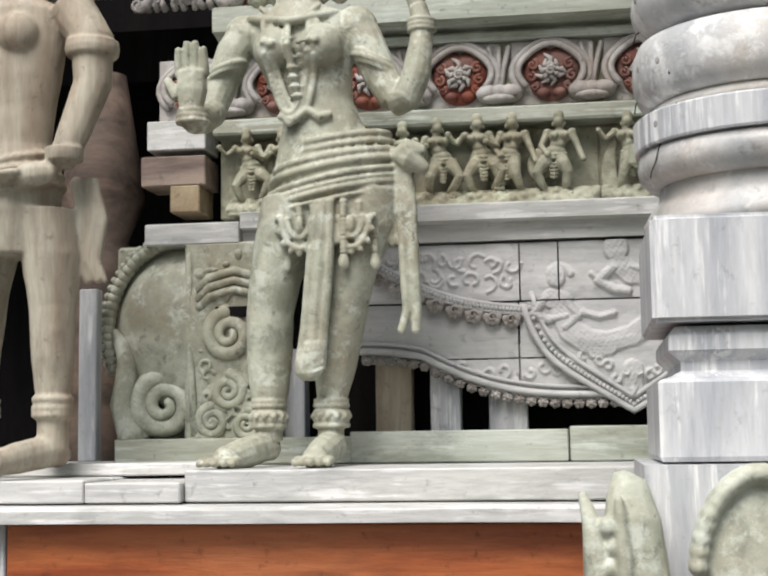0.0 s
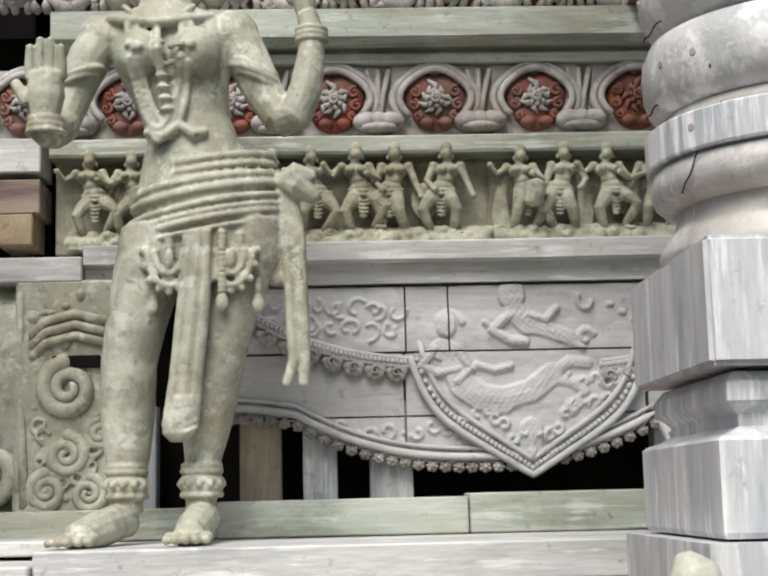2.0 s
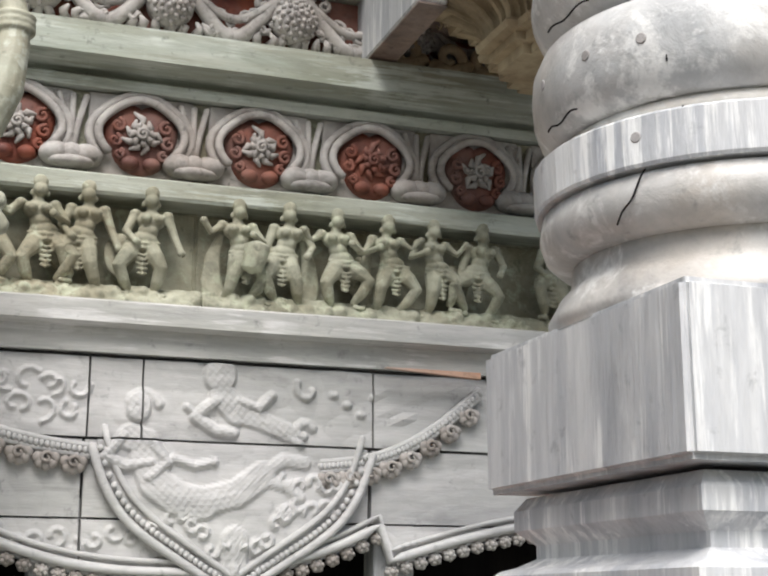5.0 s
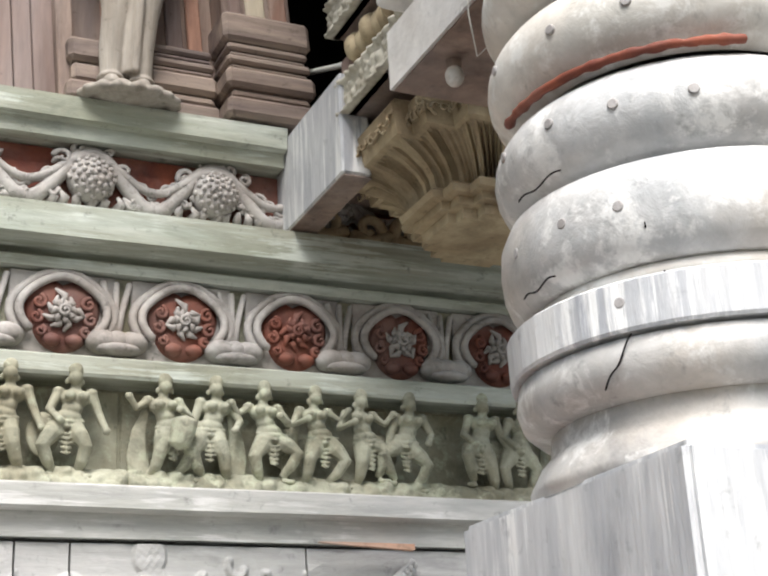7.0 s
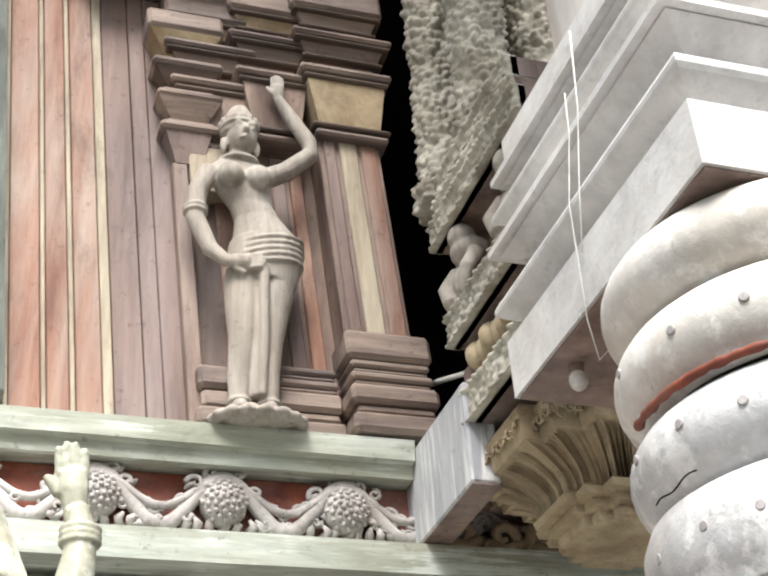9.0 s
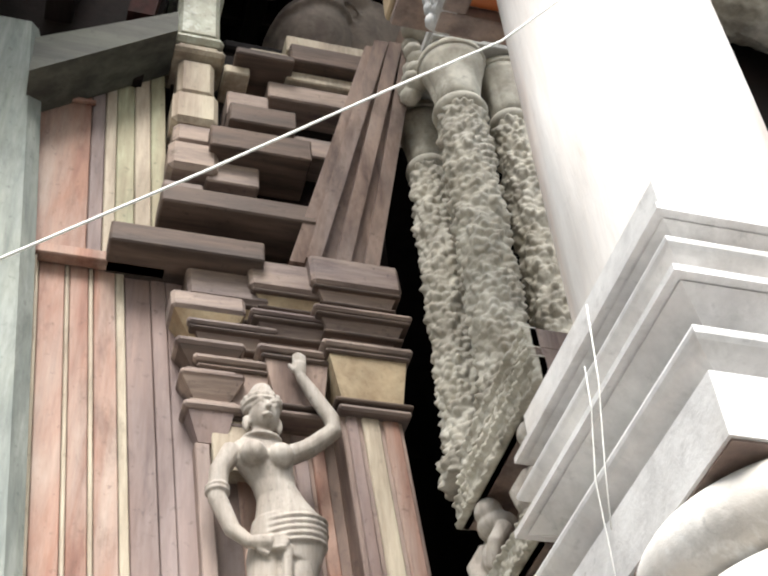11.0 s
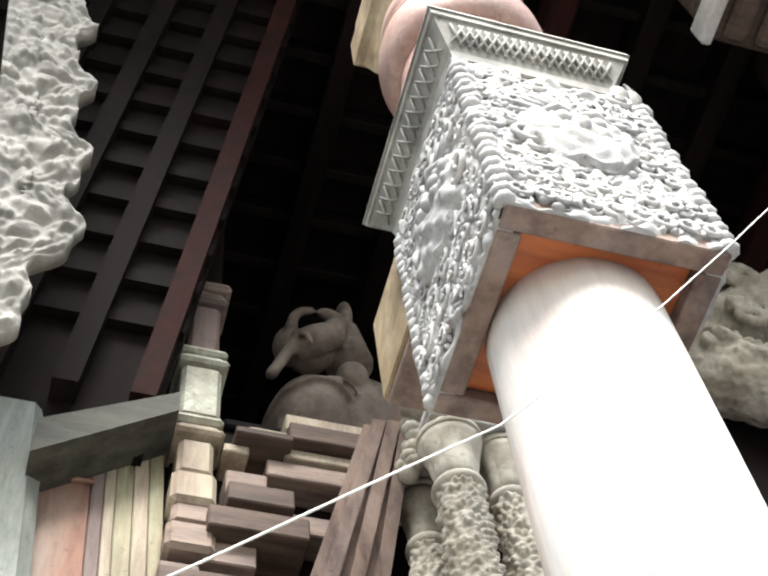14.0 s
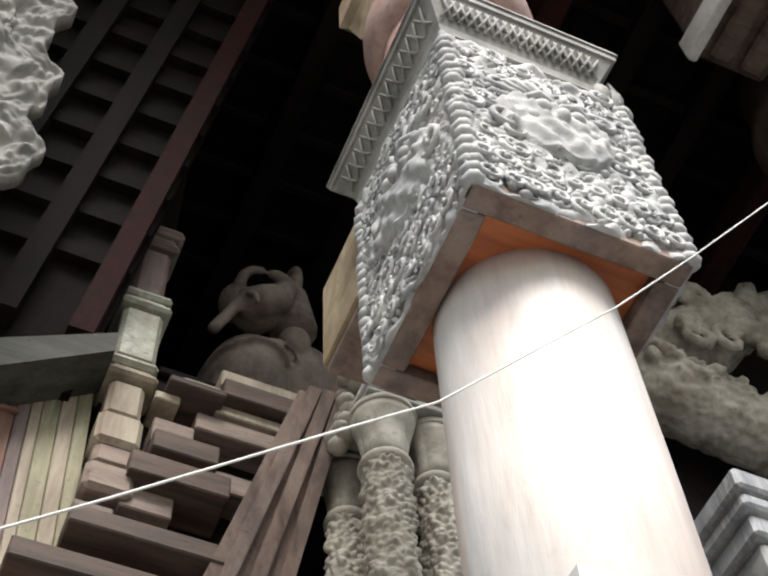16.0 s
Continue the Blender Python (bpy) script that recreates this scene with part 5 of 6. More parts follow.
pier(0.035, 0.44, 0.02, 3.42, 4.75)
pier(0.44, 0.64, -0.07, 3.42, 4.95)
pier(0.455, 0.49, -0.08, 3.74, 4.43, MAUVE, "raised_panel")
pier(0.505, 0.56, -0.082, 3.74, 4.43, CREAM, "raised_panel")
pier(0.575, 0.625, -0.08, 3.74, 4.43, TERRA, "raised_panel")
pier(0.12, 0.17, 0.008, 3.62, 4.40, TERRA, "raised_panel")
pier(0.30, 0.345, 0.008, 3.62, 4.40, MAUVE, "raised_panel")
pier(0.36, 0.40, 0.006, 3.62, 4.40, TERRA, "raised_panel")
pier(-0.01, 0.035, -0.03, 3.42, 4.3)
base = ((3.41, 3.47, 0.035), (3.47, 3.50, 0.015), (3.50, 3.56, 0.03), (3.56, 3.575, 0.012), (3.575, 3.60, 0.022), (3.60, 3.615, 0.01), (3.615, 3.64, 0.018), (3.64, 3.73, 0.028))
mould(0.45, 0.645, -0.09, base)
mould(0.25, 0.40, -0.02, [(a, b, o * 0.7) for a, b, o in base[:-1]])
mould(0.03, 0.15, -0.05, ((3.41, 3.47, 0.03), (3.47, 3.53, 0.012), (3.53, 3.60, 0.02)))
def bell(x0, x1, yf, z0, z1, o, mat=TAN):
    b = bmesh.new()
    hexa(b, [(x0, yf, z0), (x1, yf, z0), (x1, 0.058, z0), (x0, 0.058, z0), (x0 - o, yf - o, z1), (x1 + o, yf - o, z1), (x1 + o, 0.058, z1), (x0 - o, 0.058, z1)])
    part("bell", lean(b), mat, pil)


for x0, x1, yf, dz in ((0.45, 0.64, -0.09, 0.0), (0.25, 0.39, -0.05, -0.02), (0.05, 0.20, -0.02, -0.07)):
    mould(x0, x1, yf, ((4.43 + dz, 4.455 + dz, 0.022),))
    bell(x0, x1, yf, 4.457 + dz, 4.66 + dz, 0.035, TAN if x0 > 0.4 else BROWN)
    mould(x0, x1, yf, ((4.662 + dz, 4.69 + dz, 0.055), (4.69 + dz, 4.71 + dz, 0.02), (4.80 + dz, 4.825 + dz, 0.07), (4.825 + dz, 4.845 + dz, 0.02), (4.93 + dz, 5.06 + dz, 0.06)))
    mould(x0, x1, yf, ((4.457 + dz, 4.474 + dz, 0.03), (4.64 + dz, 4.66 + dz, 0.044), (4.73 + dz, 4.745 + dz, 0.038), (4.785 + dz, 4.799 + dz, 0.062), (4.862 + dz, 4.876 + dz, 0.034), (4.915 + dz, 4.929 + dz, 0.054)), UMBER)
    bell(x0, x1, yf, 4.712 + dz, 4.80 + dz, 0.05, BROWN_X)
    bell(x0, x1, yf, 4.847 + dz, 4.93 + dz, 0.045, TAN if x0 < 0.4 else BROWN_X)
bell(0.0, 0.08, -0.03, 4.30, 4.40, 0.03, MAUVE)
mould(0.0, 0.10, -0.03, ((4.40, 4.43, 0.045), (4.43, 4.452, 0.025), (4.52, 4.55, 0.05), (4.55, 4.572, 0.03), (4.64, 4.672, 0.06), (4.672, 4.692, 0.035), (4.78, 4.86, 0.07)))
bell(0.0, 0.10, -0.03, 4.454, 4.518, 0.045, BROWN_X)
bell(0.0, 0.10, -0.03, 4.574, 4.638, 0.05, UMBER)
bell(0.0, 0.10, -0.03, 4.694, 4.778, 0.062, TAN)
pier(0.04, 0.17, -0.04, 4.2, 4.43, CREAM, "niche_cap")

# stepped corbelling under the upper floor
eave = thing("stepped_eave", "brown stepped timber corbelling under the upper gallery", "eave", kind="structure")
def lit(x0, x1, z0, z1, y, mat=BROWN_X):
    part("tread", slab(x0, x1, y, 0.3, z0, z1, 0.006), mat, eave)


# paler woods stand for the lit front faces of the steps
for x0, x1, z0, z1, y, mat in ((0.235, 0.62, 6.28, 6.385, -0.10, CREAM), (0.085, 0.24, 6.16, 6.25, -0.10, CREAM), (-0.015, 0.085, 6.06, 6.11, -0.10, CREAM), (0.23, 0.62, 6.10, 6.16, -0.09, CREAM),
                               (0.16, 0.62, 5.98, 6.08, -0.08, BROWN_X), (0.0, 0.16, 5.83, 5.97, -0.08, BROWN_X), (0.21, 0.62, 5.67, 5.78, -0.07, BROWN_X), (-0.07, 0.12, 5.43, 5.54, -0.08, BROWN_X),
                               (-0.22, -0.08, 5.29, 5.40, -0.08, BROWN_X), (-0.36, -0.24, 5.08, 5.15, -0.08, BROWN_X)):
    lit(x0, x1, z0, z1, y, mat)
# umber boards stand for the shaded undersides between the treads
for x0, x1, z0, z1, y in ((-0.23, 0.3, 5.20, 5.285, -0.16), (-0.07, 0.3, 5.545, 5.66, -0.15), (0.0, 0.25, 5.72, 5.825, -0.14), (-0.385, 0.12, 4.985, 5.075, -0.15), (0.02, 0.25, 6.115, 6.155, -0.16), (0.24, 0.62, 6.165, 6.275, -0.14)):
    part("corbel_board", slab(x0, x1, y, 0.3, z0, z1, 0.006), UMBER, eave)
# dark sheet for the shade behind the steps
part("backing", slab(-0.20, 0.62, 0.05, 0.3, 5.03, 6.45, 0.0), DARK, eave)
# eave leaning out over the boards, its shade put into the dark colour
soff = thing("eave_soffit", "sloping eave underside with rafters and laths, coloured dark for shade", "eave", kind="structure")


def lean_out(x0, x1, z0, z1, t0, t1):
    """A timber on the sloping underside, between two heights; t0 and t1 are its depth behind the face."""
    b = bmesh.new()
    f = lambda x, z, t: (x + 0.148 * (z - 6.45), -0.15 - 0.262 * (z - 6.45) + t, z)
    hexa(b, [f(x0, z0, t0), f(x1, z0, t0), f(x1, z0, t1), f(x0, z0, t1), f(x0, z1, t0), f(x1, z1, t0), f(x1, z1, t1), f(x0, z1, t1)])
    return b


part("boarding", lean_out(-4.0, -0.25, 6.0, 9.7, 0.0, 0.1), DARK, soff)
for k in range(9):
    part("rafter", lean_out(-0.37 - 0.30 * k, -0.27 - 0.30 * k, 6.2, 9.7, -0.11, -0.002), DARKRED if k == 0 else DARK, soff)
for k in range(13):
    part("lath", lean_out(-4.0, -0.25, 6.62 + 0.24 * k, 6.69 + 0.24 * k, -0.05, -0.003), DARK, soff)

gp = thing("carved_gallery_post", "greenish-white carved post with stacked mouldings", "post")
for z0, z1, h, mt in ((5.45, 5.60, 0.09, BROWN_X), (5.60, 5.72, 0.075, BROWN_X), (5.72, 5.9, 0.085, CREAM), (5.9, 6.12, 0.07, CREAM), (6.12, 6.16, 0.105, CREAM), (6.16, 6.2, 0.085, CREAM), (6.2, 6.25, 0.10, GREEN), (6.25, 6.62, 0.085, GREEN), (6.62, 6.66, 0.11, GREEN), (6.66, 6.70, 0.09, GREEN), (6.70, 6.74, 0.105, GREEN), (6.74, 7.15, 0.07, MAUVE), (7.15, 7.2, 0.1, BROWN_X), (7.2, 7.26, 0.085, BROWN_X), (7.26, 7.32, 0.11, BROWN_X), (7.32, 9.4, 0.07, DARK)):
    part("moulding", slab(-0.12 - h, -0.12 + h, -0.02 - h, -0.02 + h, z0, z1 - 0.002, min(0.02, (z1 - z0) * 0.35)), mt, gp)

# ---- statues ----
def loop(bm, x, y, z, rx, ry, t, tilt=0.0, n=28, seg=7):
    tube([(x + rx * math.cos(2 * math.pi * i / n), y + ry * math.sin(2 * math.pi * i / n), z + tilt * math.cos(2 * math.pi * i / n), t) for i in range(n)], seg, True, bm)


def oval(bm, rings, n=28):
    """A body from (x, y, z, rx, ry) rings."""
    vs = [[bm.verts.new((x + rx * math.cos(2 * math.pi * i / n), y + ry * math.sin(2 * math.pi * i / n), z)) for i in range(n)] for x, y, z, rx, ry in rings]
    for a, b in zip(vs, vs[1:]):
        for i in range(n):
            bm.faces.new((a[i], a[(i + 1) % n], b[(i + 1) % n], b[i]))
    bm.faces.new(vs[0][::-1])
    bm.faces.new(vs[-1])


def hand(bm, x, y, z, dx, dy, dz, s=1.0, spread=(1, 0, 0)):
    d = Vector((dx, dy, dz)).normalized()
    sp = Vector(spread).normalized()
    c = Vector((x, y, z))
    tube([(*c, 0.022 * s), (*(c + d * 0.04 * s), 0.03 * s), (*(c + d * 0.075 * s), 0.028 * s)], 10, bm=bm, flat=0.8)
    for k in range(4):
        b = c + d * 0.07 * s + sp * (k - 1.5) * 0.016 * s
        e = b + d * (0.05 + 0.012 * (k in (1, 2))) * s + Vector((0, -0.012, 0)) * s
        tube([(*b, 0.0095 * s), (*(b * 0.5 + e * 0.5), 0.009 * s), (*e, 0.007 * s)], 7, bm=bm)
    b = c + d * 0.03 * s - sp * 0.028 * s
    tube([(*b, 0.011 * s), (*(b + d * 0.035 * s - sp * 0.02 * s), 0.009 * s)], 7, bm=bm)


def great_statue():
    """Standing woman, weight on one leg, one hand raised beside her, the other arm up."""
    bm = bmesh.new()
    Y = -0.575
    # legs, swelling at calf and thigh
    oval(bm, [(-0.80, Y, 1.66, 0.040, 0.045), (-0.80, Y + 0.005, 1.72, 0.038, 0.042), (-0.80, Y + 0.01, 1.80, 0.056, 0.06), (-0.80, Y + 0.015, 1.90, 0.066, 0.07), (-0.795, Y, 2.02, 0.068, 0.072), (-0.78, Y - 0.01, 2.10, 0.074, 0.078), (-0.745, Y - 0.01, 2.25, 0.088, 0.088), (-0.715, Y, 2.36, 0.10, 0.10)])
    oval(bm, [(-0.62, Y + 0.01, 1.66, 0.038, 0.042), (-0.622, Y + 0.015, 1.74, 0.036, 0.040), (-0.61, Y + 0.02, 1.84, 0.056, 0.06), (-0.593, Y + 0.015, 1.94, 0.065, 0.07), (-0.572, Y, 2.05, 0.068, 0.072), (-0.55, Y - 0.01, 2.14, 0.070, 0.074), (-0.515, Y - 0.01, 2.26, 0.092, 0.09), (-0.51, Y, 2.37, 0.10, 0.10)])
    # hips, waist, ribs
    oval(bm, [(-0.60, Y + 0.01, 2.22, 0.165, 0.10), (-0.592, Y + 0.01, 2.30, 0.190, 0.115), (-0.59, Y + 0.01, 2.38, 0.192, 0.118), (-0.605, Y, 2.45, 0.172, 0.108), (-0.625, Y, 2.52, 0.140, 0.092), (-0.637, Y, 2.58, 0.116, 0.082), (-0.655, Y, 2.64, 0.112, 0.08), (-0.675, Y, 2.71, 0.128, 0.088), (-0.69, Y, 2.78, 0.146, 0.094), (-0.695, Y + 0.005, 2.85, 0.168, 0.088), (-0.70, Y + 0.01, 2.90, 0.162, 0.072), (-0.705, Y + 0.01, 2.935, 0.075, 0.058), (-0.712, Y + 0.01, 2.98, 0.052, 0.052), (-0.715, Y, 3.03, 0.052, 0.054)])
    for x, z in ((-0.758, 2.785), (-0.622, 2.79)):
        ball(bm, x, Y - 0.075, z, 0.066, 0.062, 0.064, 20, 14)
        ball(bm, x - 0.005, Y - 0.137, z, 0.012, 0.010, 0.012, 8, 6)
    # head and crown
    ball(bm, -0.72, Y - 0.012, 3.10, 0.066, 0.076, 0.088, 20, 16)
    tube([(-0.722, Y - 0.085, 3.105, 0.012), (-0.722, Y - 0.095, 3.085, 0.015)], 8, bm=bm)
    oval(bm, [(-0.72, Y, 3.14, 0.078, 0.084), (-0.72, Y, 3.17, 0.074, 0.08), (-0.72, Y, 3.20, 0.058, 0.062), (-0.72, Y, 3.26, 0.05, 0.052), (-0.72, Y, 3.31, 0.03, 0.03)])
    for k in range(13):
        a = math.pi * k / 12
        ball(bm, -0.715 + 0.125 * math.cos(a), Y + 0.06, 2.99 + 0.04 * math.sin(a * 3), 0.034, 0.03, 0.036, 9, 7)
    # arm that is held up, on her left
    tube([(-0.535, Y + 0.01, 2.868, 0.060), (-0.50, Y, 2.80, 0.056), (-0.455, Y - 0.015, 2.70, 0.050), (-0.415, Y - 0.03, 2.63, 0.046)], 14, bm=bm)
    tube([(-0.415, Y - 0.03, 2.628, 0.047), (-0.378, Y - 0.05, 2.632, 0.045), (-0.35, Y - 0.05, 2.70, 0.042), (-0.335, Y - 0.045, 2.80, 0.034), (-0.335, Y - 0.04, 2.86, 0.029), (-0.345, Y - 0.035, 2.90, 0.028)], 14, bm=bm)
    hand(bm, -0.348, Y - 0.035, 2.90, -0.12, 0, 1, 1.1)
    for z in (2.828, 2.842, 2.856):
        loop(bm, -0.335, Y - 0.04, z, 0.037, 0.036, 0.0065)
    # arm bent forward with its palm up, on her right
    tube([(-0.865, Y + 0.01, 2.86, 0.056), (-0.90, Y - 0.005, 2.80, 0.054), (-0.935, Y - 0.02, 2.70, 0.048), (-0.955, Y - 0.05, 2.62, 0.043)], 14, bm=bm)
    tube([(-0.955, Y - 0.05, 2.615, 0.045), (-0.955, Y - 0.14, 2.575, 0.043), (-0.95, Y - 0.24, 2.545, 0.037), (-0.948, Y - 0.275, 2.56, 0.032)], 14, bm=bm)
    hand(bm, -0.948, Y - 0.28, 2.56, 0.0, 0.06, 1, 1.5)
    loop(bm, -0.918, Y - 0.018, 2.745, 0.056, 0.056, 0.010, 0.02)
    loop(bm, -0.922, Y - 0.02, 2.728, 0.055, 0.055, 0.007, 0.02)
    loop(bm, -0.477, Y - 0.01, 2.745, 0.058, 0.058, 0.011, -0.028)
    loop(bm, -0.472, Y - 0.01, 2.728, 0.057, 0.057, 0.008, -0.028)
    loop(bm, -0.480, Y - 0.01, 2.762, 0.057, 0.057, 0.006, -0.028)
    for z, r in ((2.535, 0.042), (2.55, 0.040), (2.565, 0.038)):
        loop(bm, -0.948, Y - 0.265, z, r, r, 0.007)
    ball(bm, -0.535, Y + 0.01, 2.862, 0.066, 0.064, 0.066, 16, 12)
    ball(bm, -0.868, Y + 0.01, 2.856, 0.062, 0.060, 0.062, 16, 12)
    # broad neck band and double breast band
    tube([(-0.845, Y - 0.03, 2.895, 0.012), (-0.79, Y - 0.085, 2.872, 0.013), (-0.715, Y - 0.105, 2.858, 0.014), (-0.64, Y - 0.085, 2.874, 0.013), (-0.585, Y - 0.03, 2.90, 0.012)], 8, bm=bm)
    for x0, x1, zb in ((-0.79, -0.632, 2.575), (-0.765, -0.655, 2.595)):
        pts = []
        for i in range(23):
            u = i / 22
            x = x0 + (x1 - x0) * u + 0.02 * math.sin(math.pi * u)
            z = 2.86 + (zb - 2.86) * math.sin(math.pi * u) ** 0.5
            pts.append((x, Y - 0.088 - 0.055 * max(0, 1 - abs((z - 2.785) / 0.075)), z, 0.0105))
        tube(pts, 8, bm=bm)
    # necklace chains with beads
    for x0, x1, zt, zb, t in ((-0.80, -0.63, 2.91, 2.865, 0.010), (-0.785, -0.645, 2.86, 2.59, 0.0105), (-0.755, -0.675, 2.86, 2.56, 0.0095), (-0.77, -0.66, 2.86, 2.575, 0.006)):
        n = 40
        for i in range(n + 1):
            u = i / n
            x = x0 + (x1 - x0) * u
            z = zt + (zb - zt) * math.sin(math.pi * u) ** 0.55 if zb < 2.8 else zt + (zb - zt) * math.sin(math.pi * u)
            k = (z - 2.70) / 0.1
            y = Y - 0.092 - 0.048 * max(0, 1 - abs((z - 2.785) / 0.07)) + 0.02 * max(0, (z - 2.85) / 0.06)
            ball(bm, x, y, z, t, t, t, 6, 5)
    tube([(-0.715, Y - 0.10, 2.85, 0.010), (-0.71, Y - 0.135, 2.78, 0.012), (-0.70, Y - 0.10, 2.70, 0.012), (-0.685, Y - 0.09, 2.62, 0.012)], 8, bm=bm)
    for k in range(7):
        ball(bm, -0.71 + 0.003 * k, Y - 0.125 + 0.004 * k, 2.80 - 0.027 * k, 0.019, 0.014, 0.008, 8, 6)
    tube([(-0.745, Y - 0.085, 2.585, 0.012), (-0.70, Y - 0.092, 2.57, 0.013), (-0.665, Y - 0.092, 2.60, 0.010)], 8, bm=bm)
    tube([(-0.66, Y - 0.088, 2.60, 0.012), (-0.625, Y - 0.09, 2.575, 0.017), (-0.595, Y - 0.085, 2.585, 0.010)], 8, bm=bm)
    # belts and skirt edges
    for z, rx, ry, t, tl in ((2.515, 0.155, 0.102, 0.012, 0.022), (2.49, 0.163, 0.106, 0.010, 0.024), (2.462, 0.176, 0.112, 0.012, 0.026), (2.435, 0.184, 0.116, 0.012, 0.03), (2.40, 0.195, 0.122, 0.009, 0.036), (2.378, 0.197, 0.123, 0.007, 0.036), (2.36, 0.197, 0.123, 0.009, 0.036), (2.335, 0.197, 0.123, 0.006, 0.034)):
        loop(bm, -0.60 + (2.45 - z) * -0.05, Y + 0.008, z, rx, ry, t, tl, 36, 8)
    for k in range(9):
        u = k / 8 - 0.5
        x = -0.60 + 0.34 * u
        yy = Y + 0.01 - 0.118 * math.sqrt(max(0.02, 1 - (2 * u) ** 2 * 0.92))
        L = 0.09 + 0.07 * (k % 2)
        for i in range(int(L / 0.012)):
            ball(bm, x, yy - 0.004, 2.33 - 0.035 * abs(u) - 0.013 * i, 0.013, 0.013, 0.0085, 7, 5)
        ball(bm, x, yy - 0.004, 2.33 - L - 0.015, 0.017, 0.014, 0.024, 8, 6)
    for cx in (-0.685, -0.535):
        for r in (0.052, 0.034):
            tube([(cx + r * math.cos(math.pi * (1 + i / 14)), Y - 0.105, 2.285 + r * 1.7 * math.sin(math.pi * (1 + i / 14)), 0.0095) for i in range(15)], 6, bm=bm)
        ball(bm, cx, Y - 0.109, 2.262, 0.013, 0.012, 0.026, 8, 6)
        for k in range(9):
            a = math.pi * (1 + k / 8)
            ball(bm, cx + 0.064 * math.cos(a), Y - 0.104, 2.285 + 0.102 * math.sin(a), 0.010, 0.010, 0.010, 7, 5)
    # front sash and its knotted end
    for dx, t in ((-0.025, 0.017), (0.0, 0.021), (0.024, 0.017)):
        tube([(-0.61 + dx * 0.7, Y - 0.118, 2.33, t * 0.8), (-0.625 + dx, Y - 0.112, 2.15, t), (-0.645 + dx, Y - 0.092, 1.98, t), (-0.66 + dx * 1.1, Y - 0.085, 1.86, t * 1.1)], 8, bm=bm)
    oval(bm, [(-0.665, Y - 0.085, 1.825, 0.018, 0.016), (-0.665, Y - 0.085, 1.845, 0.038, 0.026), (-0.658, Y - 0.086, 1.885, 0.042, 0.028), (-0.65, Y - 0.088, 1.93, 0.036, 0.024)])
    for k in range(4):
        tube([(-0.648, Y - 0.11, 1.90 - 0.018 * k, 0.004), (-0.62, Y - 0.098, 1.912 - 0.018 * k, 0.005)], 5, bm=bm)
    # side bow and long hanging scarf
    for a, b in (((-0.42, 2.47), (-0.33, 2.42)), ((-0.42, 2.46), (-0.335, 2.475))):
        tube([(a[0], Y - 0.03, a[1], 0.022), ((a[0] + b[0]) / 2, Y - 0.05, (a[1] + b[1]) / 2 + 0.01, 0.036), (b[0], Y - 0.04, b[1], 0.018)], 10, bm=bm)
    for dx, t in ((-0.016, 0.016), (0.012, 0.017)):
        tube([(-0.405 + dx, Y - 0.03, 2.45, t), (-0.385 + dx, Y - 0.035, 2.32, t * 1.05), (-0.38 + dx, Y - 0.035, 2.15, t), (-0.375 + dx, Y - 0.03, 2.02, t * 0.9), (-0.385 + dx * 1.5, Y - 0.03, 1.96, t * 0.8)], 8, bm=bm)
    # anklets and feet
    for fx, fy in ((-0.80, Y), (-0.62, Y + 0.012)):
        for z, t in ((1.70, 0.008), (1.717, 0.006), (1.735, 0.009), (1.757, 0.007), (1.772, 0.005)):
            loop(bm, fx, fy + 0.005, z, 0.047, 0.052, t, 0.0, 24)
        for k in range(12):
            a = 2 * math.pi * k / 12
            ball(bm, fx + 0.052 * math.cos(a), fy + 0.057 * math.sin(a), 1.727, 0.009, 0.009, 0.011, 7, 5)
    for x0, x1, y1 in ((-0.81, -0.885, -0.235), (-0.618, -0.63, -0.225)):
        tube([(x0, Y + 0.05, 1.635, 0.036), (x0, Y, 1.645, 0.044), ((x0 + x1) / 2, Y + y1 * 0.45, 1.625, 0.044), (x1, Y + y1 * 0.8, 1.608, 0.036)], 12, bm=bm)
        for k in range(5):
            tx = x1 + (k - 2) * 0.022
            tube([(tx, Y + y1 * 0.8, 1.607, 0.0135), (tx + 0.1 * (x1 - x0), Y + y1 - 0.02 + 0.008 * abs(k - 1.5), 1.60, 0.0115)], 8, bm=bm)
    return bm


stat = part("temple_dancer_statue", great_statue(), GREEN, None, "", True)
tagged(fused(stat, 0.004, 0.002, 0.03), "life-size weathered greenish wooden statue with belts and beads", "statue")


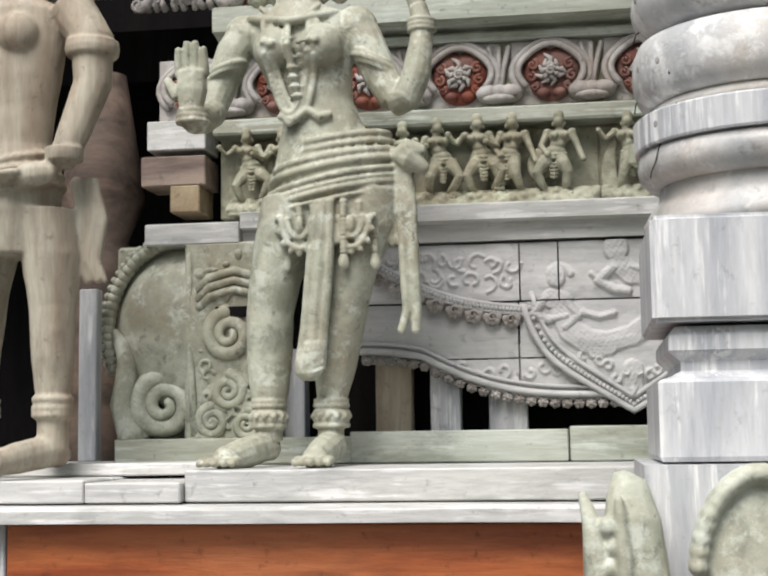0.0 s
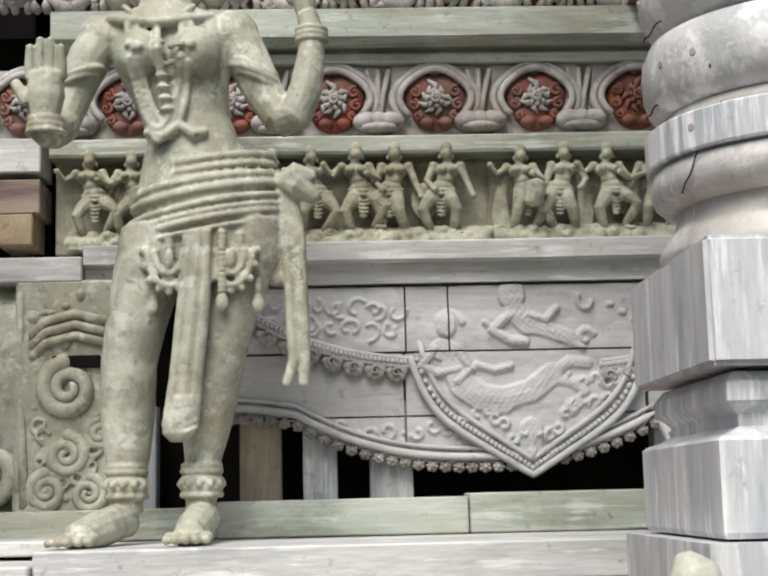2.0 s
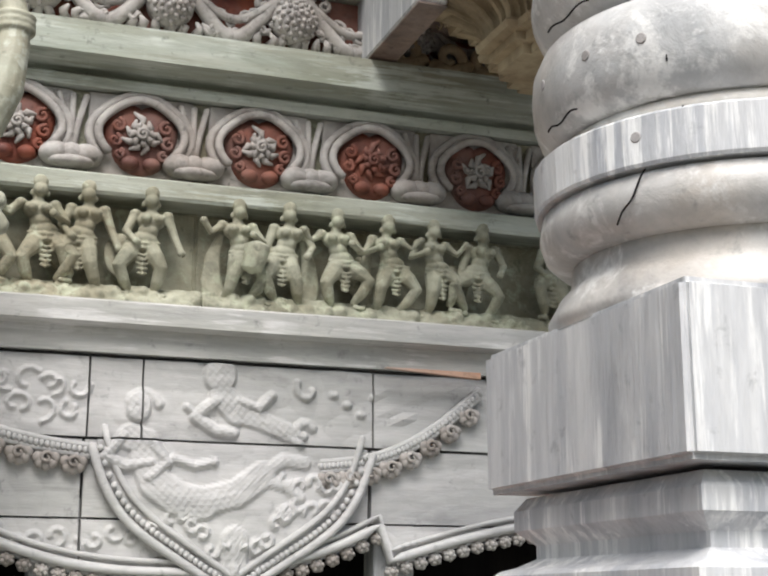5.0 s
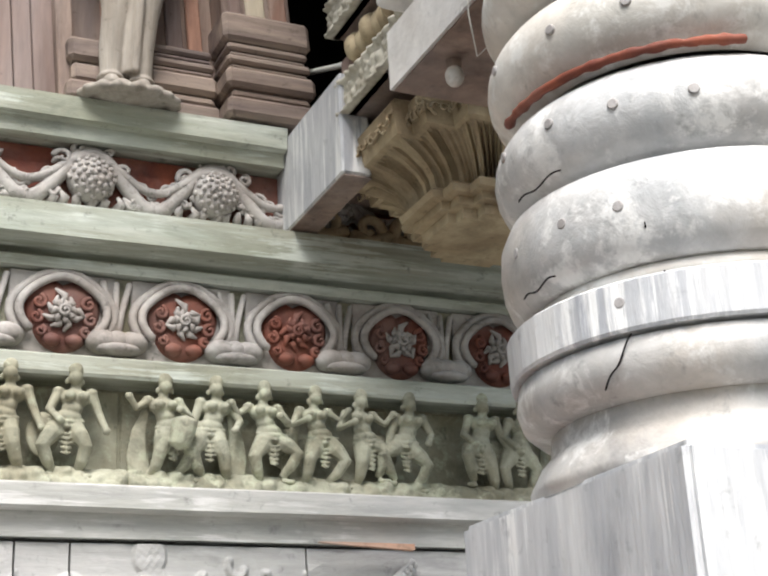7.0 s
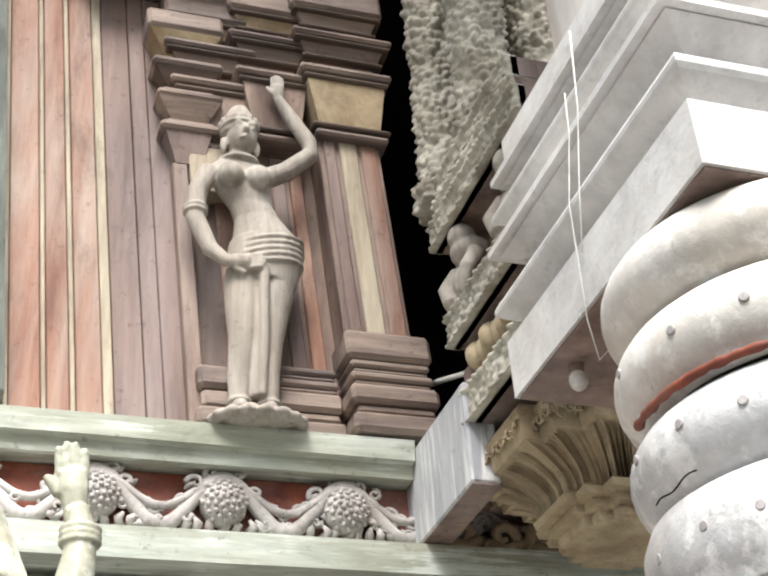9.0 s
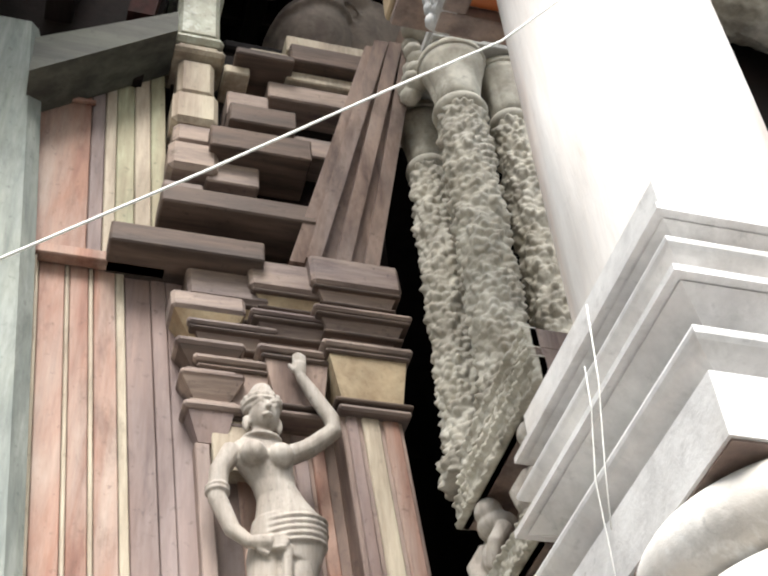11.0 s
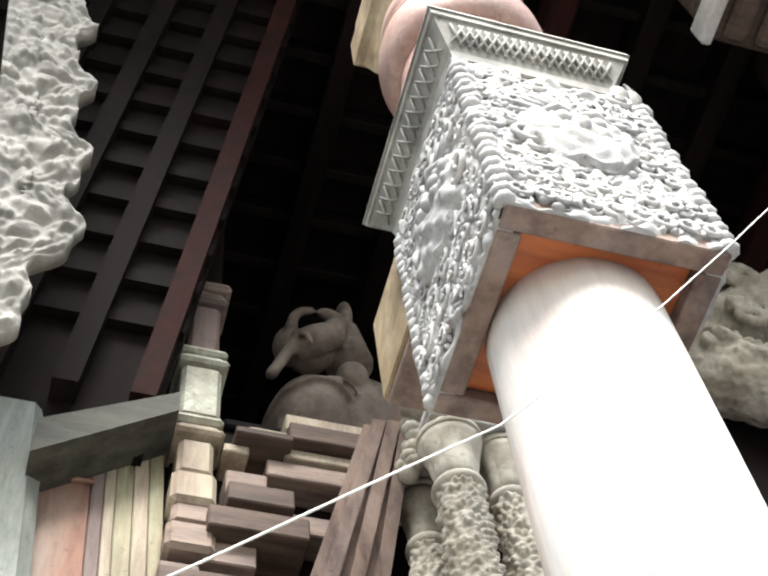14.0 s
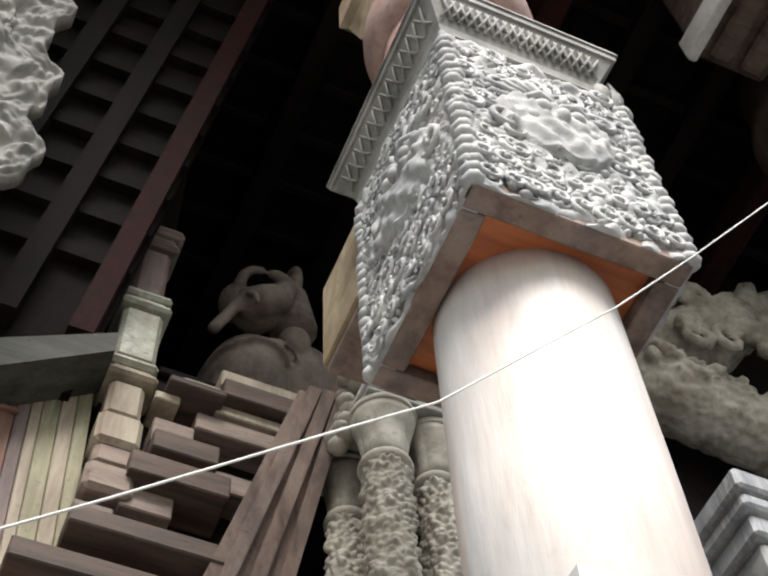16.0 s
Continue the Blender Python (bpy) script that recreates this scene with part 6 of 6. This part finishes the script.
def side_statue():
    bm = bmesh.new()
    Y, X = -0.70, -1.52
    oval(bm, [(X + 0.12, Y, 1.64, 0.045, 0.05), (X + 0.12, Y, 1.75, 0.043, 0.048), (X + 0.118, Y, 1.90, 0.060, 0.068), (X + 0.115, Y, 2.05, 0.066, 0.072), (X + 0.11, Y, 2.2, 0.088, 0.09), (X + 0.08, Y, 2.33, 0.10, 0.10)])
    oval(bm, [(X - 0.13, Y + 0.06, 1.64, 0.04, 0.046), (X - 0.13, Y + 0.06, 1.9, 0.055, 0.06), (X - 0.11, Y + 0.05, 2.1, 0.065, 0.07), (X - 0.08, Y + 0.03, 2.33, 0.10, 0.1)])
    oval(bm, [(X - 0.03, Y, 2.2, 0.13, 0.10), (X - 0.025, Y, 2.32, 0.155, 0.12), (X - 0.02, Y, 2.42, 0.145, 0.11), (X - 0.01, Y, 2.52, 0.112, 0.088), (X, Y, 2.62, 0.112, 0.086), (X, Y, 2.72, 0.13, 0.095), (X - 0.005, Y, 2.82, 0.15, 0.095), (X - 0.01, Y, 2.92, 0.165, 0.085), (X - 0.02, Y, 2.97, 0.08, 0.06), (X - 0.02, Y, 3.06, 0.055, 0.055)])
    ball(bm, X - 0.02, Y - 0.01, 3.14, 0.07, 0.08, 0.09, 18, 14)
    oval(bm, [(X - 0.02, Y, 3.18, 0.08, 0.085), (X - 0.02, Y, 3.25, 0.06, 0.06), (X - 0.02, Y, 3.34, 0.03, 0.03)])
    ball(bm, X + 0.03, Y - 0.07, 2.84, 0.065, 0.06, 0.065, 16, 12)
    tube([(X + 0.16, Y, 2.93, 0.07), (X + 0.235, Y - 0.02, 2.82, 0.064), (X + 0.24, Y - 0.03, 2.69, 0.056), (X + 0.20, Y - 0.06, 2.55, 0.048), (X + 0.17, Y - 0.09, 2.45, 0.038)], 14, bm=bm)
    hand(bm, X + 0.155, Y - 0.10, 2.425, -1, -0.25, -0.15, 1.25, (0, -1, 0.2))
    for z, r in ((2.78, 0.068), (2.795, 0.07), (2.81, 0.068)):
        loop(bm, X + 0.235, Y - 0.022, z, r, r, 0.010)
    for z, r in ((2.46, 0.046), (2.474, 0.048), (2.488, 0.048)):
        loop(bm, X + 0.178, Y - 0.083, z, r, r, 0.008)
    for z, rx in ((2.46, 0.13), (2.43, 0.145), (2.40, 0.152), (2.37, 0.158)):
        loop(bm, X - 0.02, Y, z, rx, rx * 0.78, 0.010, 0.03)
    for dx, t in ((0.205, 0.022), (0.235, 0.02), (0.255, 0.015)):
        tube([(X + dx - 0.03, Y + 0.02, 2.42, t), (X + dx, Y + 0.02, 2.3, t * 1.2), (X + dx - 0.02, Y + 0.02, 2.18, t * 1.2), (X + dx + 0.01, Y + 0.02, 2.12, t * 0.6)], 8, bm=bm)
    for fx, fy in ((X + 0.12, Y), (X - 0.13, Y + 0.06)):
        for z in (1.74, 1.76, 1.785):
            loop(bm, fx, fy, z, 0.052, 0.056, 0.009)
        tube([(fx, fy + 0.06, 1.625, 0.036), (fx - 0.01, fy, 1.64, 0.048), (fx - 0.06, fy - 0.12, 1.62, 0.044), (fx - 0.09, fy - 0.2, 1.607, 0.034)], 12, bm=bm)
    return bm


st2 = part("attendant_statue", side_statue(), wood("brownish_statue_wood", (0.44, 0.41, 0.33), (0.26, 0.22, 0.17), (0.30, 0.19, 0.12), "z", 0.75, amount=0.5), None, "", True)
tagged(fused(st2, 0.006, 0.003, 0.04), "weathered brownish wooden statue with bangles on the ledge", "statue")


def niche_statue():
    bm = bmesh.new()
    Y = -0.10
    oval(bm, [(0.105, Y, 3.44, 0.026, 0.03), (0.105, Y, 3.55, 0.032, 0.036), (0.112, Y - 0.01, 3.66, 0.036, 0.04), (0.112, Y - 0.01, 3.74, 0.045, 0.045), (0.12, Y, 3.86, 0.055, 0.055), (0.15, Y, 3.98, 0.07, 0.07)])
    oval(bm, [(0.185, Y, 3.44, 0.026, 0.03), (0.182, Y, 3.55, 0.034, 0.038), (0.19, Y, 3.66, 0.038, 0.042), (0.205, Y, 3.8, 0.055, 0.055), (0.212, Y, 3.92, 0.066, 0.065), (0.205, Y, 4.0, 0.07, 0.07)])
    oval(bm, [(0.165, Y - 0.005, 3.48, 0.035, 0.03), (0.17, Y - 0.01, 3.7, 0.05, 0.04), (0.17, Y, 3.85, 0.09, 0.055)])
    oval(bm, [(0.18, Y, 3.84, 0.09, 0.065), (0.19, Y, 3.93, 0.105, 0.076), (0.185, Y, 4.0, 0.095, 0.07), (0.165, Y, 4.06, 0.07, 0.055), (0.145, Y, 4.11, 0.064, 0.05), (0.125, Y, 4.16, 0.078, 0.055), (0.11, Y, 4.21, 0.092, 0.055), (0.105, Y, 4.25, 0.08, 0.045), (0.108, Y, 4.275, 0.034, 0.032), (0.112, Y, 4.32, 0.03, 0.03)])
    for x in (0.075, 0.155):
        ball(bm, x, Y - 0.05, 4.185, 0.040, 0.040, 0.040, 16, 12)
    ball(bm, 0.116, Y - 0.015, 4.355, 0.046, 0.050, 0.060, 18, 14)
    tube([(0.118, Y - 0.064, 4.372, 0.007), (0.118, Y - 0.074, 4.347, 0.011)], 7, bm=bm)
    for s in (-1, 1):
        tube([(0.118 + s * 0.008, Y - 0.062, 4.376, 0.005), (0.118 + s * 0.022, Y - 0.062, 4.381, 0.005), (0.118 + s * 0.036, Y - 0.048, 4.374, 0.004)], 6, bm=bm)
        ball(bm, 0.118 + s * 0.021, Y - 0.056, 4.364, 0.010, 0.007, 0.006, 8, 6)
    tube([(0.104, Y - 0.060, 4.324, 0.004), (0.118, Y - 0.068, 4.327, 0.007), (0.132, Y - 0.060, 4.324, 0.004)], 6, bm=bm)
    loop(bm, 0.112, Y - 0.005, 4.392, 0.056, 0.058, 0.006)
    for k in range(16):
        a = 2 * math.pi * k / 16
        ball(bm, 0.112 + 0.055 * math.cos(a), Y + 0.056 * math.sin(a), 4.41, 0.011, 0.011, 0.012, 7, 5)
    oval(bm, [(0.112, Y, 4.37, 0.055, 0.058), (0.112, Y, 4.40, 0.058, 0.06), (0.112, Y, 4.425, 0.046, 0.05), (0.112, Y, 4.445, 0.042, 0.044), (0.112, Y, 4.475, 0.028, 0.03)])
    for s in (-1, 1):
        ball(bm, 0.112 + s * 0.05, Y - 0.01, 4.325, 0.012, 0.012, 0.03, 8, 6)
    tube([(0.025, Y, 4.225, 0.034), (-0.015, Y - 0.01, 4.14, 0.030), (-0.02, Y - 0.015, 4.04, 0.028), (0.02, Y - 0.03, 3.93, 0.024), (0.065, Y - 0.055, 3.875, 0.018)], 12, bm=bm)
    hand(bm, 0.06, Y - 0.06, 3.875, 1, -0.1, 0.02, 0.8, (0, 0, 1))
    tube([(0.185, Y, 4.225, 0.032), (0.25, Y - 0.005, 4.26, 0.030), (0.33, Y - 0.01, 4.335, 0.028), (0.325, Y - 0.01, 4.38, 0.026), (0.27, Y - 0.005, 4.48, 0.022), (0.235, Y - 0.005, 4.54, 0.017)], 12, bm=bm)
    hand(bm, 0.235, Y - 0.005, 4.54, -0.05, 0, 1, 0.7)
    for x, z in ((-0.02, 4.06), (-0.02, 4.075)):
        loop(bm, x, Y - 0.013, z, 0.031, 0.031, 0.006)
    for k in range(5):
        loop(bm, 0.187, Y, 3.97 - 0.02 * k, 0.103 + 0.004 * (k < 3), 0.076, 0.006, 0.02, 28, 6)
    tube([(0.165, Y - 0.065, 3.87, 0.014), (0.165, Y - 0.05, 3.65, 0.014), (0.16, Y - 0.035, 3.48, 0.012)], 8, bm=bm)
    loop(bm, 0.108, Y - 0.01, 4.262, 0.055, 0.045, 0.008)
    for x in (0.105, 0.185):
        tube([(x, Y + 0.01, 3.432, 0.024), (x - 0.01, Y - 0.06, 3.428, 0.022)], 10, bm=bm)
        loop(bm, x, Y, 3.465, 0.031, 0.034, 0.006)
    return bm


def lotus():
    bm = bmesh.new()
    for ring, (r, z, n) in enumerate(((0.115, 3.412, 16), (0.095, 3.424, 13))):
        for k in range(n):
            a = 2 * math.pi * k / n
            ball(bm, 0.155 + r * math.cos(a), -0.105 + r * 0.62 * math.sin(a), z, 0.024, 0.02, 0.013, 8, 6)
    ball(bm, 0.155, -0.105, 3.415, 0.105, 0.07, 0.018, 18, 8)
    return bm


ob = part("niche_statue", niche_statue(), NICHE, None, "", True)
tagged(fused(ob, 0.0045), "dusty grey wooden statue leaning with one arm raised", "statue")
tagged(fused(part("lotus_base", lotus(), NICHE, None, "", True), 0.005), "small carved lotus base under the niche statue", "base")

# ---- elephant on the gallery ----
bm = bmesh.new()
ball(bm, 0.50, 0.52, 7.18, 0.21, 0.28, 0.30, 28, 18)
ball(bm, 0.78, 0.62, 7.35, 0.30, 0.30, 0.34, 22, 16)
ball(bm, 0.70, 0.34, 7.46, 0.085, 0.08, 0.10, 16, 12)
loop(bm, 0.50, 0.50, 7.22, 0.216, 0.28, 0.014, 0.05)
loop(bm, 0.56, 0.50, 7.26, 0.20, 0.27, 0.010, 0.06)
# head with a curled-up trunk
ball(bm, 0.50, 0.38, 7.70, 0.12, 0.13, 0.11, 20, 14)
tube([(0.42, 0.34, 7.66, 0.085), (0.505, 0.28, 7.655, 0.088), (0.59, 0.27, 7.72, 0.078), (0.628, 0.28, 7.84, 0.06), (0.61, 0.3, 7.94, 0.045), (0.575, 0.3, 7.985, 0.034), (0.54, 0.3, 7.975, 0.026)], 14, bm=bm)
tube([(0.385, 0.33, 7.80, 0.035), (0.40, 0.31, 7.90, 0.03), (0.44, 0.3, 7.955, 0.027), (0.50, 0.3, 7.985, 0.022)], 10, bm=bm)
ball(bm, 0.40, 0.42, 7.78, 0.09, 0.1, 0.13, 14, 10)
tube([(0.41, 0.24, 7.62, 0.014), (0.44, 0.2, 7.55, 0.018), (0.455, 0.2, 7.49, 0.012)], 8, bm=bm)
for k in range(12):
    ball(bm, 0.285 + 0.011 * k, 0.34 - 0.003 * k, 7.36 + 0.027 * k, 0.035, 0.035, 0.03, 8, 6)
ball(bm, 0.71, 0.42, 8.16, 0.05, 0.09, 0.15, 14, 10)
tube([(0.72, 0.42, 7.7, 0.13), (0.72, 0.42, 8.05, 0.07)], 12, bm=bm)
for x, y in ((0.42, 0.45), (0.60, 0.45), (0.75, 0.75), (0.92, 0.7)):
    tube([(x, y, 7.1, 0.11), (x, y, 6.75, 0.10), (x, y, 6.51, 0.11)], 12, bm=bm)
# wood colour darkened for the shade that the elephant stands in
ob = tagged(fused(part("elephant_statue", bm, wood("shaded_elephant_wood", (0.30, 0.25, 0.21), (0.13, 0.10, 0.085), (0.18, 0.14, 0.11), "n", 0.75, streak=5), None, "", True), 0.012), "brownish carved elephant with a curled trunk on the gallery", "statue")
# gallery's shade is put into this floor's black colour
tagged(part("gallery_floor", slab(-0.0, 2.4, 0.02, 2.5, 6.40, 6.455, 0.01), BLACK), "timber gallery floor coloured black for shade", "floor", kind="structure")

# ---- carved gable edge near the eave ----
bm = carved(0.34, 3.5, 44, 330, lambda a, b: 0.02 + 0.035 * lumps(a, b, 0.10, 8.0) + 0.02 * lumps(a, b, 0.04, 2.0))
for v in bm.verts:
    z = v.co.z
    if v.co.x > 0.17:
        v.co.x += 0.04 * math.sin(z * 14) + 0.02 * math.sin(z * 31)
    v.co.x -= 0.13 * z + 0.42 * max(0.0, 0.62 - z)
    v.co.y -= 0.262 * z
tagged(part("carved_bargeboard", moved(bm, Matrix.Translation((-0.99, -0.52, 5.85))), GREY, None, "", True), "silvery carved bargeboard with a toothed edge", "bargeboard", kind="structure")
tagged(part("bargeboard_batten", slab(-1.6, -1.1, -0.62, -0.5, 6.4, 9.4, 0.01), BROWN), "brown timber board behind the carved bargeboard", "board", kind="structure")

# ---- serpent carving and far capitals on the east side ----
bm = bmesh.new()
# neck and trunk of the beast
tube([(2.35, 0.0, 7.62, 0.20), (2.62, -0.1, 7.80, 0.24), (2.85, -0.2, 7.93, 0.22), (3.0, -0.26, 7.98, 0.17)], 16, bm=bm)
ball(bm, 2.98, -0.3, 8.02, 0.2, 0.18, 0.17, 22, 16)
ball(bm, 2.93, -0.42, 8.10, 0.055, 0.05, 0.045, 12, 9)
# upper jaw, a fan of fleshy lobes, and the lower jaw
for k, (dx, dz) in enumerate(((0.16, 0.34), (0.30, 0.32), (0.40, 0.24), (0.43, 0.12), (0.40, 0.02))):
    tube([(3.02, -0.34, 8.06, 0.075), (3.02 + dx * 0.6, -0.38, 8.06 + dz * 0.55, 0.07), (3.02 + dx, -0.38, 8.06 + dz, 0.062), (3.04 + dx * 1.12, -0.34, 8.05 + dz * 1.1, 0.03)], 10, bm=bm)
tube([(2.90, -0.36, 7.88, 0.085), (3.08, -0.42, 7.80, 0.075), (3.22, -0.42, 7.74, 0.065), (3.36, -0.38, 7.80, 0.045), (3.40, -0.36, 7.88, 0.02)], 12, bm=bm)
for k in range(4):
    tube([(3.10 + 0.07 * k, -0.43, 7.83 - 0.012 * k, 0.016), (3.11 + 0.07 * k, -0.44, 7.90 - 0.012 * k, 0.006)], 6, bm=bm)
tube([(3.05, -0.40, 7.72, 0.05), (3.22, -0.42, 7.60, 0.05), (3.34, -0.4, 7.58, 0.06), (3.40, -0.38, 7.66, 0.04), (3.34, -0.4, 7.70, 0.025)], 10, bm=bm)
for cx, cz, r, tw, st in ((2.74, 8.12, 0.11, 1, 3.4), (2.62, 7.62, 0.12, -1, 2.2), (2.86, 7.70, 0.11, 1, 0.8), (3.40, 7.42, 0.12, -1, 1.2), (3.58, 7.30, 0.12, 1, 0.2)):
    tube(spiral(cx, cz, r, 1.3, r * 0.36, -0.38, tw, st, 20), 9, bm=bm)
# crest blocks behind the brow
for k in range(4):
    ball(bm, 2.66 + 0.04 * k, -0.25, 8.16 + 0.05 * k, 0.07, 0.1, 0.035, 10, 7)
# the carved beam that it rides on
tube([(2.05, -0.1, 7.52, 0.16), (2.4, -0.15, 7.34, 0.19), (2.75, -0.2, 7.20, 0.19), (3.15, -0.2, 7.14, 0.18), (3.6, -0.2, 7.10, 0.18), (4.0, -0.2, 7.04, 0.16)], 16, bm=bm)
rng = random.Random(17)
for k in range(110):
    u = rng.random()
    x = 2.1 + 1.8 * u
    ball(bm, x, -0.33 - 0.05 * rng.random(), 7.47 - 0.46 * u ** 0.6 + rng.uniform(-0.06, 0.13), rng.uniform(0.025, 0.05), 0.04, rng.uniform(0.02, 0.035), 8, 6)
tube([(3.30, -0.3, 7.5, 0.05), (3.36, -0.32, 7.60, 0.05), (3.44, -0.3, 7.64, 0.03)], 8, bm=bm)
tagged(fused(part("serpent_carving", bm, KNOB, None, "", True), 0.012, 0.03, 0.05), "carved open-jawed beast on a scaly bracket, grey-brown wood", "carving")
far = thing("gallery_capital", "pale square timber capital on the far side", "capital")
for z0, z1, h in ((5.2, 6.30, 0.26), (6.30, 6.42, 0.30), (6.42, 6.50, 0.34), (6.50, 6.62, 0.37)):
    part("block", slab(2.62 - h, 2.62 + h, -0.1 - h, -0.1 + h, z0, z1 - 0.002, 0.015), LICHEN if z1 < 6.35 else SILVER, far)
part("shaft", slab(2.42, 2.82, -0.3, 0.05, 3.2, 5.198, 0.02), BROWN, far)
hang = thing("hanging_capital", "pale fluted timber boss under the ceiling", "capital")
part("body", slab(2.11, 2.52, -2.6, -1.5, 8.46, 9.5, 0.02), UMBER, hang)
# lit edge painted as a whitish board against the umber underside
part("side_board", slab(2.05, 2.108, -2.6, -1.48, 8.40, 8.62, 0.012), CAPITAL, hang, "front board coloured whitish as the lit face")
for k in range(2):
    part("flute", slab(2.16 + 0.18 * k, 2.29 + 0.18 * k, -2.55, -1.52, 8.405, 8.458, 0.025), UMBER, hang)
boss = thing("fluted_boss", "brown fluted lotus boss hanging from the ceiling", "boss")
bm = lathe([(0.40, 7.95), (0.47, 8.05), (0.50, 8.25), (0.46, 8.5), (0.40, 8.7), (0.44, 8.78), (0.44, 8.88), (0.38, 8.95), (0.36, 9.5)], 96)
for v in bm.verts:
    a = math.atan2(v.co.y, v.co.x)
    k = 1 - 0.07 * abs(math.sin(a * 9)) * max(0.0, min(1.0, (8.75 - v.co.z) / 0.3))
    v.co.x, v.co.y = v.co.x * k, v.co.y * k
    if v.co.z < 8.0:
        v.co.z += 0.06 * abs(math.sin(a * 9))
part("petals", moved(bm, Matrix.Translation((3.3, -1.33, 0))), UMBER, boss, "", True)
hang.matrix_basis = Matrix.Translation((0.1, 0, 0))
far.matrix_basis = Matrix.Translation((0.15, 0, -0.28))

# ---- cords ----
def cord(name, pts, r, label):
    ob = tagged(part(name, tube([(*p, r) for p in pts], 6), CORD, None, "", True), label, "cord")
    if name == "loose_string":
        ob.matrix_basis = BACK


cord("cord", [(x, -2.15, z) for x, z in ((-1.5, 2.05), (-0.95, 2.49), (-0.63, 2.785), (-0.413, 2.984), (-0.155, 3.228), (0.013, 3.384), (0.411, 3.886), (0.662, 4.235), (1.05, 4.79), (1.69, 5.70), (2.6, 7.05))], 0.0019, "thin white cord strung across the porch")
cord("cord", [(0.655, -0.02, 3.62), (0.75, -0.25, 3.56), (0.85, -0.4, 3.5)], 0.008, "short white cord beside the bracket")
cord("loose_string", [(0.152, -1.93, 2.97), (0.150, -1.925, 2.90), (0.146, -1.90, 2.80), (0.150, -1.89, 2.70), (0.16, -1.87, 2.64), (0.185, -1.84, 2.60), (0.205, -1.86, 2.62)], 0.0011, "loose white string hanging from the capital")
cord("loose_string", [(0.154, -1.97, 3.05), (0.150, -1.96, 2.92), (0.147, -1.93, 2.80), (0.150, -1.905, 2.72)], 0.0011, "loose white string hanging from the capital")

# carved leaf at the column's foot
bm = bmesh.new()
tube([(0.185, -2.17, 1.2, 0.055), (0.18, -2.18, 1.4, 0.055), (0.172, -2.18, 1.53, 0.046), (0.165, -2.17, 1.585, 0.034), (0.15, -2.17, 1.60, 0.018)], 14, bm=bm, flat=0.7)
tube([(0.13, -2.19, 1.2, 0.03), (0.118, -2.19, 1.45, 0.026), (0.108, -2.19, 1.53, 0.016), (0.094, -2.18, 1.575, 0.008)], 10, bm=bm)
tube([(0.16, -2.21, 1.3, 0.014), (0.158, -2.215, 1.48, 0.013), (0.15, -2.21, 1.57, 0.008)], 8, bm=bm)
for k in range(9):
    ball(bm, 0.135 + 0.01 * (k % 2), -2.2, 1.26 + 0.033 * k, 0.018, 0.02, 0.018, 8, 6)
tagged(fused(part("carved_leaf", bm, GREEN, None, "", True), 0.004), "greenish carved wooden leaf finial beside the column", "carving")
bm = bmesh.new()
ball(bm, 0.37, -2.17, 1.44, 0.105, 0.05, 0.17, 24, 18)
for k in range(16):
    a = 2.0 * k / 15 + 1.0
    ball(bm, 0.37 + 0.10 * math.cos(a), -2.2, 1.44 + 0.165 * math.sin(a), 0.018, 0.03, 0.018, 8, 6)
tagged(fused(part("carved_boss", bm, GREEN, None, "", True), 0.005), "rounded greenish carved boss at the column's foot", "carving")
